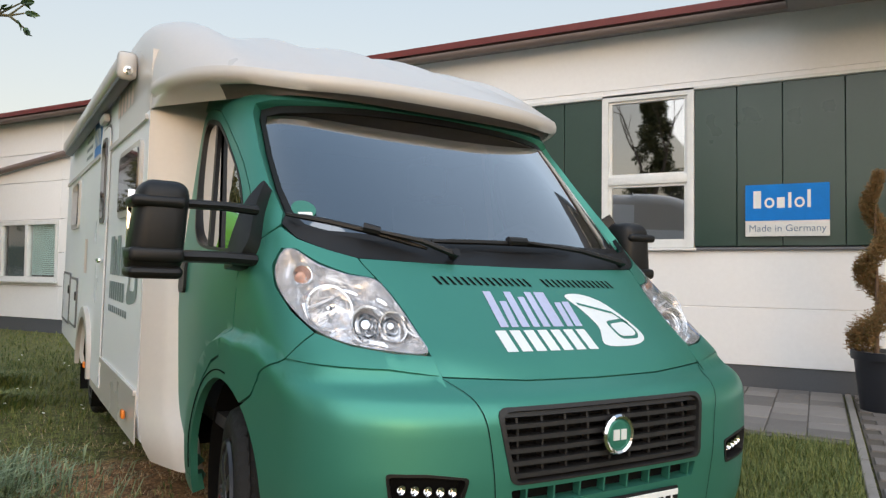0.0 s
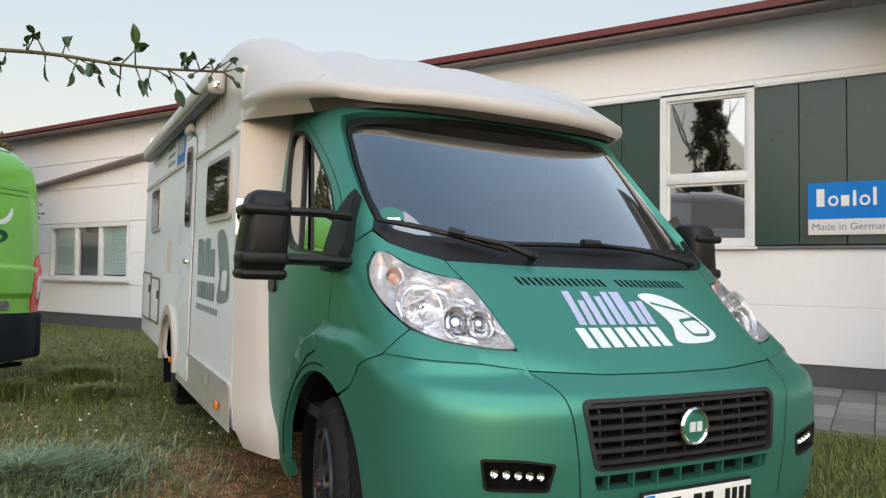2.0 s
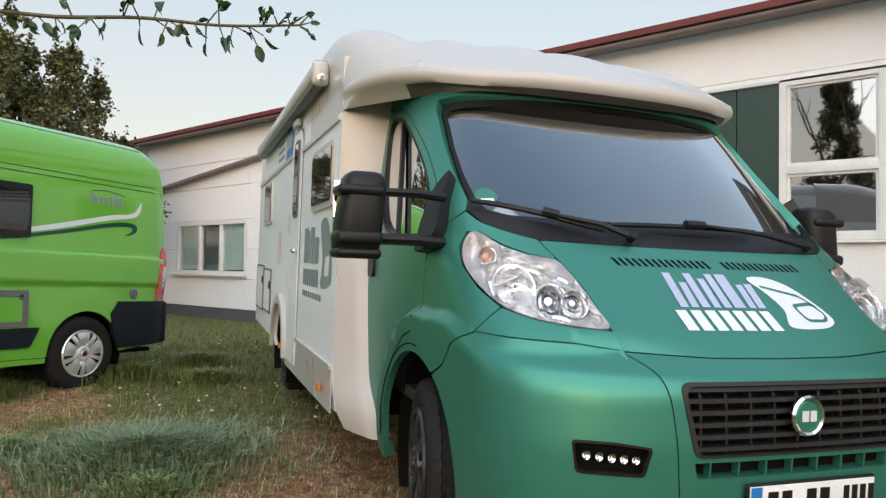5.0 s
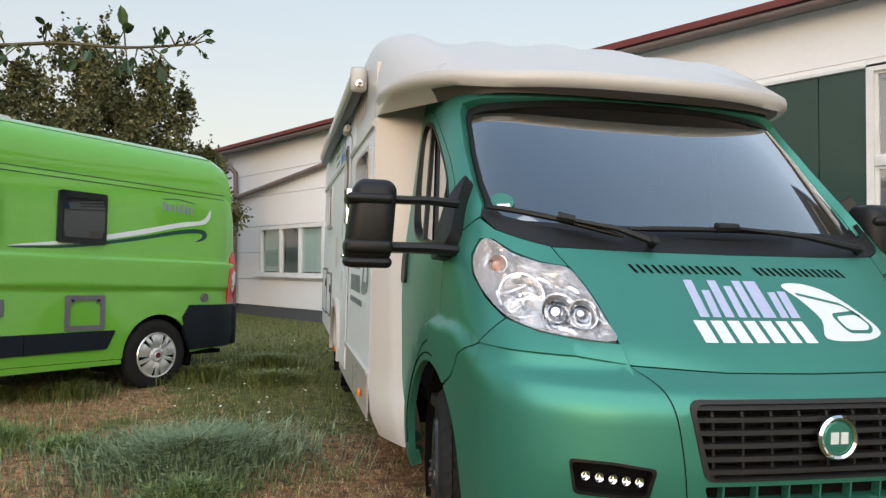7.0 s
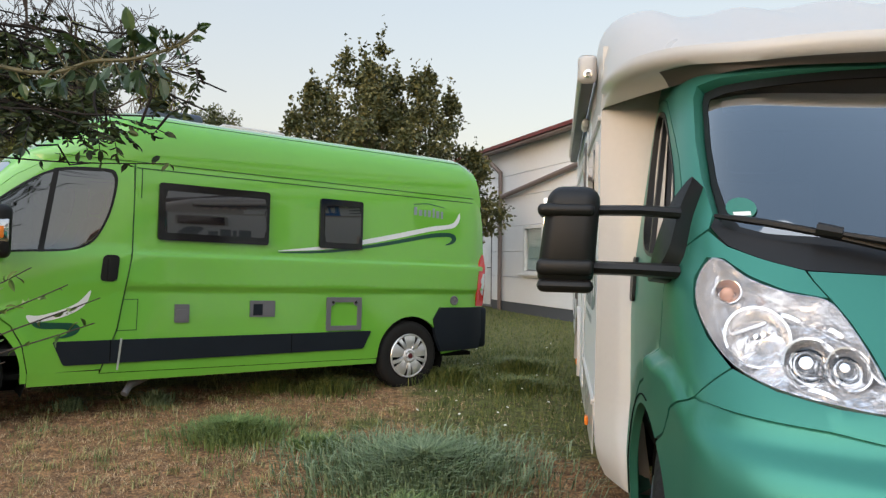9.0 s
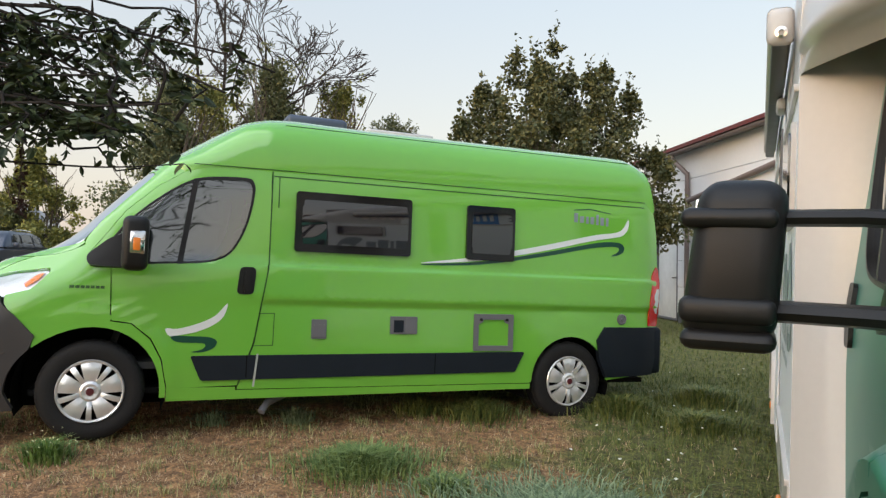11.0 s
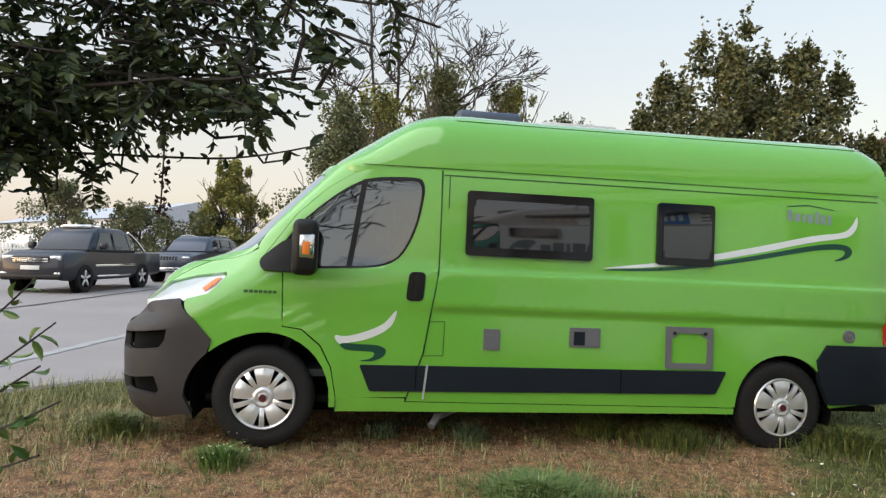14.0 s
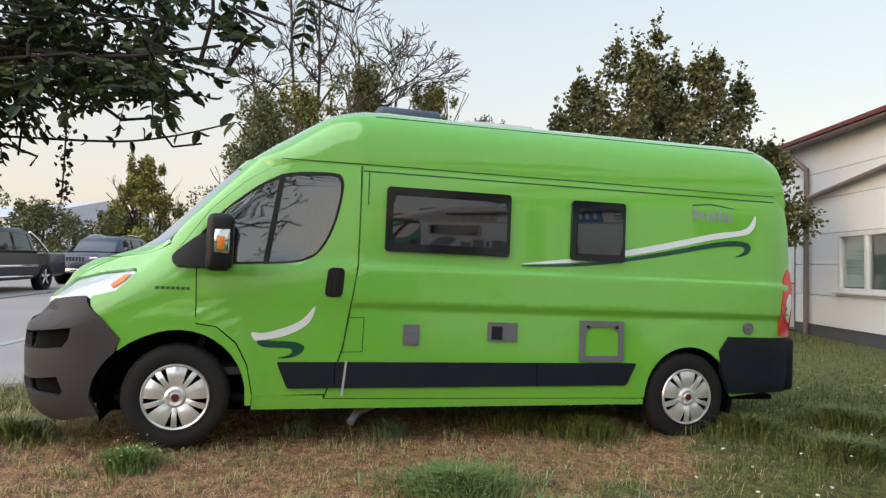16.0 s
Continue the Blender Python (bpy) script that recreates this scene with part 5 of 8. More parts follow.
    o, i = rounded([(-2.955, .635), (-2.955, .953), (-3.335, .953), (-3.335, .635)], .012), [(-3.0, .68), (-3.0, .865), (-3.04, .885), (-3.04, .905), (-3.25, .905), (-3.25, .885), (-3.29, .865), (-3.29, .68)]
    h = part("service_hatch", flip(ring(o, i, side, .08, off=.014, thick=.014)), FLAP_GREY, veh, "grey framed hatch with a green lid")
    for x in (-3.02, -3.27):
        part("latch", lathe(bmesh.new(), [(.014, 0), (.013, .006), (0, .007)], 12, Matrix.Translation(side(x, .905, .014))), BLACK_PLASTIC, h)
    cap = part("filler_cap", lathe(bmesh.new(), [(.05, 0), (.05, .012), (.04, .016), (.036, .01), (.012, .012), (.01, .018), (0, .018)], 24, Matrix.Translation(side(-4.48, .925, .0))), FLAP_GREY, veh, "round grey filler cap")
    box_side("fuel_door_gap", [(-1.135, .928), (-1.262, .932), (-1.258, .68), (-1.10, .675), (-1.102, .681), (-1.252, .686), (-1.256, .926), (-1.135, .922)], mat_groove, .002, 0, veh)
    strip = box_side("rubbing_strip", rounded([(-.655, .605), (-.735, .42), (-3.36, .452), (-3.445, .625)], .02), NAVY, .016, .018, veh, step=.12, label="dark navy side strip")
    for x in (-1.06, -2.6):
        box_side("strip_joint", [(x, .44), (x, .61), (x - .008, .61), (x - .008, .44)], DARK, .018, 0, strip)
    box_side("tape", [(-1.112, .37), (-1.135, .62), (-1.15, .62), (-1.128, .37)], FLAP_PALE, .02, 0, veh, label="strip of old clear tape")
    # printed sweeps along the rear
    for nm, pts, m in (("printed_sweep", [(-2.505, 1.382), (-3.0, 1.452), (-3.6, 1.575), (-4.15, 1.70), (-4.38, 1.735), (-4.47, 1.78), (-4.528, 1.87), (-4.53, 1.79), (-4.47, 1.715), (-4.35, 1.685), (-4.1, 1.64), (-3.6, 1.525), (-3.0, 1.415), (-2.505, 1.372)], DECAL_WHITE), ("printed_hook", [(-2.505, 1.366), (-3.0, 1.405), (-3.6, 1.51), (-4.1, 1.615), (-4.30, 1.645), (-4.44, 1.64), (-4.49, 1.60), (-4.47, 1.55), (-4.40, 1.52), (-4.34, 1.515), (-4.40, 1.545), (-4.43, 1.58), (-4.40, 1.602), (-4.30, 1.60), (-4.1, 1.575), (-3.6, 1.475), (-3.0, 1.38), (-2.505, 1.355)], DECAL_DARK)):
        bm = skin([q[:2] for q in curve([(*q, 0) for q in pts[::-1]], 4, True)], side, .05, off=.003)
        part(nm, bm, m, veh, "long curved printed stripe")
    x = -3.93
    for k, w in enumerate((.05, .055, .035, .05, .035, .05, .035)):
        top = .085 if k in (0, 4) else .06
        box_side("printed_bar", [(x, 1.84 - .02 * k / 7 - .03), (x, 1.84 + top - .03), (x - w * .8, 1.84 + top - .03), (x - w * .8, 1.81 - .02 * k / 7)], DECAL_GREY, .003, 0, veh)
        x -= w + .012
    box_side("printed_bar", [(-3.93, 1.925), (-4.1, 1.945), (-4.33, 1.915), (-4.33, 1.908), (-4.1, 1.936), (-3.93, 1.917)], DECAL_DARK, .003, 0, veh)
    lift0 = cab.lift
    for k in range(7):
        part("printed_bar", skin(P(side_pts([(.16 - k * .032, 1.085), (.135 - k * .032, 1.085), (.135 - k * .032, 1.105), (.16 - k * .032, 1.105)]), 1), lift0, .04, off=.002), mat_groove, veh)
    # roof fittings
    hatch = part("roof_vent", boxed((-1.93, -.35, 2.49), (-1.38, .35, 2.635), .05, 4), mat("blue_grey_vent", (.06, .075, .11), .45), veh, "dark blue-grey roof vent")
    part("roof_window", boxed((-2.78, -.3, 2.50), (-2.12, .3, 2.595), .03, 3), GRP_WHITE, veh, "white roof window hood")
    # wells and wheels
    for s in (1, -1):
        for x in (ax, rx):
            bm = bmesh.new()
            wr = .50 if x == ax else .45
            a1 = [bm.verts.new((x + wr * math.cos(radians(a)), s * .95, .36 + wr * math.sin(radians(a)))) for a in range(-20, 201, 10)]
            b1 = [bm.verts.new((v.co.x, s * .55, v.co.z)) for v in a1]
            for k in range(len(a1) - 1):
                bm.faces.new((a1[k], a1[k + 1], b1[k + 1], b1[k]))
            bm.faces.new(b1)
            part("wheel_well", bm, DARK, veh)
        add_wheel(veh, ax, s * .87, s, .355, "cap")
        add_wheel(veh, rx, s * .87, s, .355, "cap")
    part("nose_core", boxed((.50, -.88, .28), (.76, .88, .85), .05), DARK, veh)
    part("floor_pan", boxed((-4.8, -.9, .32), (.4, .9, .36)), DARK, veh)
    part("exhaust", tube(bmesh.new(), [(-1.5, .72, .30), (-1.25, .88, .22), (-1.2, .93, .16)], .03, 10), FLAP_GREY, veh)
    # cabin
    bm = bmesh.new()
    prof = [(.30, 1.29), (.22, 1.31), (.02, 1.32), (-.14, 1.28), (-.20, 1.15), (-.12, .9), (-.02, .6), (.3, .6)]
    rws = [[bm.verts.new((x - .10 * (y / .84) ** 2, y, z)) for x, z in prof] for y in np.linspace(-.84, .84, 7)]
    for a, b in zip(rws, rws[1:]):
        for k in range(len(prof) - 1):
            bm.faces.new((a[k], a[k + 1], b[k + 1], b[k]))
    part("dashboard", bm, DASH, veh)
    for y in (-.45, .45):
        seat = new("cab_seat")
        seat.parent = veh
        part("cushion", boxed((-.98, y - .25, .85), (-.45, y + .25, 1.03), .06, 3), SEAT, seat)
        part("backrest", boxed((-.09, -.24, 0), (.06, .24, .68), .06, 3, pose(-.98, y, .98, 0, -14, 0)), SEAT, seat)
        part("headrest", boxed((-.05, -.13, 0), (.05, .13, .2), .045, 3, pose(-1.16, y, 1.68, 0, -10, 0)), SEAT, seat)
    part("bulkhead", boxed((-1.6, -.93, .5), (-1.57, .93, 2.2)), WOOD, veh)
    part("inner_roof", boxed((-1.6, -.8, 2.06), (-.7, .8, 2.08)), CLOTH_PALE, veh)
    part("cabin_floor", boxed((-1.6, -.9, .5), (.2, .9, .55)), DASH, veh)
    return veh


mat_groove = mat("panel_gap_shadow", (.02, .085, .008), .6)
build_van()


# ---- building ----
WALL_Y = 8.86
WALL_WHITE = mat("white_painted_panel", (.79, .79, .795), .7, 0, .05, .6, 25, bump=.05)
PLINTH = mat("dark_grey_plinth", (.085, .09, .10), .8, 0, .15, 2, 60, bump=.2)
GREEN_PANEL = mat("dark_green_glass_panel", (.016, .044, .031), .3, 0, .12, 1.5, 30, coat=.12)
RED_TRIM = mat("dark_red_fascia", (.13, .017, .013), .5, 0, .15, 2, 50)
SOFFIT = mat("grey_brown_soffit", (.24, .22, .21), .7)
FRAME_WHITE = mat("white_window_frame", (.68, .69, .68), .4)
ZINC = mat("brown_zinc_pipe", (.22, .17, .155), .5, .3, .15, 3, 60)
BLIND = mat("pale_green_blind", (.58, .74, .71), .7)
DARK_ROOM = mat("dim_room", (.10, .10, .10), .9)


def flat(y):
    return lambda u, v, o: Vector((u, y - o, v))


def build_building():
    X0, X1 = -19.5, 14.0
    wins = [(-15.44, .98, -12.64, 2.145), (-2.17, 1.545, -1.10, 3.40)]
    green = (-5.2, 1.545, X1, 3.37)
    wall = thing("wall_north", "long white panelled wall with a dark plinth", "wall", kind="structure")
    # white panels as pieces between joints, with openings left free
    rows = [(.25, .875), (.885, 1.52), (1.53, 2.16), (2.17, 2.9), (2.91, 3.46), (3.47, 4.13)]
    cuts = [X0, -16.9, -12.6, -8.0, -5.2, 3.2, 7.4, 11.2, X1]
    door = (-18.6, 0.0, -17.27, 2.17)
    def cell(x0, z0, x1, z1, name="wall_panel"):
        for bx in wins + [green, door]:
            if x0 < bx[2] - .01 and x1 > bx[0] + .01 and z0 < bx[3] - .01 and z1 > bx[1] + .01:
                if bx[0] > x0 + .01:
                    cell(x0, z0, bx[0], z1)
                if bx[2] < x1 - .01:
                    cell(bx[2], z0, x1, z1)
                xa, xb = max(x0, bx[0]), min(x1, bx[2])
                if bx[1] > z0 + .01:
                    cell(xa, z0, xb, bx[1])
                if bx[3] < z1 - .01:
                    cell(xa, bx[3], xb, z1)
                return
        part(name, boxed((x0 + .0015, WALL_Y, z0), (x1 - .0015, WALL_Y + .2, z1), .004, 1), WALL_WHITE, wall)
    for z0, z1 in rows:
        for a, b in zip(cuts, cuts[1:]):
            cell(a, z0, b, z1)
    part("wall_core", boxed((-12.5, WALL_Y + .012, .26), (-5.2, WALL_Y + .19, 4.1)), WALL_WHITE, wall)
    part("wall_core", boxed((-5.198, WALL_Y + .012, .26), (X1, WALL_Y + .19, 1.54)), WALL_WHITE, wall)
    part("wall_core", boxed((-5.198, WALL_Y + .012, 3.402), (X1, WALL_Y + .19, 4.1)), WALL_WHITE, wall)
    for a, b in ((X0, door[0]), (door[2], X1)):
        part("plinth", boxed((a, WALL_Y + .02, -.2), (b, WALL_Y + .22, .249)), PLINTH, wall)
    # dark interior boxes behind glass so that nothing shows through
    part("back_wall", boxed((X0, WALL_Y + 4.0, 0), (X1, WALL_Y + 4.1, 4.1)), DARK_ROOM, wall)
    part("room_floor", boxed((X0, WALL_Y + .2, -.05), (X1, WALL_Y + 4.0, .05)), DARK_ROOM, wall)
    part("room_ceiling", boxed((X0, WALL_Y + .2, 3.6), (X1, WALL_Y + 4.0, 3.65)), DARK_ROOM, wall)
    for x in (X0 + .1, -8.0, X1 - .1):
        part("side_wall", boxed((x - .1, WALL_Y + .2, -.1), (x + .1, WALL_Y + 4.0, 4.1)), WALL_WHITE, wall)
    # green glazed band
    x = green[0]
    edges = [-5.2, -4.2, -3.2, -2.66, -2.17]
    edges2 = [-1.10, -.645, -.18, .42, 1.02, 1.62, 2.2, 3.1, 4.0, 4.9, 5.8, 6.7, 7.6, 8.5, 9.4, 10.3, 11.2, 12.1, 13.0, 14.0]
    for e in (edges, edges2):
        for a, b in zip(e, e[1:]):
            part("green_panel", boxed((a + .004, WALL_Y + .02, green[1] + .02), (b - .004, WALL_Y + .06, green[3]), .003, 1), GREEN_PANEL, wall, "dark green glazed panel")
    part("band_back", boxed((-1.10, WALL_Y + .08, green[1]), (X1, WALL_Y + .16, green[3])), PLINTH, wall)
    part("band_back", boxed((-5.2, WALL_Y + .08, green[1]), (-2.17, WALL_Y + .16, green[3])), PLINTH, wall)
    part("band_trim", boxed((-5.2, WALL_Y - .02, 3.372), (X1, WALL_Y + .1, 3.412), .004), FRAME_WHITE, wall)
    part("band_sill", boxed((-5.2, WALL_Y - .04, 1.515), (X1, WALL_Y + .1, 1.548), .006), FLAP_GREY, wall, "thin grey metal sill")
    # eaves
    eaves = thing("roof_edge", "low roof edge with dark red fascia and grey gutter", "roof", kind="structure")
    part("soffit", boxed((X0 - .3, WALL_Y - .22, 4.13), (X1, WALL_Y + .3, 4.17)), SOFFIT, eaves)
    bm = bmesh.new()
    prof = [(-.22 - .06 + .06 * math.cos(radians(a)), 4.13 + .06 * math.sin(radians(a))) for a in range(-180, 1, 20)]
    prof = [(y, z + .0) for y, z in prof]
    ra = [bm.verts.new((X0 - .3, WALL_Y + y, z)) for y, z in prof]
    rb = [bm.verts.new((X1, WALL_Y + y, z)) for y, z in prof]
    for k in range(len(prof) - 1):
        bm.faces.new((ra[k], ra[k + 1], rb[k + 1], rb[k]))
    part("gutter", bm, ZINC, eaves)
    bm = bmesh.new()
    a, b, c, d = (X0 - .35, WALL_Y - .27, 4.19), (X1, WALL_Y - .27, 4.19), (X1, WALL_Y + 4.0, 4.75), (X0 - .35, WALL_Y + 4.0, 4.75)
    vs = [bm.verts.new(p) for p in (a, b, c, d)]
    bm.faces.new(vs)
    e = bmesh.ops.extrude_face_region(bm, geom=bm.faces[:])
    bmesh.ops.translate(bm, verts=[v for v in e["geom"] if isinstance(v, bmesh.types.BMVert)], vec=(0, 0, .085))
    bmesh.ops.recalc_face_normals(bm, faces=bm.faces)
    part("roof_sheet", bm, RED_TRIM, eaves, "dark red metal roof edge", angle=20)
    # windows
    for n, (x0, z0, x1, z1) in enumerate(wins):
        w = thing(f"window_{n + 1}", ("white three-light window with pale blinds" if n == 0 else "white two-part window with a tilting upper light"), "window", kind="structure")
        fw = .075
        o = rect(x0, z0, x1, z1)
        i = rect(x0 + fw, z0 + fw, x1 - fw, z1 - fw)
        part("window_frame", flip(ring(o, i, flat(WALL_Y), .3, off=.02, thick=.12)), FRAME_WHITE, w)
        if n == 0:
            mull = [-14.47, -13.62]
            for m in mull:
                part("mullion", boxed((m - .045, WALL_Y - .015, z0 + fw), (m + .045, WALL_Y + .09, z1 - fw), .006), FRAME_WHITE, w)
            xs = [x0 + fw] + mull + [x1 - fw]
            for k in range(3):
                xa, xb = xs[k] + (.045 if k else 0), xs[k + 1] - (.045 if k < 2 else 0)
                part("pane", skin(rect(xa, z0 + fw, xb, z1 - fw), flat(WALL_Y + .05), .5), CLEAR, w).visible_shadow = False
                if k != 1:
                    for q in range(26):
                        z = z1 - fw - .02 - q * .038
                        part("blind_slat", boxed((xa + .01, WALL_Y + .085, z - .014), (xb - .01, WALL_Y + .093, z + .018), m=None), BLIND, w)
                else:
                    part("blind", boxed((xa + .01, WALL_Y + .12, z0 + fw), (xb - .01, WALL_Y + .13, z1 - fw)), mat("grey_green_roller", (.12, .16, .16), .8), w)
            part("window_sill", boxed((x0 - .12, WALL_Y - .09, z0 - .045), (x1 + .02, WALL_Y + .02, z0 - .003), .006), FRAME_WHITE, w)
        else:
            zm = 2.355
            part("transom", boxed((x0 + fw, WALL_Y - .018, zm - .05), (x1 - fw, WALL_Y + .09, zm + .05), .006), FRAME_WHITE, w)
            for za, zb in ((z0 + fw, zm - .05), (zm + .05, z1 - fw)):
                part("pane", skin(rect(x0 + fw + .03, za + .02, x1 - fw - .03, zb - .02), flat(WALL_Y + .04), .5), WINDOW_DARK, w).visible_shadow = False
                part("sash", flip(ring(rect(x0 + fw, za, x1 - fw, zb), rect(x0 + fw + .035, za + .03, x1 - fw - .035, zb - .03), flat(WALL_Y), .3, off=-.01, thick=.06)), FRAME_WHITE, w)
            part("window_sill", boxed((x0 - .03, WALL_Y - .07, z0 - .03), (x1 + .03, WALL_Y + .02, z0 - .002), .006), FRAME_WHITE, w)
    # door at the far end
    d = thing("door_1", "plain white side door with black lever handle", "door", kind="structure")
    part("door_leaf", boxed((door[0] + .08, WALL_Y + .05, .1), (door[2] - .06, WALL_Y + .1, 2.08), .004), FRAME_WHITE, d)
    part("door_frame", flip(ring(rect(door[0], .05, door[2], 2.17), rect(door[0] + .08, .1, door[2] - .06, 2.08), flat(WALL_Y), .3, off=.005, thick=.12)), FLAP_GREY, d)
    part("door_handle", tube(bmesh.new(), [(-17.36, WALL_Y + .05, 1.1), (-17.36, WALL_Y - .03, 1.1), (-17.5, WALL_Y - .03, 1.1)], .014, 8), BLACK_PLASTIC, d)
    # rain pipes
    p = thing("rain_pipe", "brown metal rain pipe down the wall", "rain pipe")
    part("downpipe", tube(bmesh.new(), curve([(-17.05, WALL_Y - .27, 4.09), (-17.03, WALL_Y - .25, 3.95), (-16.68, WALL_Y - .1, 3.62), (-16.62, WALL_Y - .08, 3.45), (-16.62, WALL_Y - .08, 2.0), (-16.62, WALL_Y - .08, .02)], 5), .055, 12), ZINC, p)
    for z in (3.2, 2.1, .9):
        part("pipe_clip", lathe(bmesh.new(), [(.062, -.012), (.066, 0), (.062, .012)], 16, pose(-16.62, WALL_Y - .08, z, 90, 0, 0)), ZINC, p)
    p = thing("rain_pipe", "brown metal rain pipe sloping along the wall", "rain pipe")
    part("sloping_pipe", tube(bmesh.new(), [(-16.62, WALL_Y - .09, 2.93), (-14.0, WALL_Y - .09, 3.21), (-12.3, WALL_Y - .09, 3.40), (-8.5, WALL_Y - .09, 3.80), (-6.5, WALL_Y - .09, 4.02)], .06, 12), ZINC, p)
    # canopy over the entrance
    c = thing("entrance_canopy", "dark flat canopy projecting from the wall", "canopy", kind="structure")
    part("canopy_deck", boxed((-.12, WALL_Y - 1.6, 4.02), (5.5, WALL_Y - .47, 4.4), .01), mat("dark_canopy_sheet", (.012, .012, .015), .5), c)
    part("canopy_soffit", boxed((-.10, WALL_Y - 1.58, 3.96), (5.5, WALL_Y - .47, 4.02)), SOFFIT, c)
    # sign
    s = thing("wall_sign", "blue and white company sign on the green panels", "sign")
    part("sign_board", boxed((-.553, WALL_Y - .035, 1.667), (.27, WALL_Y - .012, 2.234), .003), PLATE_WHITE, s)
    part("blue_field", boxed((-.553, WALL_Y - .0395, 1.838), (.27, WALL_Y - .0355, 2.234)), mat("sign_blue", (.004, .18, .58), .5, spec=.2), s)
    x = -.47
    for k, (w, h, lo) in enumerate(((.085, .19, 0), (.10, .115, 0), (.085, .115, 0), (.035, .165, 0), (.10, .115, 0), (.035, .19, 0))):
        if k in (1, 4):
            ob = ring([(x + w / 2 + w / 2 * math.cos(a * .393), 1.975 + h / 2 + h / 2 * math.sin(a * .393)) for a in range(16)], [(x + w / 2 + w / 3.4 * math.cos(a * .393), 1.975 + h / 2 + h / 3.4 * math.sin(a * .393)) for a in range(16)], flat(WALL_Y - .042), .05)
            part("white_shape", ob, PLATE_WHITE, s)
        else:
            part("white_shape", boxed((x, WALL_Y - .0425, 1.975), (x + w * .9, WALL_Y - .040, 1.975 + h)), PLATE_WHITE, s)
        x += w + .025
    t = bpy.data.curves.new("sign_text", "FONT")
    t.body, t.size, t.align_x, t.align_y = "Made in Germany", .105, "CENTER", "CENTER"
    ob = new("sign_text", t)
    ob.parent = s
    ob.matrix_local = pose(-.14, WALL_Y - .0375, 1.752, 90, 0, 0)
    t.materials.append(mat("sign_lettering", (.16, .22, .30), .5))
    # plant pot with a spiral of clipped, browned conifer
    pot = thing("plant_pot", "black plastic tub beside the wall", "plant pot", pose(.70, 8.0, 0))
    part("tub", lathe(bmesh.new(), [(0, .02), (.20, .0), (.205, .02), (.255, .48), (.28, .48), (.285, .555), (.25, .555), (.245, .50), (0, .48)], 32, pose(0, 0, 0, 90, 0, 0)), mat("tub_black", (.014, .016, .022), .4), pot)
    part("soil", lathe(bmesh.new(), [(.246, .505), (.12, .515), (0, .51)], 20, pose(0, 0, 0, 90, 0, 0)), mat("tub_soil", (.04, .028, .02), .95, bump=.5), pot)
    tree = thing("topiary", "spiral-clipped conifer gone brown, in a tub", "topiary", pose(.63, 8.0, .50))
    part("stem", tube(bmesh.new(), [(0, 0, 0), (.01, .01, .5), (0, 0, 1.1), (.0, .01, 1.66)], [.022, .018, .012, .006], 7), mat("topiary_bark", (.13, .08, .05), .9), tree)
    rnd = random.Random(5)
    verts, faces = [], []
    for k in range(17000):
        z = rnd.random() ** 1.1
        turn = 2 * math.pi * 2.6 * z + 2.2
        rr = .17 * (1 - z) ** .7 + .04
        a = rnd.uniform(0, 2 * math.pi)
        r = (rr * .5 + .012) * rnd.random() ** .6
        zz = .08 + z * 1.62 + rnd.gauss(0, .045) * (1 - z * .6)
        c = Vector((rr * .62 * math.cos(turn) + r * math.cos(a), rr * .62 * math.sin(turn) + r * math.sin(a), zz))
        d = Vector((math.cos(a) + rnd.gauss(0, .5), math.sin(a) + rnd.gauss(0, .5), rnd.gauss(.3, .5))).normalized() * rnd.uniform(.022, .05)
        w = d.orthogonal().normalized() * .006
        i = len(verts)
        verts += [c - w, c + w, c + d]
        faces.append((i, i + 1, i + 2))
    fol = raw("foliage", verts, faces, mat("browned_needles", (.23, .125, .045), .8, vary=.4, island=.7, second=(.11, .10, .03), second_at=(.45, .9)), tree, "dry brown clipped needles", smooth=False)
    fol["kind"] = "stuff"


WINDOW_DARK = glass("dark_window_glass", (.35, .37, .36), 12.0)
build_building()


# ---- ground ----
def lush(x, y):
    """How green the lawn is at a place, 0 to 1."""
    a, b = Vector((-2.5, 3.1)), Vector((-5.7, -.9))
    p = Vector((x, y))
    t = max(0, min(1, (p - a).dot(b - a) / (b - a).length_squared))
    d = (p - a.lerp(b, t)).length
    c, e = Vector((-5.5, -.6)), Vector((-6.5, 2.3))
    q = max(0, min(1, (p - c).dot(e - c) / (e - c).length_squared))
    d = min(d, (p - c.lerp(e, q)).length + .75)
    v = (d - .75 - .6 * t) / 1.1 + .55 * noise.noise((x * 1.3, y * 1.3, 2)) + .6 * noise.noise((x * 3.7, y * 3.7, 5))
    return max(0.0, min(1.0, v))


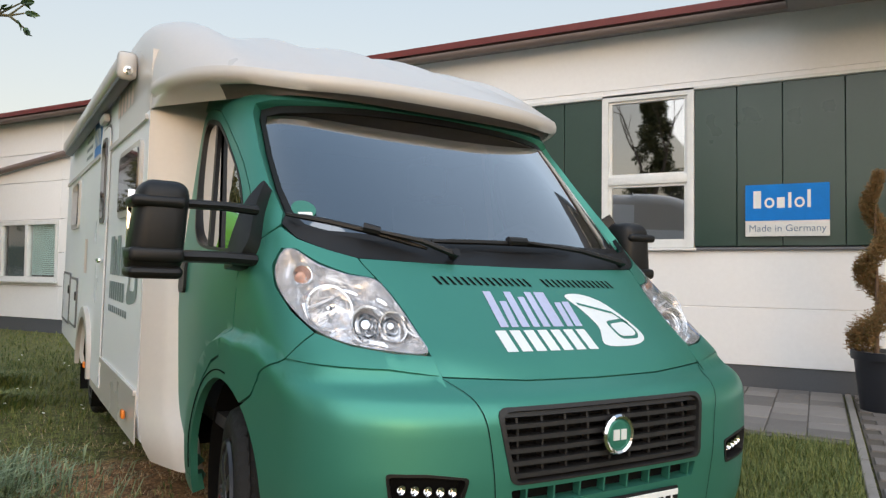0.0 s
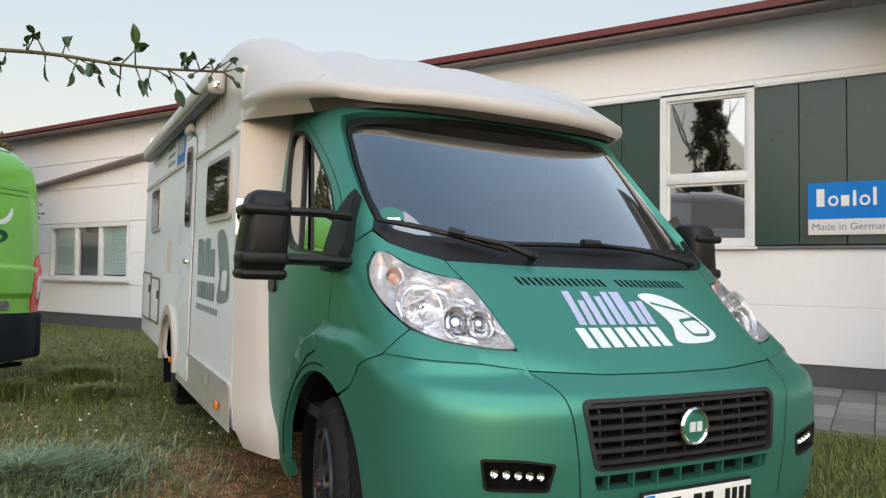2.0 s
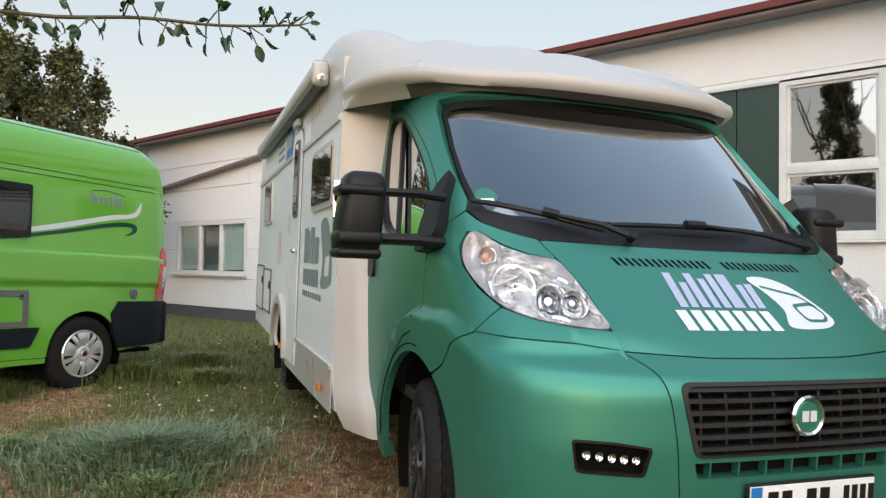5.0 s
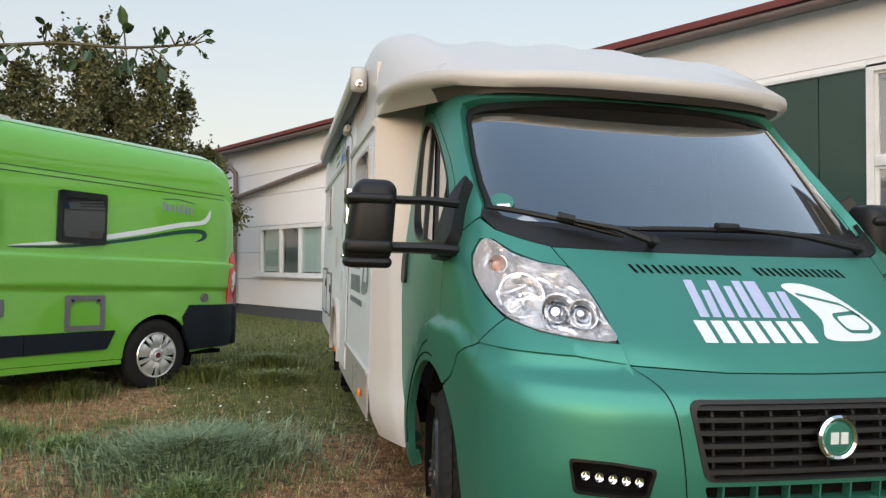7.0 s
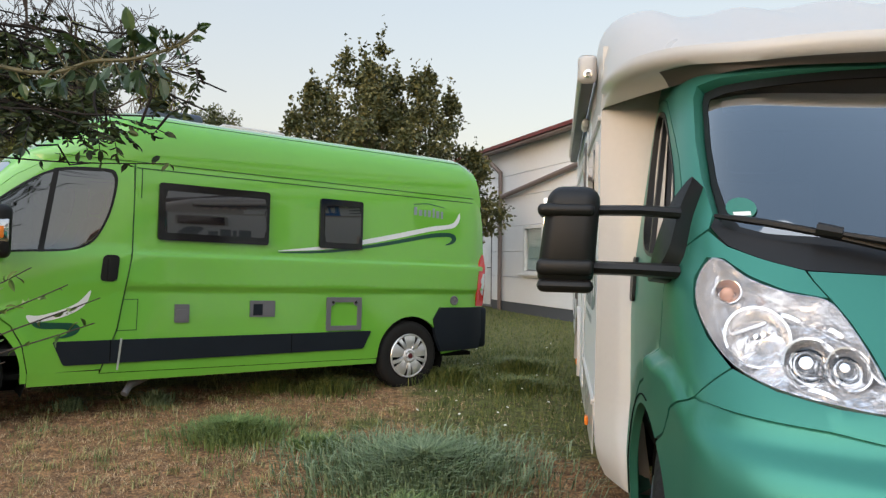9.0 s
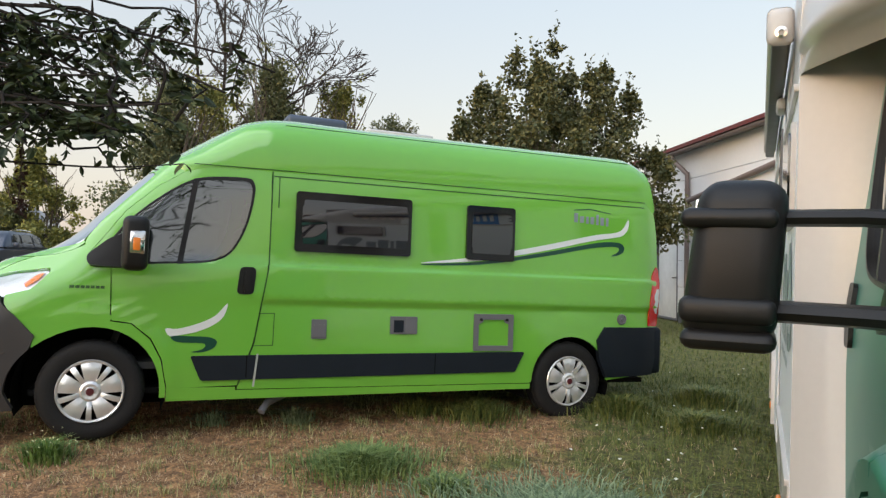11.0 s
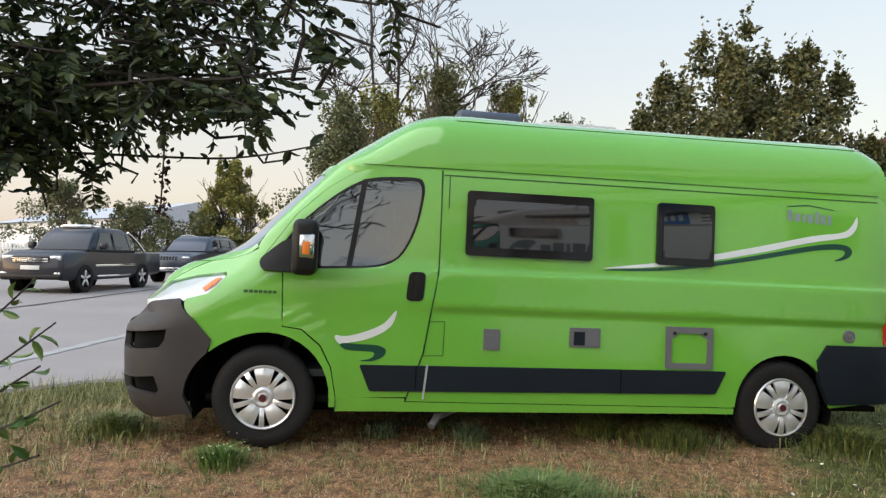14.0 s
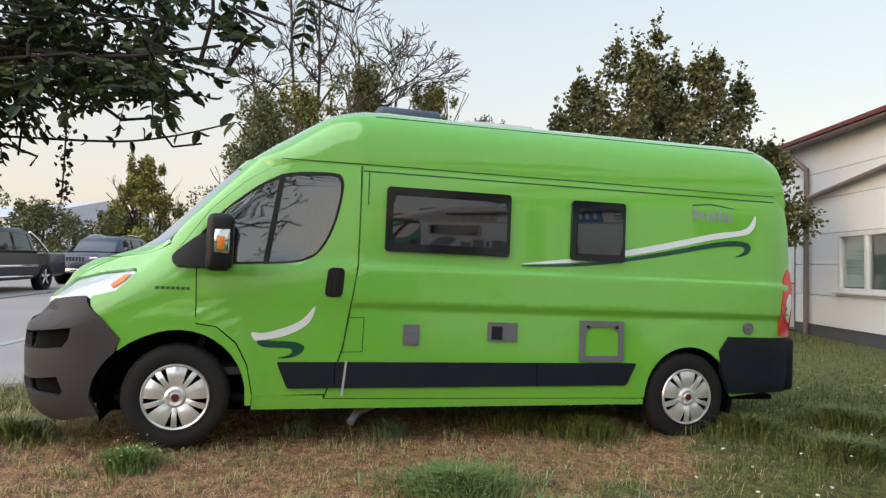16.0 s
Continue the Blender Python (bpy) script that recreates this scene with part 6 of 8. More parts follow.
def build_ground():
    """One sheet to the horizon, finer near the camera."""
    def axis(c):
        near = list(np.arange(-8, 8.01, .16))
        far = [8.6, 9.6, 11, 12.5, 14, 17, 21, 26, 33, 42, 55, 75, 110, 170, 300, 600, 1200, 2500]
        return [c - f for f in far[::-1]] + [c + v for v in near] + [c + f for f in far]
    xs, ys = axis(-4), axis(2)
    verts = [(x, y, rise(max(x, -40), max(y, -40)) - .012 + .012 * noise.noise((x * .8, y * .8, 0))) for y in ys for x in xs]
    n = len(xs)
    faces = [(j * n + i, j * n + i + 1, (j + 1) * n + i + 1, (j + 1) * n + i) for j in range(len(ys) - 1) for i in range(n - 1)]
    m = bpy.data.materials.new("dry_lawn_soil")
    m.use_nodes = True
    nd, l = m.node_tree.nodes, m.node_tree.links
    b = nd["Principled BSDF"]
    b.inputs["Roughness"].default_value = .95
    tc = nd.new("ShaderNodeTexCoord")
    big, mid, fine = (nd.new("ShaderNodeTexNoise") for _ in range(3))
    for t, s, de in ((big, .5, 3), (mid, 4, 5), (fine, 60, 5)):
        l.new(tc.outputs["Object"], t.inputs["Vector"])
        t.inputs["Scale"].default_value, t.inputs["Detail"].default_value = s, de
    r1, r2 = nd.new("ShaderNodeValToRGB"), nd.new("ShaderNodeValToRGB")
    e = r1.color_ramp.elements
    e[0].position, e[0].color, e[1].position, e[1].color = .40, (.36, .215, .115, 1), .60, (.145, .165, .05, 1)
    e = r2.color_ramp.elements
    e[0].position, e[0].color, e[1].position, e[1].color = .32, (.30, .28, .26, 1), .72, (1.5, 1.4, 1.26, 1)
    add = nd.new("ShaderNodeMath")
    add.operation = "MULTIPLY_ADD"
    add.inputs[1].default_value = .35
    l.new(mid.outputs[0], add.inputs[0])
    sc = nd.new("ShaderNodeMath")
    sc.operation = "MULTIPLY"
    sc.inputs[1].default_value = .65
    l.new(big.outputs[0], sc.inputs[0])
    l.new(sc.outputs[0], add.inputs[2])
    att = nd.new("ShaderNodeAttribute")
    att.attribute_name = "lush"
    mix0 = nd.new("ShaderNodeMath")
    mix0.operation = "MULTIPLY_ADD"
    mix0.inputs[1].default_value = .45
    l.new(att.outputs["Fac"], mix0.inputs[0])
    sub = nd.new("ShaderNodeMath")
    sub.operation = "MULTIPLY"
    sub.inputs[1].default_value = .6
    l.new(add.outputs[0], sub.inputs[0])
    l.new(sub.outputs[0], mix0.inputs[2])
    l.new(mix0.outputs[0], r1.inputs[0])
    l.new(fine.outputs[0], r2.inputs[0])
    mx = nd.new("ShaderNodeMix")
    mx.data_type, mx.blend_type = "RGBA", "MULTIPLY"
    mx.inputs[0].default_value = 1
    l.new(r1.outputs[0], mx.inputs[6])
    l.new(r2.outputs[0], mx.inputs[7])
    # crumbs and dead patches a hand wide
    crumb, r3, mx2 = nd.new("ShaderNodeTexNoise"), nd.new("ShaderNodeValToRGB"), nd.new("ShaderNodeMix")
    l.new(tc.outputs["Object"], crumb.inputs["Vector"])
    crumb.inputs["Scale"].default_value, crumb.inputs["Detail"].default_value, crumb.inputs["Roughness"].default_value = 11, 6, .7
    e = r3.color_ramp.elements
    e[0].position, e[0].color, e[1].position, e[1].color = .38, (.42, .38, .36, 1), .62, (1.3, 1.24, 1.15, 1)
    l.new(crumb.outputs[0], r3.inputs[0])
    mx2.data_type, mx2.blend_type = "RGBA", "MULTIPLY"
    mx2.inputs[0].default_value = 1
    l.new(mx.outputs[2], mx2.inputs[6])
    l.new(r3.outputs[0], mx2.inputs[7])
    l.new(mx2.outputs[2], b.inputs["Base Color"])
    bp = nd.new("ShaderNodeBump")
    bp.inputs["Strength"].default_value, bp.inputs["Distance"].default_value = .7, .03
    l.new(fine.outputs[0], bp.inputs["Height"])
    l.new(bp.outputs[0], b.inputs["Normal"])
    g = raw("ground", verts, faces, m)
    at = g.data.attributes.new("lush", "FLOAT", "POINT")
    at.data.foreach_set("value", [lush(v[0], v[1]) for v in verts])
    tagged(g, "patchy dry lawn, brown and green", "ground", kind="structure")


build_ground()


# ---- paving by the wall ----
SLAB = mat("grey_concrete_slab", (.185, .168, .155), .9, 0, .32, 5, 70, bump=.45, rand=.45)
PAVER = mat("brown_grey_paver", (.16, .14, .125), .9, 0, .3, 5, 80, bump=.4, rand=.5)
KERB = mat("pale_kerb_stone", (.23, .21, .19), .9, 0, .2, 4, 60, bump=.3)


def build_paving():
    pv = thing("pavement", "strip of grey concrete slabs along the wall", "pavement", kind="structure")
    part("bed", boxed((-5.6, 6.36, -.10), (.38, WALL_Y + .02, .004)), mat("sand_joint", (.12, .11, .09), .95), pv)
    me = None
    rnd = random.Random(3)
    def lay(x0, y0, sx, sy, parent, m, name, shared):
        if shared is None:
            ob = part(name, boxed((-sx / 2 + .004, -sy / 2 + .004, -.05), (sx / 2 - .004, sy / 2 - .004, .018), .005, 1), m, parent)
            shared = ob.data
        else:
            ob = new(name, shared)
            ob.parent = parent
        ob.matrix_local = pose(x0, y0, rnd.uniform(-.002, .002), rnd.uniform(-.3, .3), rnd.uniform(-.3, .3), rnd.uniform(-.2, .2))
        return shared
    for j in range(8):
        for i in range(20):
            me = lay(.225 - i * .30, 8.70 - j * .30, .30, .30, pv, SLAB, "slab", me)
    pv2 = thing("pavement_2", "brown-grey pavers of the forecourt", "pavement", kind="structure")
    part("bed", boxed((.47, 4.6, -.10), (3.5, WALL_Y + .02, .004)), mat("paver_joint", (.09, .075, .06), .95), pv2)
    me = None
    for j in range(20):
        for i in range(14):
            me = lay(.58 + i * .205 + (.1 if j % 2 else 0), 8.74 - j * .205, .20, .20, pv2, PAVER, "paver", me)
    kb = thing("kerb", "narrow pale kerb between lawn and forecourt", "kerb", kind="structure")
    me = None
    for j in range(6):
        me = lay(.425, 8.35 - j * 1.0, .065, .99, kb, KERB, "kerb_stone", me)


build_paving()


# ---- asphalt ----
def build_road():
    o, a, n = Vector((-7.08, -3.6)), Vector((-.751, .66)), Vector((-.66, -.751))
    verts, faces, us, vs = [], [], list(np.linspace(-26, 40, 90)), [0, .05, .15, .4, 1, 2, 4, 7, 11, 16, 22, 30, 42, 60]
    for u in us:
        for v in vs:
            w = v + (.22 * noise.noise((u * .9, 0, 0)) + .06 * noise.noise((u * 5, 3, 0))) * max(0, 1 - v / 2)
            p = o + a * u + n * w
            verts.append((p.x, p.y, rise(p.x, p.y) + (.018 if v else -.06)))
    k = len(vs)
    faces = [(i * k + j, i * k + j + 1, (i + 1) * k + j + 1, (i + 1) * k + j) for i in range(len(us) - 1) for j in range(k - 1)]
    m = mat("worn_pale_asphalt", (.33, .29, .27), .85, 0, .16, .7, 45, bump=.25)
    tagged(raw("road", verts, faces, m), "worn pale grey asphalt yard", "road", kind="structure")
    ln = thing("road_marking", "pale line of old gutter stones across the asphalt", "road marking", kind="structure")
    for (x0, y0), (x1, y1), w, mm in (((-6.8, -4.56), (-13.0, -5.12), .09, mat("pale_line", (.40, .39, .37), .8, 0, .3, 5, 60)), ((-10, -8.7), (-26, -11.2), .07, mat("tar_joint", (.06, .05, .045), .9))):
        vv, ff = [], []
        for i in range(41):
            t = i / 40
            x, y = x0 + (x1 - x0) * t, y0 + (y1 - y0) * t + .05 * noise.noise((t * 20, 0, 5))
            for d in (-w, w):
                vv.append((x, y + d * (1 + .4 * noise.noise((t * 40, d, 1))), rise(x, y) + .024))
        ff = [(2 * i, 2 * i + 1, 2 * i + 3, 2 * i + 2) for i in range(40)]
        raw("line", vv, ff, mm, ln)


build_road()


# ---- plants ----
def leaf_mesh(name, base, way, size, ratio, material, parent=None, label="", fold=.25, seed=1, fine=False):
    """Many small folded leaves: base points, directions, lengths."""
    rng = np.random.default_rng(seed)
    base, way = np.asarray(base, float), np.asarray(way, float)
    way /= np.linalg.norm(way, axis=1, keepdims=True) + 1e-9
    size = np.asarray(size, float)[:, None]
    side = np.cross(way, rng.normal(size=way.shape))
    side /= np.linalg.norm(side, axis=1, keepdims=True) + 1e-9
    up = np.cross(side, way)
    n = len(base)
    at = lambda t, w, u: base + way * size * t + side * size * ratio * w + up * size * u
    if fine:
        v = [base, at(.3, 0, .0), at(.68, 0, -.03), at(1, 0, -.14)] + [at(t, s * w, u) for s in (-1, 1) for t, w, u in ((.22, .40, fold * .3), (.55, .48, fold * .32), (.82, .27, fold * .1))]
        f = [(0, 1, 4), (1, 5, 4), (1, 2, 5), (2, 6, 5), (2, 3, 6), (0, 7, 1), (1, 7, 8), (1, 8, 2), (2, 8, 9), (2, 9, 3)]
    else:
        v = [base, at(.45, .5, fold * .3), at(1, 0, -.12), at(.45, -.5, fold * .3)]
        f = [(0, 1, 2), (0, 2, 3)]
    k = len(v)
    v = np.stack(v, 1).reshape(-1, 3)
    i = np.arange(n)[:, None] * k
    f = np.concatenate([i + list(q) for q in f], 0)
    ob = raw(name, v.tolist(), f.tolist(), material, parent, label, smooth=False)
    ob["kind"] = "stuff"
    return ob


def grow(rnd, base, way, length, radius, depth, out, tips, bend=.25, split=(2, 3), shrink=.68, spread=.7, up=.1):
    """A branching skeleton: lines with radii, and the points where twigs end."""
    pts, rad, p, d = [base], [radius], Vector(base), Vector(way).normalized()
    n = 4
    for i in range(n):
        d = (d + Vector((rnd.gauss(0, bend), rnd.gauss(0, bend), rnd.gauss(up, bend) * .7)) * .5).normalized()
        p = p + d * length / n
        pts.append(p.copy())
        rad.append(radius * (1 - .35 * (i + 1) / n))
    out.append((pts, rad))
    if depth <= 0:
        tips.append((p.copy(), d.copy()))
        return
    for k in range(rnd.randint(*split)):
        q = rnd.choice(pts[2:]) if k else pts[-1]
        nd = (d + Vector((rnd.gauss(0, spread), rnd.gauss(0, spread), rnd.gauss(up, spread * .6)))).normalized()
        grow(rnd, Vector(q), nd, length * shrink * rnd.uniform(.8, 1.15), rad[-1] * .72, depth - 1, out, tips, bend, split, shrink, spread, up)


def limbs(out, sides=5):
    bm = bmesh.new()
    for pts, rad in out:
        tube(bm, pts, rad, sides, False)
    return bm


BARK = mat("grey_brown_bark", (.10, .075, .055), .95, 0, .3, 6, 60, bump=.6, stretch=(1, 1, .3))
TWIG = mat("bare_twig_bark", (.045, .034, .028), .9, 0, .2, 8, 60)
MAPLE = leaf_mat("dull_green_maple_leaf", (.045, .056, .015), (.14, .125, .036), .6)
ROWAN = leaf_mat("dark_rowan_leaf", (.014, .026, .007), (.05, .07, .014), .75)
ROWAN_LIGHT = leaf_mat("fresh_shoot_leaf", (.08, .15, .03), (.19, .28, .075), .45)
SHRUB_A = leaf_mat("olive_shrub_leaf", (.11, .125, .026), (.29, .26, .05), .6)
SHRUB_B = leaf_mat("grey_green_shrub_leaf", (.075, .09, .035), (.19, .185, .07), .6)
IVY = leaf_mat("vine_leaf", (.022, .05, .014), (.06, .105, .028), .45)


def crown_points(rng, clumps, n, tight):
    """Leaf places gathered in clumps: (centre, radius)."""
    w = np.array([c[1] ** 2 for c in clumps])
    idx = rng.choice(len(clumps), n, p=w / w.sum())
    c = np.array([tuple(k[0]) for k in clumps])[idx]
    r = np.array([k[1] for k in clumps])[idx]
    d = rng.normal(size=(n, 3))
    d /= np.linalg.norm(d, axis=1, keepdims=True)
    return c + d * (r * rng.random(n) ** tight)[:, None], d


def crown_tree(name, label, x, y, height, crown_low, width, n, size, material, seed, category="tree", taper=.55, clump=.36, count=150, lobes=()):
    rnd, rng = random.Random(seed), np.random.default_rng(seed)
    t = thing(name, label, category, pose(x, y, rise(max(x, -40), max(y, -40)) - .02))
    out, tips = [], []
    for k in range(3 if name == "shrub" else 1):
        grow(rnd, Vector((rnd.uniform(-.2, .2) * (name == "shrub"), rnd.uniform(-.2, .2) * (name == "shrub"), 0)), Vector((rnd.gauss(0, .05), rnd.gauss(0, .05), 1)), height * .42, .018 * height + .02, 3, out, tips, .2, (2, 4), .66, .55, .25)
    part("trunk", limbs(out), BARK, t)
    clumps = []
    while len(clumps) < count:
        z = rnd.random()
        r = width / 2 * (math.sin(math.pi * min(1, (z * .86 + .14)) ** .8) ** .8) * (1 - taper * z)
        a, q = rnd.uniform(0, 2 * math.pi), rnd.random() ** .5
        lobe = 1 + .35 * noise.noise((math.cos(a) * 1.5 + seed, math.sin(a) * 1.5, z * 3))
        clumps.append((Vector((r * q * lobe * math.cos(a), r * q * lobe * math.sin(a), crown_low + (height - crown_low) * z + rnd.gauss(0, .12))), clump * rnd.uniform(.5, 1.2)))
    for lx, ly, top, wide in lobes:
        for k in range(40):
            z = 1 - rnd.random() ** 1.4
            a, q = rnd.uniform(0, 6.28), rnd.random() ** .5 * wide * 1.5 * (1 - z) ** .8
            clumps.append((Vector((lx + q * math.cos(a), ly + q * math.sin(a), 1.8 + (top - 1.8) * z)), clump * (1.1 - .55 * z) * rnd.uniform(.6, 1.1)))
        for k in range(7):
            clumps.append((Vector((lx + rnd.gauss(0, .04), ly + rnd.gauss(0, .04), top + .11 * k * (1.1 if top > 5.8 else .7))), clump * (.26 - .03 * k)))
    for k in range(0 if lobes else 7):
        a = rnd.uniform(0, 6.28)
        for j in range(5):
            clumps.append((Vector((width * .16 * math.cos(a), width * .16 * math.sin(a), height * (.93 + .035 * j * rnd.random()))), clump * .35))
    p, d = crown_points(rng, clumps, n, .8 if lobes else .55)
    d = d * .6 + rng.normal(size=d.shape) * .5 + np.array([0, 0, -.15])
    leaf_mesh("crown", p, d, size * rng.uniform(.6, 1.25, n), .75, material, t, seed=seed)
    return t


def bare_tree(label, x, y, trunks, boughs, seed):
    """trunks: (dx, dy, height, lean); boughs: (dy, height, lean, length)."""
    rnd = random.Random(seed)
    t = thing("bare_tree", label, "tree", pose(x, y, rise(max(x, -40), max(y, -40)) - .02))
    out, tips = [], []
    for dx, dy, top, lean in trunks:
        pts = [Vector((dx + rnd.gauss(0, .04), dy + lean * top * k / 8 + rnd.gauss(0, .035), top * k / 8)) for k in range(9)]
        out.append((pts, [.095 * (1 - .085 * k) for k in range(9)]))
    for dy, z, lean, length in boughs:
        grow(rnd, Vector((0, dy, z)), Vector((rnd.uniform(-.3, .3), lean, 1)), length, .045, 5, out, tips, .3, (2, 3), .71, .42, .03)
    part("trunk", limbs([(p, [max(v, .0095) for v in r]) for p, r in out], 4), TWIG, t)
    return t


crown_tree("maple_tree", "young maple with dull green crown behind the van", -15.1, 5.25, 5.1, 1.5, 4.7, 52000, .095, MAPLE, 11, taper=.55, clump=.36, count=50, lobes=((.2, -2.1, 4.2, .6), (-.3, -1.6, 5.0, .8), (.3, -1.0, 5.6, .95), (-.2, -.5, 5.75, .8), (0, -.15, 5.95, 1.1), (.3, .85, 5.35, 1.0), (-.2, 1.6, 5.1, .75), (.1, 2.1, 3.7, .6), (-.5, .35, 5.45, 1.1), (.9, -.6, 5.2, 1.0), (-1.0, 1.1, 5.0, .9), (.8, .4, 5.1, 1.0), (-.9, -1.2, 5.1, 1.0)))
bare_tree("leafless grey tree with two straight stems above the shrubs", -20.6, -2.85, ((0, 0, 8.6, .01), (-.1, -.35, 8.0, -.045)), ((.02, 5.2, .5, 1.0), (.04, 6.2, -.5, 1.0), (.05, 6.6, .7, 1.1), (.07, 7.4, -.3, 1.1), (.08, 8.5, .15, 1.2), (-.6, 5.6, -.9, .8), (-.65, 6.8, -.6, 1.0), (-.7, 7.9, -.1, 1.2)), 8)
bare_tree("leafless grey tree with spreading twigs above the shrubs", -20.2, -1.75, ((0, 0, 5.4, .01), (.1, .1, 4.6, .03)), ((.05, 5.4, .12, 1.5), (.05, 5.3, .45, 1.4), (.06, 5.1, 1.0, 1.35), (.12, 4.7, 1.3, 1.2), (.2, 4.6, .75, 1.3), (.04, 5.0, -.45, .9)), 21)
bare_tree("small leafless tree with a forked top above the shrubs", -19.6, -4.0, ((0, 0, 5.2, .0),), ((0, 5.1, -.5, .8), (0, 5.2, .28, .8), (0, 4.7, -.9, .6)), 14)
for i, (x, y, h, w, m, sd) in enumerate(((-17.8, -3.5, 4.7, 2.4, SHRUB_B, 31), (-19.5, -2.9, 5.3, 3.0, SHRUB_A, 32), (-20.5, -1.4, 6.1, 3.6, SHRUB_B, 33), (-21.5, .4, 5.9, 3.0, SHRUB_A, 34), (-36.0, -14.4, 5.3, 3.3, SHRUB_A, 35), (-23, 2.0, 5.2, 3.0, SHRUB_B, 36))):
    crown_tree("shrub", "overgrown olive-green shrub behind the van" if m is SHRUB_A else "loose grey-green shrub behind the van", x, y, h + .3, .25, w * 1.45, 17000, .09 if x > -30 else .15, m, sd, "shrub", taper=.45, clump=.36, count=130)
for i, (x, y, h, w, m, sd) in enumerate(((-34, -18.5, 3.2, 5.5, SHRUB_B, 41), (-36, -15.8, 3.0, 5.0, SHRUB_B, 42), (-38.5, -11.0, 3.2, 6.0, MAPLE, 43), (-34, -22.5, 4.3, 6.0, SHRUB_B, 44), (-33, -8.0, 3.2, 6.0, MAPLE, 45))):
    crown_tree("shrub", "dense green hedge shrub behind the parked cars", x, y, h, .2, w, 11000, .13, m, sd, "shrub", taper=.25, clump=.5, count=70)
crown_tree("tree", "tall leafy tree added out of view to close the horizon", -6.6, -16.5, 9.4, 1.6, 3.2, 14000, .15, MAPLE, 51, taper=.55, clump=.40, count=120)
# Trees out of view, added to close the horizon in reflections.
for x, y, h, w, sd in ((4, -24, 5, 7, 52), (14, -26, 5, 8, 53), (-16, -27, 6, 8, 54), (24, -12, 4, 8, 55), (26, 2, 4, 8, 56), (22, 14, 4, 8, 57)):
    crown_tree("tree", "leafy tree added out of view to close the horizon", x, y, h, 1.2, w, 3500, .26, MAPLE, sd, taper=.45, clump=.8, count=60)


def build_rowan():
    """The tree beside the camera, whose pinnate leaves hang into view."""
    rnd, rng = random.Random(77), np.random.default_rng(77)
    t = thing("rowan_tree", "rowan tree with dark feathery leaves hanging low", "tree")
    out = []
    trunk = curve([(-2.95, -1.15, -.05), (-2.93, -1.12, .6), (-2.95, -1.1, 1.1), (-2.92, -1.05, 1.6), (-2.95, -1.0, 2.3), (-2.9, -.9, 3.2)], 4)
    out.append(([Vector(p) for p in trunk], list(np.linspace(.075, .03, len(trunk)))))
    fork = Vector((-2.86, -.55, 1.72))
    out.append(([Vector(trunk[12]), Vector((-2.9, -.8, 1.68)), fork], [.045, .036, .03]))
    high = Vector((-2.75, -.5, 2.15))
    out.append(([Vector(trunk[15]), high], [.04, .028]))

    def limb(a, b, sag, r, n=6):
        a, b = Vector(a), Vector(b)
        pts = [a.lerp(b, i / n) + Vector((rnd.gauss(0, .026), rnd.gauss(0, .026), rnd.gauss(0, .016) + sag * math.sin(math.pi * i / n))) for i in range(n + 1)]
        out.append((pts, list(np.linspace(r, .003, n + 1))))
        return pts

    ends = [(-2.72, .40, 1.79), (-2.73, .49, 1.74), (-2.80, .30, 1.74), (-2.38, .76, 1.76), (-2.44, .66, 1.70), (-2.55, .55, 1.84), (-2.66, .37, 1.80), (-2.76, .15, 1.79), (-2.8, -.04, 1.75), (-2.77, -.12, 1.64), (-2.77, .0, 1.58), (-2.64, -.05, 1.86), (-2.77, -.1, 1.52), (-2.6, -.1, 1.72)]
    tops = [(-2.48, .88, 1.93), (-2.55, .5, 1.95), (-2.63, .36, 1.90), (-2.66, .53, 1.85), (-2.54, .62, 1.92)]
    mains = [limb(fork, e, .07, .009) for e in ends] + [limb(high, e, .05, .009) for e in tops]
    base, way, size, twigs = [], [], [], []
    for pts in mains:
        for k in range(4):
            p = pts[rnd.randint(2, len(pts) - 1)]
            d = (pts[-1] - pts[0]).normalized() * .5 + Vector((rnd.gauss(0, .6), rnd.gauss(-.1, .45), rnd.gauss(-.02, .35)))
            twigs.append(limb(p, p + d.normalized() * rnd.uniform(.10, .26), .02, .005, 4))

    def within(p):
        """True inside the crown edge drawn from the camera's view, lower near the trunk."""
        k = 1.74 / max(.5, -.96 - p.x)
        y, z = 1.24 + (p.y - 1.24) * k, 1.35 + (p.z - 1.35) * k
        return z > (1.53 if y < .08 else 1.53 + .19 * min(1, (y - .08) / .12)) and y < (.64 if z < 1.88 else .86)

    def frond(p, d, length):
        d = d.normalized()
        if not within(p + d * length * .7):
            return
        side = d.cross(Vector((0, 0, 1)))
        side = side.normalized() if side.length > .05 else Vector((1, 0, 0))
        n = 6
        line = [p + d * length * k / n + Vector((0, 0, -.2 * length * (k / n) ** 2)) for k in range(n + 1)]
        out.append((line, [.0016] * (n + 1)))
        for k in range(1, n + 1):
            for s in (-1, 1):
                base.append(line[k])
                way.append(side * s * .9 + d * .5 + Vector((rnd.gauss(0, .15), rnd.gauss(0, .15), -.3 + rnd.gauss(0, .2))))
                size.append(rnd.uniform(.028, .042) * (1 - .3 * abs(k / n - .55)))
        base.append(line[-1])
        way.append(d + Vector((0, 0, -.3)))
        size.append(.045)

    for tw in twigs + mains:
        for k in range(5 if tw[-1].z < 1.80 else 3):
            p = tw[rnd.randint(1 if len(tw) < 6 else 3, len(tw) - 1)]
            frond(p, Vector((rnd.gauss(0, .7), rnd.gauss(.05, .6), rnd.gauss(-.22, .4))), rnd.uniform(.09, .15))
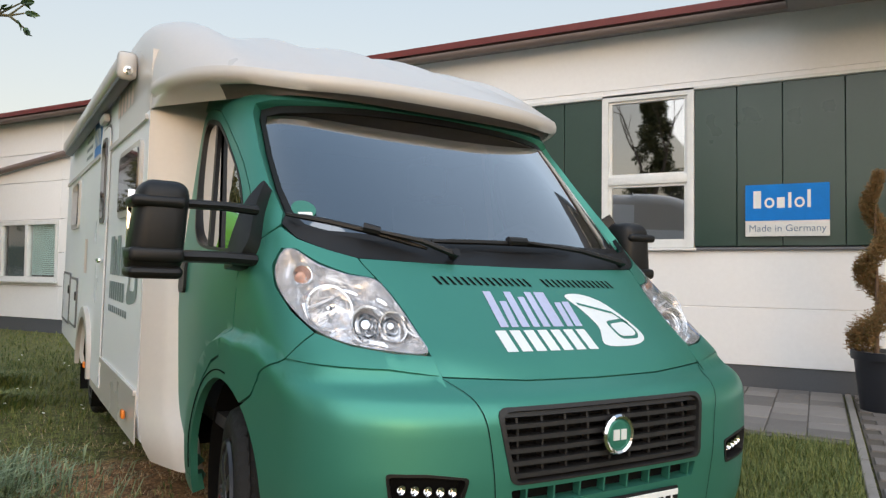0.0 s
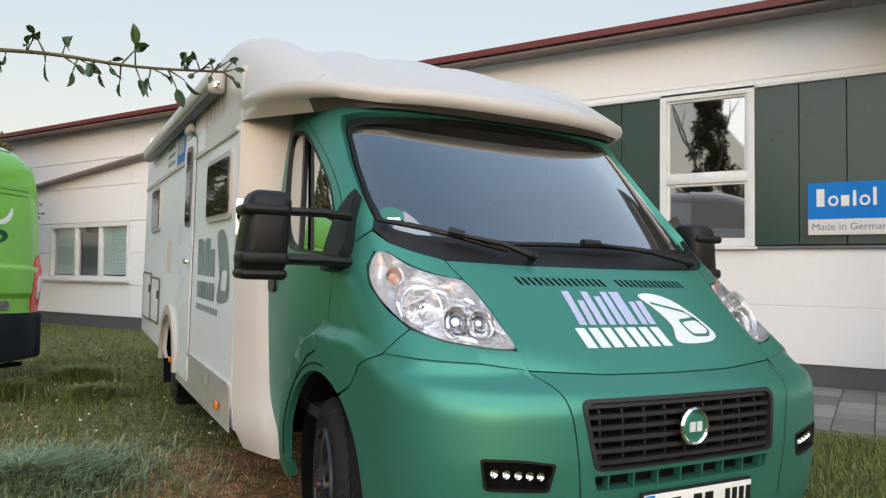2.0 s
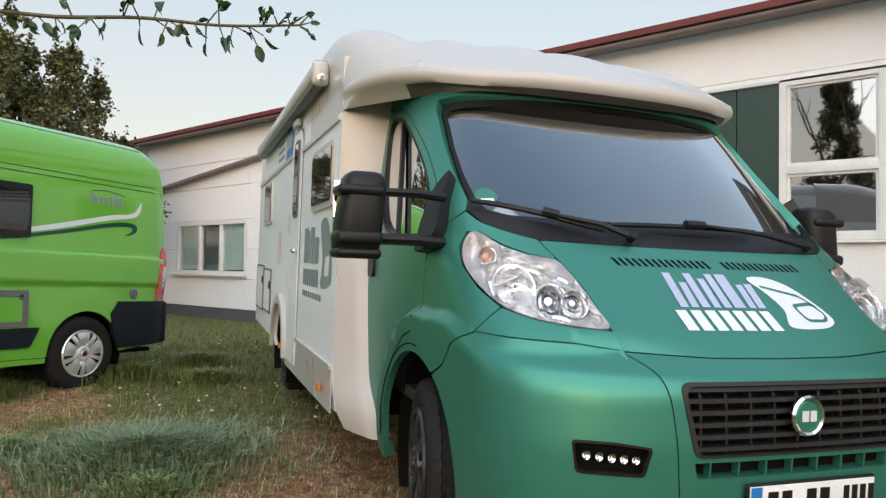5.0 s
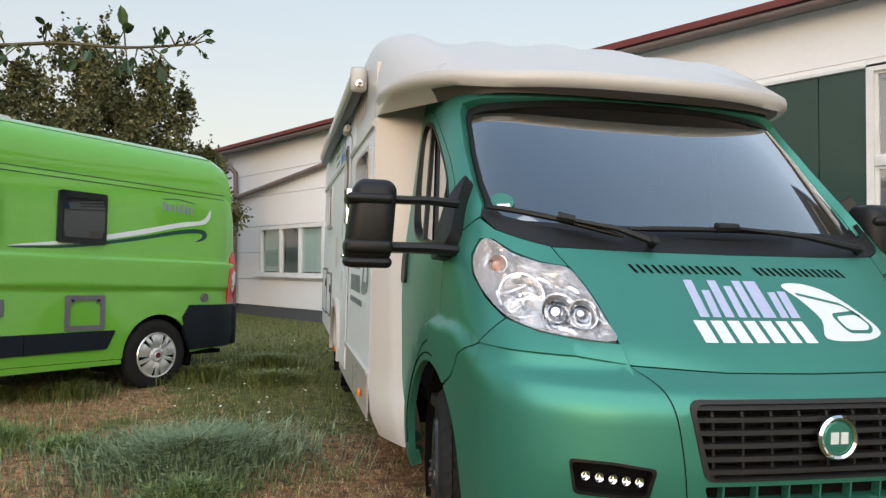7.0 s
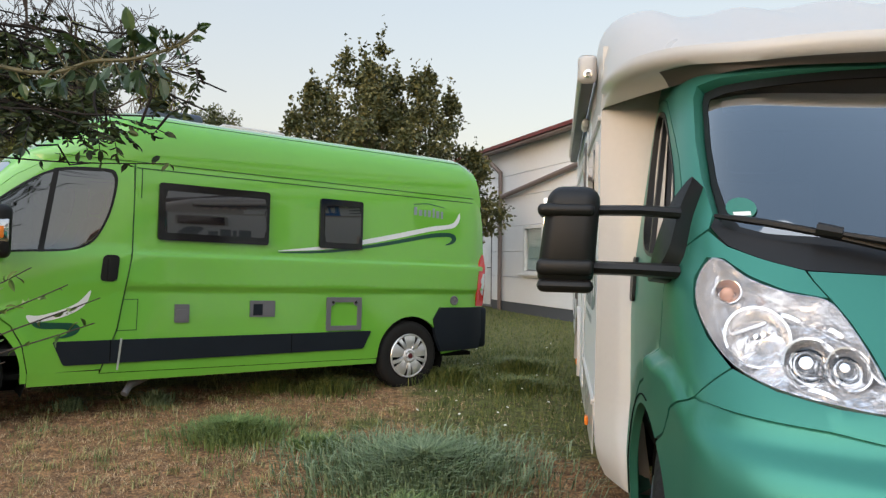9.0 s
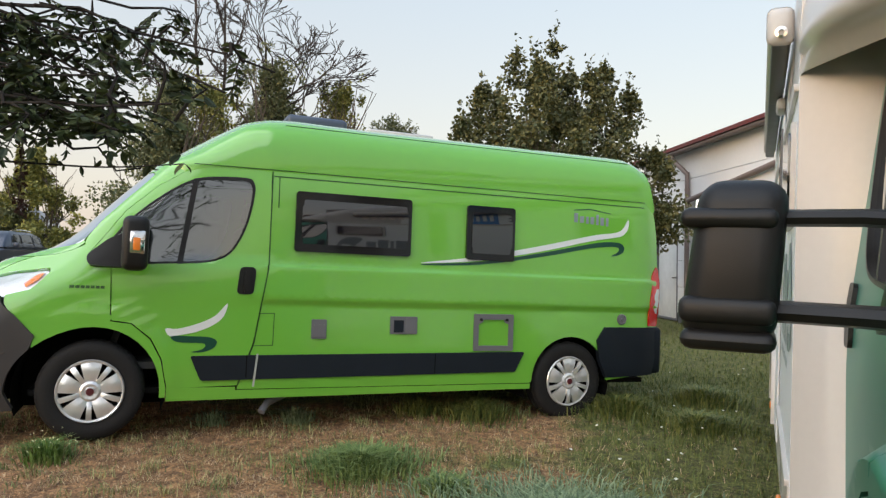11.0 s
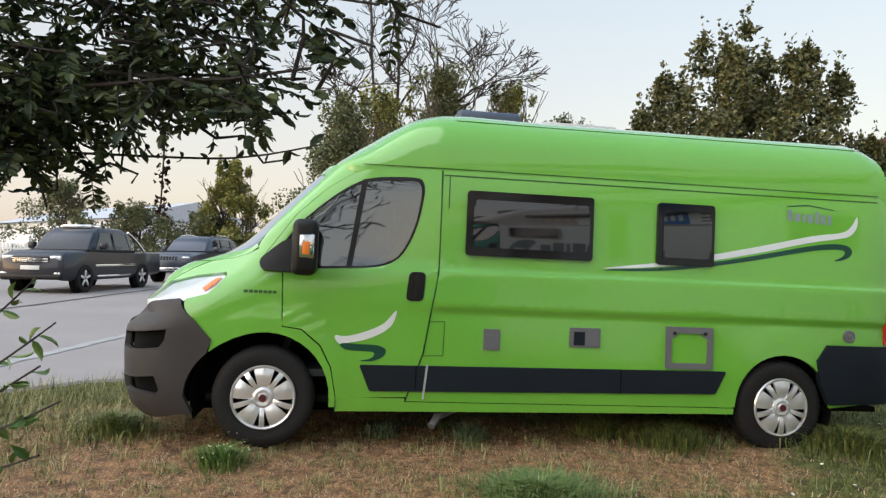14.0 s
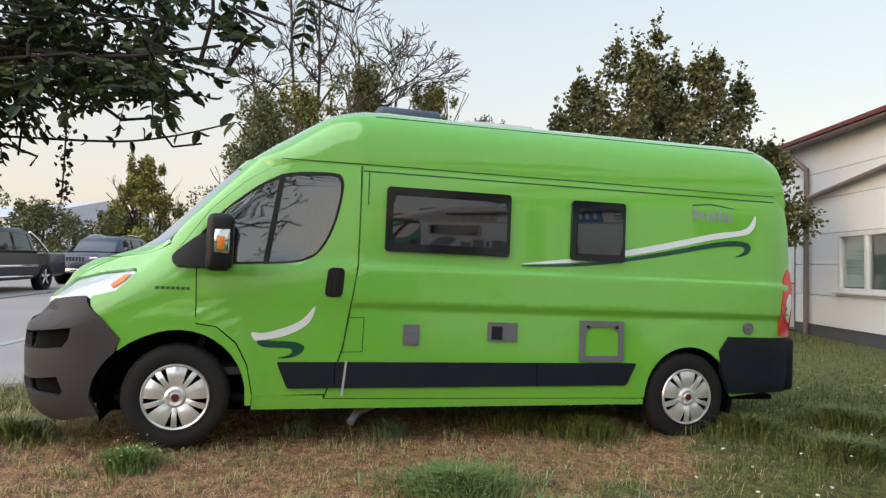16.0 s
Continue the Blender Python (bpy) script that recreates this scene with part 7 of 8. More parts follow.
    for k in range(80):
        p = Vector((rnd.uniform(-3.0, -2.45), rnd.uniform(-.55, .55), rnd.uniform(1.74, 2.12)))
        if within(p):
            out.append(([p + Vector((-.02, -.16, .03)), p], [.004, .002]))
            for j in range(2):
                frond(p, Vector((rnd.gauss(0, .7), rnd.gauss(.1, .6), rnd.gauss(-.2, .4))), rnd.uniform(.09, .15))
    # Crown kept above the camera's view, unseen; it feeds reflections and shade.
    for k in range(26):
        top = Vector(trunk[-1 - k % 9])
        a, q = rnd.uniform(0, 6.28), rnd.uniform(.4, 1.25)
        e = top + Vector((q * math.cos(a), q * math.sin(a), rnd.uniform(.1, 1.1)))
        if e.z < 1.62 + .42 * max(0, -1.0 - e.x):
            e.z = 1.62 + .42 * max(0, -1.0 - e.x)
        pts = limb(top, e, .12, .012)
        for j in range(13):
            p = pts[rnd.randint(2, len(pts) - 1)] + Vector((rnd.gauss(0, .1), rnd.gauss(0, .1), abs(rnd.gauss(0, .12))))
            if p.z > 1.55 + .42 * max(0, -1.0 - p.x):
                frond(p, Vector((rnd.gauss(0, .7), rnd.gauss(0, .7), rnd.gauss(.15, .4))), rnd.uniform(.11, .17))
    # Boughs out of view over the walk, added for the van glass reflections.
    for k in range(18):
        e = Vector((rnd.uniform(-3.2, -1.3), rnd.uniform(-.1, 1.6), rnd.uniform(2.4, 3.5)))
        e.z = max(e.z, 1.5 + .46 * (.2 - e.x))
        pts = limb(trunk[-1 - k % 3], e, .15, .014)
        for j in range(14):
            p = pts[rnd.randint(2, len(pts) - 1)] + Vector((rnd.gauss(0, .12), rnd.gauss(0, .12), abs(rnd.gauss(0, .12))))
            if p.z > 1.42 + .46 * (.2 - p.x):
                frond(p, Vector((rnd.gauss(0, .7), rnd.gauss(0, .7), rnd.gauss(.15, .4))), rnd.uniform(.11, .17))
    # a thin long twig with few leaves
    lone = [Vector(p) for p in curve([(-3.0, -.5, 1.70), (-3.0, .16, 1.67), (-2.72, .49, 1.63), (-2.36, .80, 1.60)], 4)]
    out.append((lone, list(np.linspace(.005, .0015, len(lone)))))
    for k in range(4, len(lone)):
        for j in range(2):
            base.append(lone[k])
            way.append(Vector((rnd.gauss(0, .5), rnd.gauss(.3, .5), rnd.gauss(0, .6))))
            size.append(rnd.uniform(.02, .045))
    part("trunk", limbs(out, 5), mat("dark_rowan_bark", (.016, .012, .010), .95, 0, .3, 6, 60, bump=.5), t, "dark brown trunk and limbs")
    leaf_mesh("crown", [tuple(b) for b in base], [tuple(w) for w in way], size, .46, ROWAN, t, "dark feathery leaves", seed=7, fine=True)
    # hanging dry cluster
    bm = tube(bmesh.new(), [(-2.86, .15, 1.80), (-2.88, .17, 1.72), (-2.89, .16, 1.60), (-2.9, .15, 1.49)], .0025, 5)
    part("hanging_stalk", bm, BARK, t)
    b2 = [(-2.89 + rnd.gauss(0, .009), .16 + rnd.gauss(0, .009), rnd.choice((1.68, 1.60, 1.51)) + rnd.gauss(0, .022)) for _ in range(70)]
    leaf_mesh("berry_cluster", b2, rng.normal(size=(70, 3)), [.018] * 70, .8, mat("dried_berry", (.05, .02, .015), .8), t, seed=2)
    # low shoots beside the camera
    base, way, size, out2 = [], [], [], []
    foot = Vector((-2.2, -.35, 0))
    for e, n in (((-1.79, .65, 1.19), 7), ((-1.77, .64, 1.13), 6), ((-1.86, .57, 1.22), 9), ((-2.04, .46, 1.26), 9), ((-2.1, .38, 1.33), 8), ((-2.12, .30, 1.18), 9), ((-2.0, .36, 1.08), 9), ((-2.15, .20, 1.24), 9), ((-2.05, .27, 1.0), 9), ((-1.95, .42, 1.02), 8)):
        e = Vector(e)
        q = foot.lerp(e, .55) + Vector((-.08, -.08, .28))
        pts = [Vector(p) for p in curve([tuple(foot), tuple(foot.lerp(q, .5) + Vector((-.02, -.03, .05))), tuple(q), tuple(e)], 5)]
        out2.append((pts, list(np.linspace(.006, .0015, len(pts)))))
        for j in range(n):
            p = pts[-1 - int(4 * rnd.random())].lerp(pts[-2], rnd.random())
            base.append(p)
            way.append(Vector((rnd.gauss(0, .6), rnd.gauss(.2, .6), rnd.gauss(0, .45))))
            size.append(rnd.uniform(.024, .046))
    sh = thing("saplings", "fresh green shoots growing at a trunk's foot", "sapling")
    for line in out2:
        part("stem", limbs([line], 5), TWIG, sh)
    leaf_mesh("foliage", [tuple(b) for b in base], [tuple(w) for w in way], size, .36, ROWAN_LIGHT, sh, seed=9, fine=True)


build_rowan()


def build_vine():
    rnd = random.Random(4)
    t = thing("vine", "thin vine branch with lobed leaves reaching out", "vine")
    line = curve([(-2.05, -.05, 1.97), (-1.75, .25, 1.78), (-1.45, .50, 1.66), (-1.22, .62, 1.605), (-1.0, .70, 1.575), (-.86, .765, 1.55), (-.72, .818, 1.535)], 6)
    out = [([Vector(p) for p in line], list(np.linspace(.006, .0018, len(line))))]
    base, way, size = [], [], []
    n = len(line)
    for i in range(4, n):
        p = Vector(line[i])
        along = (Vector(line[min(i + 1, n - 1)]) - Vector(line[i - 1])).normalized()
        for k in range(2 if i < n - 3 else 4):
            s = rnd.choice((-1, 1))
            d = along * .5 + Vector((rnd.gauss(0, .5), rnd.gauss(0, .5), s * rnd.uniform(.3, 1.0)))
            d.normalize()
            q = p + d * rnd.uniform(.008, .035)
            out.append(([p, q], [.0015, .001]))
            for a in ((0, 1.0), (.7, .75), (-.7, .75)) if rnd.random() < .5 else ((0, 1.0),):
                e = d.copy()
                e.rotate(Euler((a[0], a[0] * .6, 0)))
                base.append(tuple(q))
                way.append(tuple(e + Vector((0, 0, -.35))))
                size.append(rnd.uniform(.019, .036) * a[1] * (.55 if i > n - 4 else 1))
    part("stem", limbs(out, 5), mat("green_brown_stem", (.10, .085, .035), .8), t)
    leaf_mesh("foliage", base, way, size, .5, IVY, t, "lobed green leaves", seed=5, fine=True)


build_vine()


# ---- parked cars across the yard ----
DARK_PAINT = mat("anthracite_car_paint", (.008, .011, .02), .35, .1, .05, coat=.25)
GREY_PAINT = mat("grey_metallic_paint", (.05, .058, .08), .32, .4, .05, coat=.4)
CAR_GLASS = mat("dark_car_glass", (.02, .024, .028), .05, 0, .05, spec=.8)
CAR_LAMP = mat("car_lamp_glass", (.6, .62, .65), .1, .6)


def car_body(parent, stations, material, name="body"):
    """A hull from stations (x, half width, bottom, belt, top half width, top)."""
    bm, rows = bmesh.new(), []
    for x, w, zb, zm, wt, zt in stations:
        half = [(w * .92, zb), (w, zb + .12), (w * 1.0, (zb + zm) / 2), (w * .975, zm), (wt, zt - .03), (wt * .9, zt)]
        rows.append([bm.verts.new((x, y, z)) for y, z in half] + [bm.verts.new((x, -y, z)) for y, z in half[::-1]])
    for a, b in zip(rows, rows[1:]):
        for k in range(11):
            bm.faces.new((a[k], b[k], b[k + 1], a[k + 1]))
    bm.faces.new(rows[0][::-1])
    bm.faces.new(rows[-1])
    bmesh.ops.recalc_face_normals(bm, faces=bm.faces)
    return part(name, bm, material, parent, angle=50)


def quad(pts, off, name, m, parent, thick=.012):
    bm = bmesh.new()
    n = (Vector(pts[1]) - Vector(pts[0])).cross(Vector(pts[2]) - Vector(pts[0])).normalized()
    f = [bm.verts.new(Vector(p) + n * off) for p in pts]
    b = [bm.verts.new(Vector(p) + n * (off - thick)) for p in pts]
    bm.faces.new(f)
    for i in range(len(f)):
        j = (i + 1) % len(f)
        bm.faces.new((f[j], f[i], b[i], b[j]))
    return part(name, bm, m, parent, angle=20)


def car_wheels(veh, xs, half, r):
    for x in xs:
        for s in (1, -1):
            w = new("wheel")
            w.parent = veh
            w.matrix_local = pose(x, s * half, r) @ (Matrix.Identity(4) if s > 0 else pose(0, 0, 0, 0, 0, 180))
            part("tyre", lathe(bmesh.new(), [(r * .62, -.12), (r * .97, -.12), (r, -.09), (r, .09), (r * .96, .12), (r * .66, .125), (r * .62, .10)], 28), RUBBER, w)
            part("rim", lathe(bmesh.new(), [(r * .64, .10), (r * .60, .115), (r * .55, .07), (r * .2, .08), (0, .09)], 24), DARK, w)
            for k in range(5):
                ob = part("spoke", boxed((-.035, .085, .03), (.035, .115, r * .62), .008), SILVER, w)
                ob.matrix_local = pose(0, 0, 0, 0, 72 * k, 0)
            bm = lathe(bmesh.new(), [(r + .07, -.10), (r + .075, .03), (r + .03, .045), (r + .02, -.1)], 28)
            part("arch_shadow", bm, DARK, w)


def build_pickup():
    veh = thing("pickup_truck", "dark anthracite double-cab pickup parked on the asphalt", "pickup", pose(-19.02, -12.01, rise(-19, -12) + .015, 0, .7, 3))
    car_body(veh, [(.92, .78, .38, .86, .74, .92), (.86, .90, .34, .95, .84, 1.02), (.5, .95, .32, 1.05, .86, 1.12), (-.35, .96, .32, 1.10, .84, 1.16), (-3.0, .96, .34, 1.08, .90, 1.12), (-4.30, .95, .42, 1.08, .90, 1.12), (-4.36, .90, .5, 1.05, .86, 1.10)], DARK_PAINT, "body")
    car_body(veh, [(-.30, .88, 1.05, 1.12, .80, 1.14), (-.75, .88, 1.05, 1.25, .74, 1.62), (-1.1, .88, 1.05, 1.25, .70, 1.80), (-2.3, .88, 1.05, 1.25, .70, 1.80), (-2.62, .88, 1.05, 1.25, .74, 1.66), (-2.78, .88, 1.05, 1.12, .80, 1.15)], DARK_PAINT, "cab")
    for s in (1, -1):
        f = lambda pts: [(x, s * y, z) for x, y, z in (pts if s < 0 else pts[::-1])]
        quad(f([(-.62, .885, 1.18), (-1.55, .89, 1.16), (-1.55, .76, 1.68), (-1.02, .765, 1.68)]), .012, "side_window", CAR_GLASS, veh)
        quad(f([(-1.64, .89, 1.16), (-2.5, .89, 1.18), (-2.38, .77, 1.64), (-1.64, .76, 1.68)]), .012, "side_window", CAR_GLASS, veh)
        part("side_step", boxed((-2.35, s * .97 - .05, .40), (-.55, s * .97 + .03, .46), .02), CHROME, veh)
        part("door_trim", boxed((-2.7, s * .958 - .012, .70), (-.50, s * .958 + .012, .76), .006), CHROME, veh)
        part("sport_bar", tube(bmesh.new(), [(-2.72, s * .66, 1.72), (-3.1, s * .72, 1.5), (-3.55, s * .78, 1.14)], .035, 8), CHROME, veh)
        part("wing_mirror", boxed((-.78, s * 1.07 - .1, 1.18), (-.62, s * 1.07 + .1, 1.38), .04, 2), DARK_PAINT, veh)
        part("headlight", boxed((.74, s * .66 - .16, .86), (.915, s * .66 + .17, 1.0), .04, 2), CAR_LAMP, veh)
        part("fog_lamp", boxed((.83, s * .74 - .1, .50), (.925, s * .74 + .08, .56), .02), CHROME, veh)
    quad([(-.36, -.76, 1.17), (-.36, .76, 1.17), (-1.02, .62, 1.74), (-1.02, -.62, 1.74)], .02, "windscreen", CAR_GLASS, veh)
    part("grille", boxed((.86, -.52, .80), (.935, .52, .97), .02), BLACK_PLASTIC, veh)
    for z in (.84, .88, .92):
        part("grille_bar", boxed((.93, -.5, z - .008), (.945, .5, z + .008), .004), CHROME, veh)
    part("badge", lathe(bmesh.new(), [(.065, 0), (.06, .015), (0, .018)], 20, pose(.935, 0, .885, 0, 0, -90)), CHROME, veh)
    part("front_guard", boxed((.80, -.85, .36), (.95, .85, .50), .05, 3), BLACK_PLASTIC, veh)
    part("number_plate", boxed((.935, -.26, .62), (.955, .26, .73), .004), PLATE_WHITE, veh)
    part("roof_rail", boxed((-1.35, -.6, 1.80), (-1.25, .6, 1.87), .02), CHROME, veh)
    part("roof_lamps", boxed((-1.2, -.45, 1.80), (-1.08, .45, 1.90), .03), CAR_LAMP, veh)
    part("load_bed", boxed((-4.25, -.78, 1.05), (-2.85, .78, 1.125), .01), DARK, veh)
    car_wheels(veh, (0, -3.1), .86, .38)


def build_suv():
    veh = thing("sport_utility", "grey metallic sport utility car parked behind the pickup", "car", pose(-26.0, -12.0, rise(-26.0, -12.0) + .03, 0, .7, 1))
    car_body(veh, [(.90, .75, .40, .84, .70, .90), (.82, .90, .34, .95, .82, 1.02), (.3, .95, .32, 1.04, .84, 1.10), (-.55, .96, .32, 1.08, .84, 1.14), (-3.2, .96, .34, 1.08, .88, 1.12), (-3.75, .92, .42, 1.08, .84, 1.12), (-3.82, .86, .5, 1.0, .8, 1.05)], GREY_PAINT, "body")
    car_body(veh, [(-.45, .88, 1.05, 1.10, .80, 1.12), (-.95, .88, 1.05, 1.25, .72, 1.60), (-1.3, .88, 1.05, 1.25, .68, 1.74), (-2.9, .88, 1.05, 1.25, .68, 1.72), (-3.45, .88, 1.05, 1.25, .74, 1.55), (-3.75, .88, 1.05, 1.12, .80, 1.15)], GREY_PAINT, "cab")
    for s in (1, -1):
        f = lambda pts: [(x, s * y, z) for x, y, z in (pts if s < 0 else pts[::-1])]
        for x0, x1, x2, x3 in ((-.85, -1.75, -1.75, -1.25), (-1.83, -2.7, -2.65, -1.83), (-2.78, -3.45, -3.2, -2.74)):
            quad(f([(x0, .885, 1.16), (x1, .89, 1.16), (x2, .76, 1.62), (x3, .76, 1.62)]), .012, "side_window", CAR_GLASS, veh)
        part("wing_mirror", boxed((-.95, s * 1.05 - .09, 1.16), (-.80, s * 1.05 + .09, 1.33), .04, 2), GREY_PAINT, veh)
        part("headlight", boxed((.70, s * .68 - .15, .86), (.89, s * .68 + .15, .97), .04, 2), CAR_LAMP, veh)
        part("fog_lamp", boxed((.80, s * .7 - .1, .52), (.90, s * .7 + .1, .58), .02), CAR_LAMP, veh)
        part("roof_rail", tube(bmesh.new(), [(-1.4, s * .62, 1.76), (-2.0, s * .64, 1.80), (-2.9, s * .63, 1.76)], .02, 6), CHROME, veh)
    quad([(-.52, -.76, 1.15), (-.52, .76, 1.15), (-1.22, .6, 1.68), (-1.22, -.6, 1.68)], .02, "windscreen", CAR_GLASS, veh)
    for k in range(7):
        part("grille_slot", boxed((.85, -.36 + k * .11, .82), (.91, -.30 + k * .11, .96), .01), BLACK_PLASTIC, veh)
    part("lower_intake", boxed((.84, -.5, .44), (.915, .5, .56), .02), CHROME, veh)
    car_wheels(veh, (0, -2.9), .84, .38)


build_pickup()
build_suv()


# ---- distance ----
def build_distance():
    b = thing("far_hall", "long pale industrial hall with grey roof in the distance", "building", pose(-60, -35.5, .9, 0, 0, 60))
    part("wall", boxed((-11, -6, -1), (11, 6, 3.4), .02), WALL_WHITE, b)
    bm = bmesh.new()
    vs = [bm.verts.new(p) for p in ((-11.4, -6.4, 3.4), (11.4, -6.4, 3.4), (11.4, 0, 5.0), (-11.4, 0, 5.0), (11.4, 6.4, 3.4), (-11.4, 6.4, 3.4))]
    bm.faces.new((vs[0], vs[1], vs[2], vs[3]))
    bm.faces.new((vs[3], vs[2], vs[4], vs[5]))
    bm.faces.new((vs[0], vs[3], vs[5]))
    bm.faces.new((vs[1], vs[4], vs[2]))
    part("roof", bm, mat("pale_grey_sheet_roof", (.50, .52, .56), .6), b, smooth=False)
    for x in (-8, -4, 0, 4, 8):
        w = part("window", boxed((x - 1, 5.98, 1.2), (x + 1, 6.04, 2.4), .01), CAR_GLASS, b)
        part("pane", boxed((x - .9, 6.03, 1.3), (x + .9, 6.05, 2.3)), CAR_GLASS, w)
    f = thing("fence", "low white slatted fence beyond the cars", "fence", pose(-32.2, -22.4, rise(-32.2, -22.4), 0, 0, -80))
    for k in range(26):
        part("slat", boxed((k * .16, -.012, .1), (k * .16 + .09, .012, 1.25), .006), FRAME_WHITE, f)
    for z in (.35, 1.0):
        part("rail", boxed((0, .012, z - .04), (4.2, .05, z + .04)), FRAME_WHITE, f)
    rnd = random.Random(9)
    verts, faces = [], []
    n = 140
    for i in range(n):
        a = radians(-180 - 140 + 360 * i / (n - 1))
        r = 320
        h = 9 + 10 * noise.noise((math.cos(a) * 2, math.sin(a) * 2, 3)) + 2.2 * noise.noise((i * .9, 0, 0)) + rnd.uniform(0, 1.5)
        if radians(-215) < a < radians(-185) or True:
            h = max(4, h)
        verts += [(r * math.cos(a), r * math.sin(a), -8), (r * math.cos(a), r * math.sin(a), h), ((r + 60) * math.cos(a), (r + 60) * math.sin(a), h * 1.25)]
    faces = [(3 * i + j, 3 * i + 3 + j, 3 * i + 4 + j, 3 * i + 1 + j) for i in range(n - 1) for j in range(2)]
    tagged(raw("backdrop", verts, faces, mat("far_wooded_ridge", (.05, .065, .055), .95, 0, .3, .05, .4)), "low wooded ridge on the horizon", "hill", kind="structure")


build_distance()


# ---- grass ----
def blocked(x, y):
    if y > 8.75 or (y > 6.36 and x < .5 and x > -5.6) or x > .4 and y > 4.6:
        return True
    return (x + 7.08) * -.66 + (y + 3.6) * -.751 > -.02 + .2 * noise.noise((x, y, 0))


def blades(name, n, region, height, width, keep, material, seed, lean=.5, label=""):
    rng = np.random.default_rng(seed)
    x = rng.uniform(region[0], region[1], n)
    y = rng.uniform(region[2], region[3], n)
    rim = np.minimum.reduce([x - region[0], region[1] - x, y - region[2], region[3] - y]) / .9 + .35 * np.sin(x * 3.1) * np.cos(y * 2.7)
    ok = np.array([not blocked(a, b) and rng.random() < keep(a, b) * min(1, max(0, c)) for a, b, c in zip(x, y, rim)])
    x, y = x[ok], y[ok]
    n = len(x)
    z = np.array([rise(a, b) for a, b in zip(x, y)]) - .012
    g = np.array([lush(a, b) for a, b in zip(x, y)])
    h = height[0] + (height[1] - height[0]) * rng.random(n) * (.45 + .55 * g)
    a = rng.uniform(0, 2 * np.pi, n)
    l = h * np.abs(rng.normal(lean, .3, n))
    dx, dy = np.cos(a), np.sin(a)
    w = width * rng.uniform(.6, 1.3, n)
    b0 = np.stack([x - dy * w, y + dx * w, z], 1)
    b1 = np.stack([x + dy * w, y - dx * w, z], 1)
    m0 = np.stack([x + dx * l * .4 - dy * w * .7, y + dy * l * .4 + dx * w * .7, z + h * .62], 1)
    m1 = np.stack([x + dx * l * .4 + dy * w * .7, y + dy * l * .4 - dx * w * .7, z + h * .62], 1)
    t = np.stack([x + dx * l, y + dy * l, z + h * np.clip(1 - .25 * np.abs(l / h), .5, 1)], 1)
    v = np.stack([b0, b1, m1, m0, t], 1).reshape(-1, 3)
    i = np.arange(n)[:, None] * 5
    quads, tris = (i + [0, 1, 2, 3]).tolist(), (i + [3, 2, 4]).tolist()
    ob = raw(name, v.tolist(), quads + tris, material, None, smooth=False)
    return tagged(ob, label, "grass", kind="stuff")


GRASS = leaf_mat("lawn_blade", (.055, .09, .018), (.205, .215, .055), .6)
VERGE = leaf_mat("rough_verge_blade", (.12, .14, .04), (.44, .39, .17), .7)
STRAW = leaf_mat("dry_straw_blade", (.21, .115, .058), (.68, .50, .30), .8)
BLUE_GRASS = leaf_mat("blue_green_blade", (.085, .13, .06), (.26, .32, .175), .5)
TUFT_GREEN = leaf_mat("coarse_green_blade", (.08, .135, .035), (.24, .30, .10), .55)

blades("lawn", 240000, (-9.8, 1.6, -3.6, 9.4), (.02, .085), .0026, lambda x, y: (.10 + .9 * lush(x, y)) * max(.06, min(1, .5 + 1.6 * noise.noise((x * 5, y * 5, 1)))), GRASS, 1, .6, "short patchy green lawn blades")
blades("lawn_far", 36000, (-20, -7.2, -2, 9.4), (.03, .09), .005, lambda x, y: .8, GRASS, 2, .5, "green lawn blades further off")
blades("straw", 170000, (-7.5, -1.2, -3.4, 4.5), (.014, .055), .0018, lambda x, y: (1 - .8 * lush(x, y)) * max(.04, min(1, .35 + 2.2 * noise.noise((x * 4.5, y * 4.5, 4)) + 1.2 * noise.noise((x * 13, y * 13, 8)))), STRAW, 3, 1.3, "dry straw and cut grass lying flat")
blades("verge_grass", 9000, (-8.6, -4.6, -4.2, -1.2), (.05, .22), .003, lambda x, y: .9 if y < -1.7 - .15 * (x + 7) else .25, VERGE, 4, .7, "tall rough grass on the verge")

blades("lawn_edge", 60000, (-1.6, 1.0, 2.2, 6.9), (.03, .10), .0024, lambda x, y: .9 if x < .39 and y < 6.36 else .0, GRASS, 14, .6, "green lawn blades beside the paving")
blades("sprouts", 60000, (-7.4, -1.6, -3.0, 3.6), (.03, .10), .0022, lambda x, y: (1 - lush(x, y)) * max(0, min(1, 3.2 * noise.noise((x * 3.4, y * 3.4, 17)) + 1.2 * noise.noise((x * 11, y * 11, 3)) - .75)), TUFT_GREEN, 12, .7, "scattered green sprouts in dry ground")
blades("dry_clumps", 70000, (-7.2, -1.6, -3.2, 3.2), (.04, .14), .0024, lambda x, y: max(0, min(1, 2.4 * noise.noise((x * 6, y * 6, 7)) - .15)), VERGE, 6, .8, "loose clumps of half-dry grass")


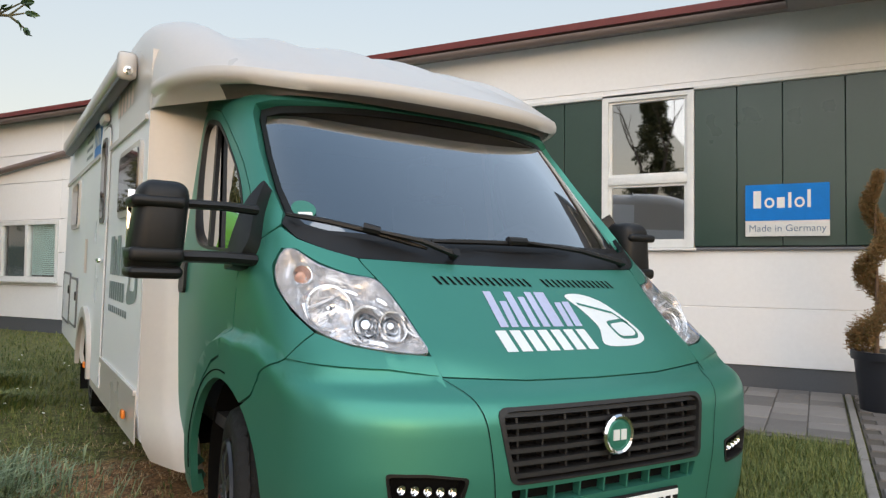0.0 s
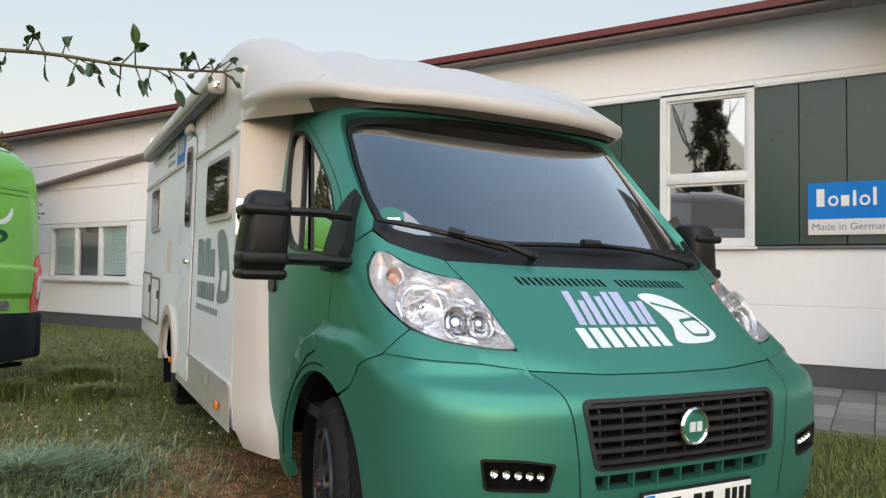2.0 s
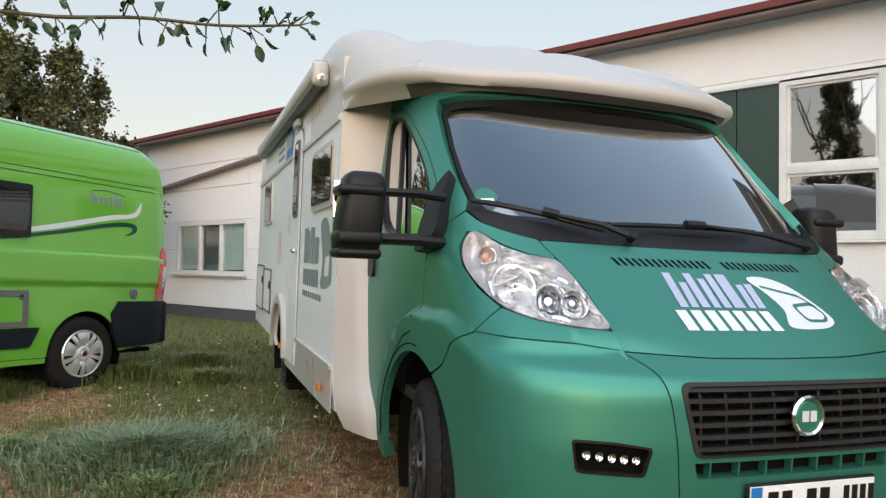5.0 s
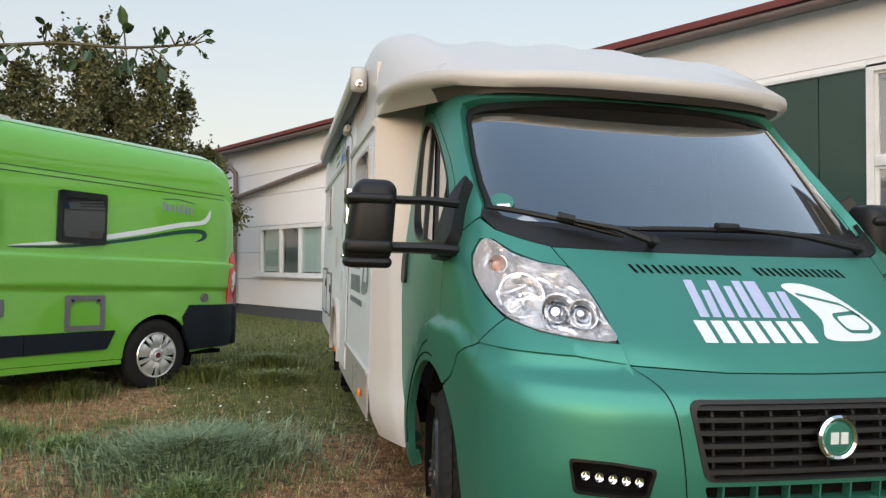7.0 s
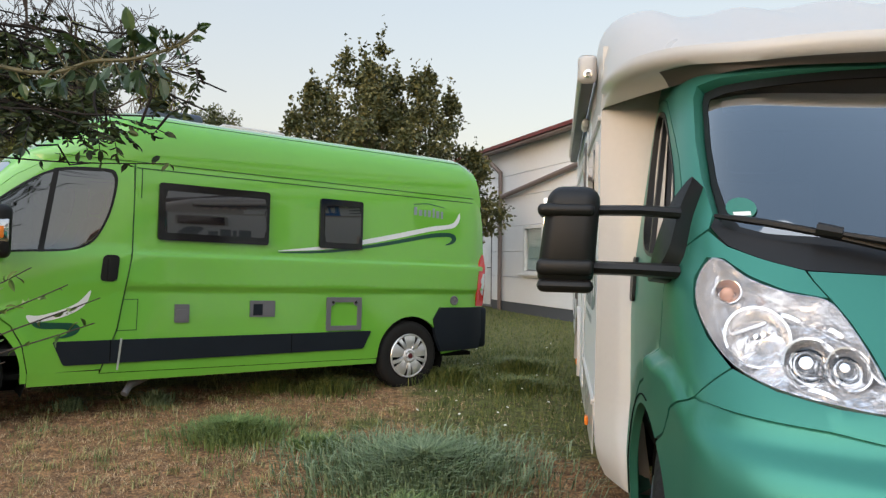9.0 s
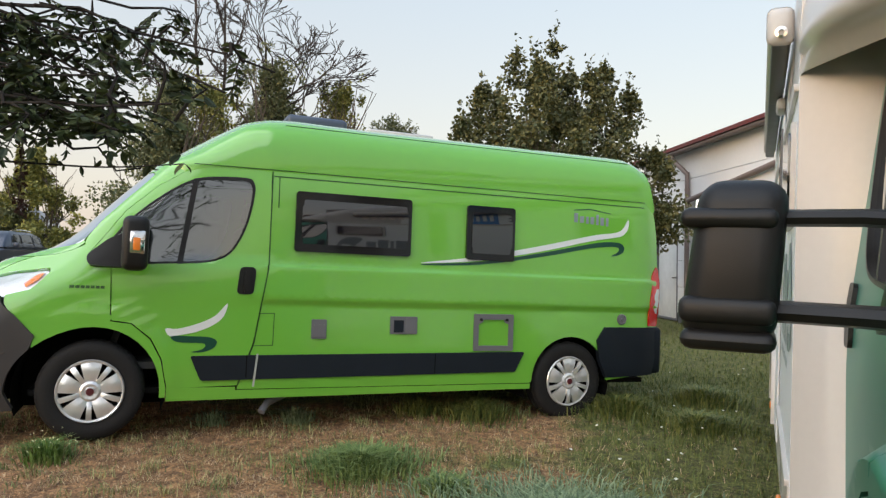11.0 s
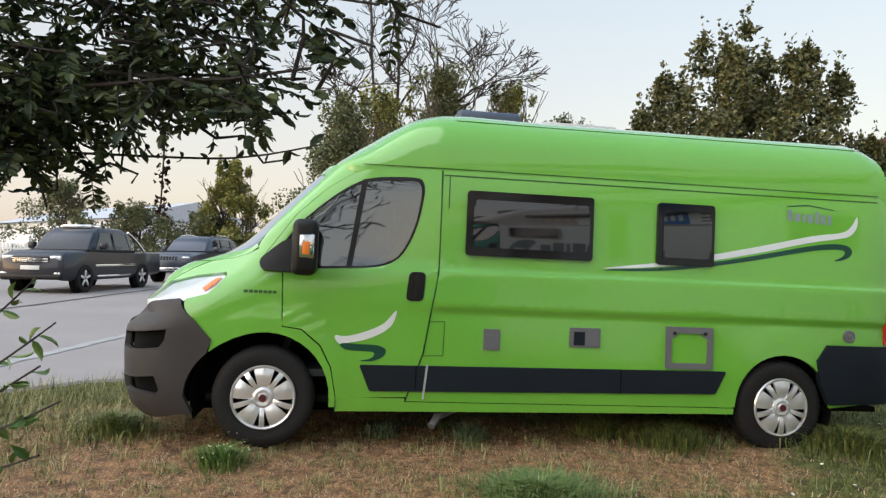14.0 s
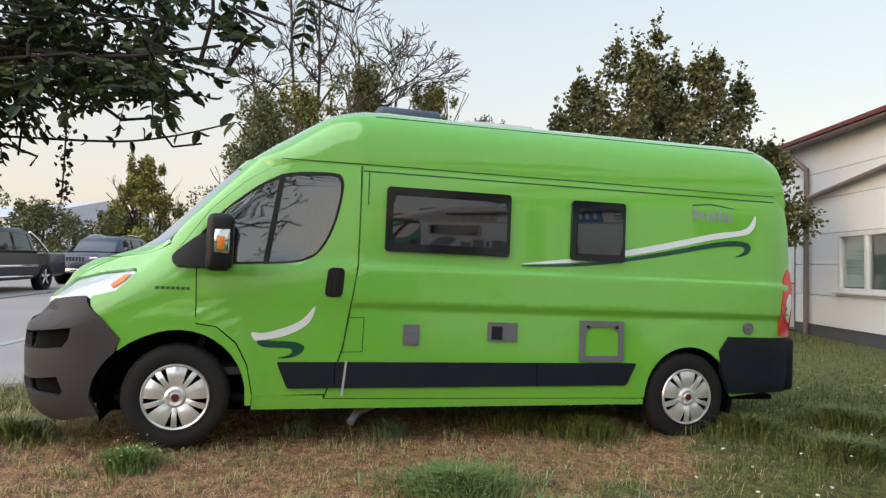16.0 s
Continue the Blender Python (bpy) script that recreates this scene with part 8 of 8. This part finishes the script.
def tuft(x, y, r, h, n, material, seed, label, flowers=False):
    rng = np.random.default_rng(seed)
    q = np.abs(rng.normal(0, .5, n)).clip(0, 1.3) * r
    a = rng.uniform(0, 2 * np.pi, n)
    px, py = q * np.cos(a), q * np.sin(a)
    hh = h * rng.uniform(.45, 1.1, n) * (1 - .35 * (q / r).clip(0, 1))
    ll = hh * np.abs(rng.normal(.75, .35, n))
    b = a + rng.normal(0, .9, n)
    dx, dy, w = np.cos(b), np.sin(b), .0038 * rng.uniform(.6, 1.4, n)
    v = np.stack([np.stack([px - dy * w, py + dx * w, 0 * px], 1), np.stack([px + dy * w, py - dx * w, 0 * px], 1), np.stack([px + dx * ll * .35 + dy * w, py + dy * ll * .35 - dx * w, hh * .7], 1), np.stack([px + dx * ll * .35 - dy * w, py + dy * ll * .35 + dx * w, hh * .7], 1), np.stack([px + dx * ll, py + dy * ll, hh * .82], 1)], 1).reshape(-1, 3)
    i = np.arange(n)[:, None] * 5
    t = thing("grass_tuft", label, "grass tuft", pose(x, y, rise(x, y) - .012), group="tufts of grass on the lawn")
    ob = raw("foliage", v.tolist(), (i + [0, 1, 2, 3]).tolist() + (i + [3, 2, 4]).tolist(), material, t, smooth=False)
    ob["kind"] = "stuff"
    if flowers:
        p = np.stack([rng.normal(0, r * .5, 40), rng.normal(0, r * .5, 40), rng.uniform(h * .6, h * 1.05, 40)], 1)
        leaf_mesh("blossom", p, rng.normal(size=(40, 3)), [.012] * 40, .9, mat("small_pale_blossom", (.7, .68, .4), .6), t, seed=3)


BT = "blue-green tuft of coarse grass"
tuft(-5.2, 1.25, .45, .17, 2600, TUFT_GREEN, 61, "green tuft of coarse grass")
tuft(-3.95, 2.25, .85, .20, 7500, BLUE_GRASS, 62, BT)
tuft(-4.75, 1.75, .30, .11, 700, TUFT_GREEN, 63, "low green tuft of coarse grass")
tuft(-3.3, 1.95, .35, .12, 900, TUFT_GREEN, 64, "low green tuft of coarse grass")
tuft(-6.75, 2.25, .42, .20, 1300, GRASS, 65, "dark green tuft growing under a van")
tuft(-6.95, 1.75, .3, .18, 700, GRASS, 66, "dark green tuft growing under a van")
tuft(-6.5, .70, .16, .17, 320, BLUE_GRASS, 67, "small tuft growing beside a van")
tuft(-6.45, .05, .16, .14, 260, BLUE_GRASS, 68, "small tuft growing beside a van")
tuft(-5.42, -.80, .19, .17, 500, ROWAN_LIGHT, 69, "low weed with tiny pale blossoms", True)
tuft(-6.9, 3.6, .5, .22, 1300, GRASS, 70, "rough green tuft behind a wheel")
tuft(-6.3, 4.1, .6, .16, 1300, GRASS, 71, "rough green tuft behind a wheel")
tuft(-7.3, 4.6, .6, .22, 1300, GRASS, 72, "rough green tuft behind a wheel")
tuft(-6.0, -1.9, .4, .2, 800, GRASS, 73, "rough green tuft before a wheel")


def build_daisies():
    """Small white flower heads scattered over the lawn."""
    rnd = random.Random(91)
    bm = bmesh.new()
    n = 0
    while n < 90:
        x, y = rnd.uniform(-9.5, -3.2), rnd.uniform(2.6, 8.4)
        if blocked(x, y) or lush(x, y) < .4:
            continue
        n += 1
        lathe(bm, [(.011, 0), (.012, .003), (.005, .006), (0, .007)], 7, pose(x, y, rise(x, y) + rnd.uniform(.03, .06), 90 + rnd.uniform(-20, 20), rnd.uniform(-20, 20), 0))
    ob = part("daisies", bm, mat("daisy_white", (.75, .74, .68), .6), None)
    tagged(ob, "tiny white daisies scattered over the lawn", "flowers", kind="stuff")


build_daisies()
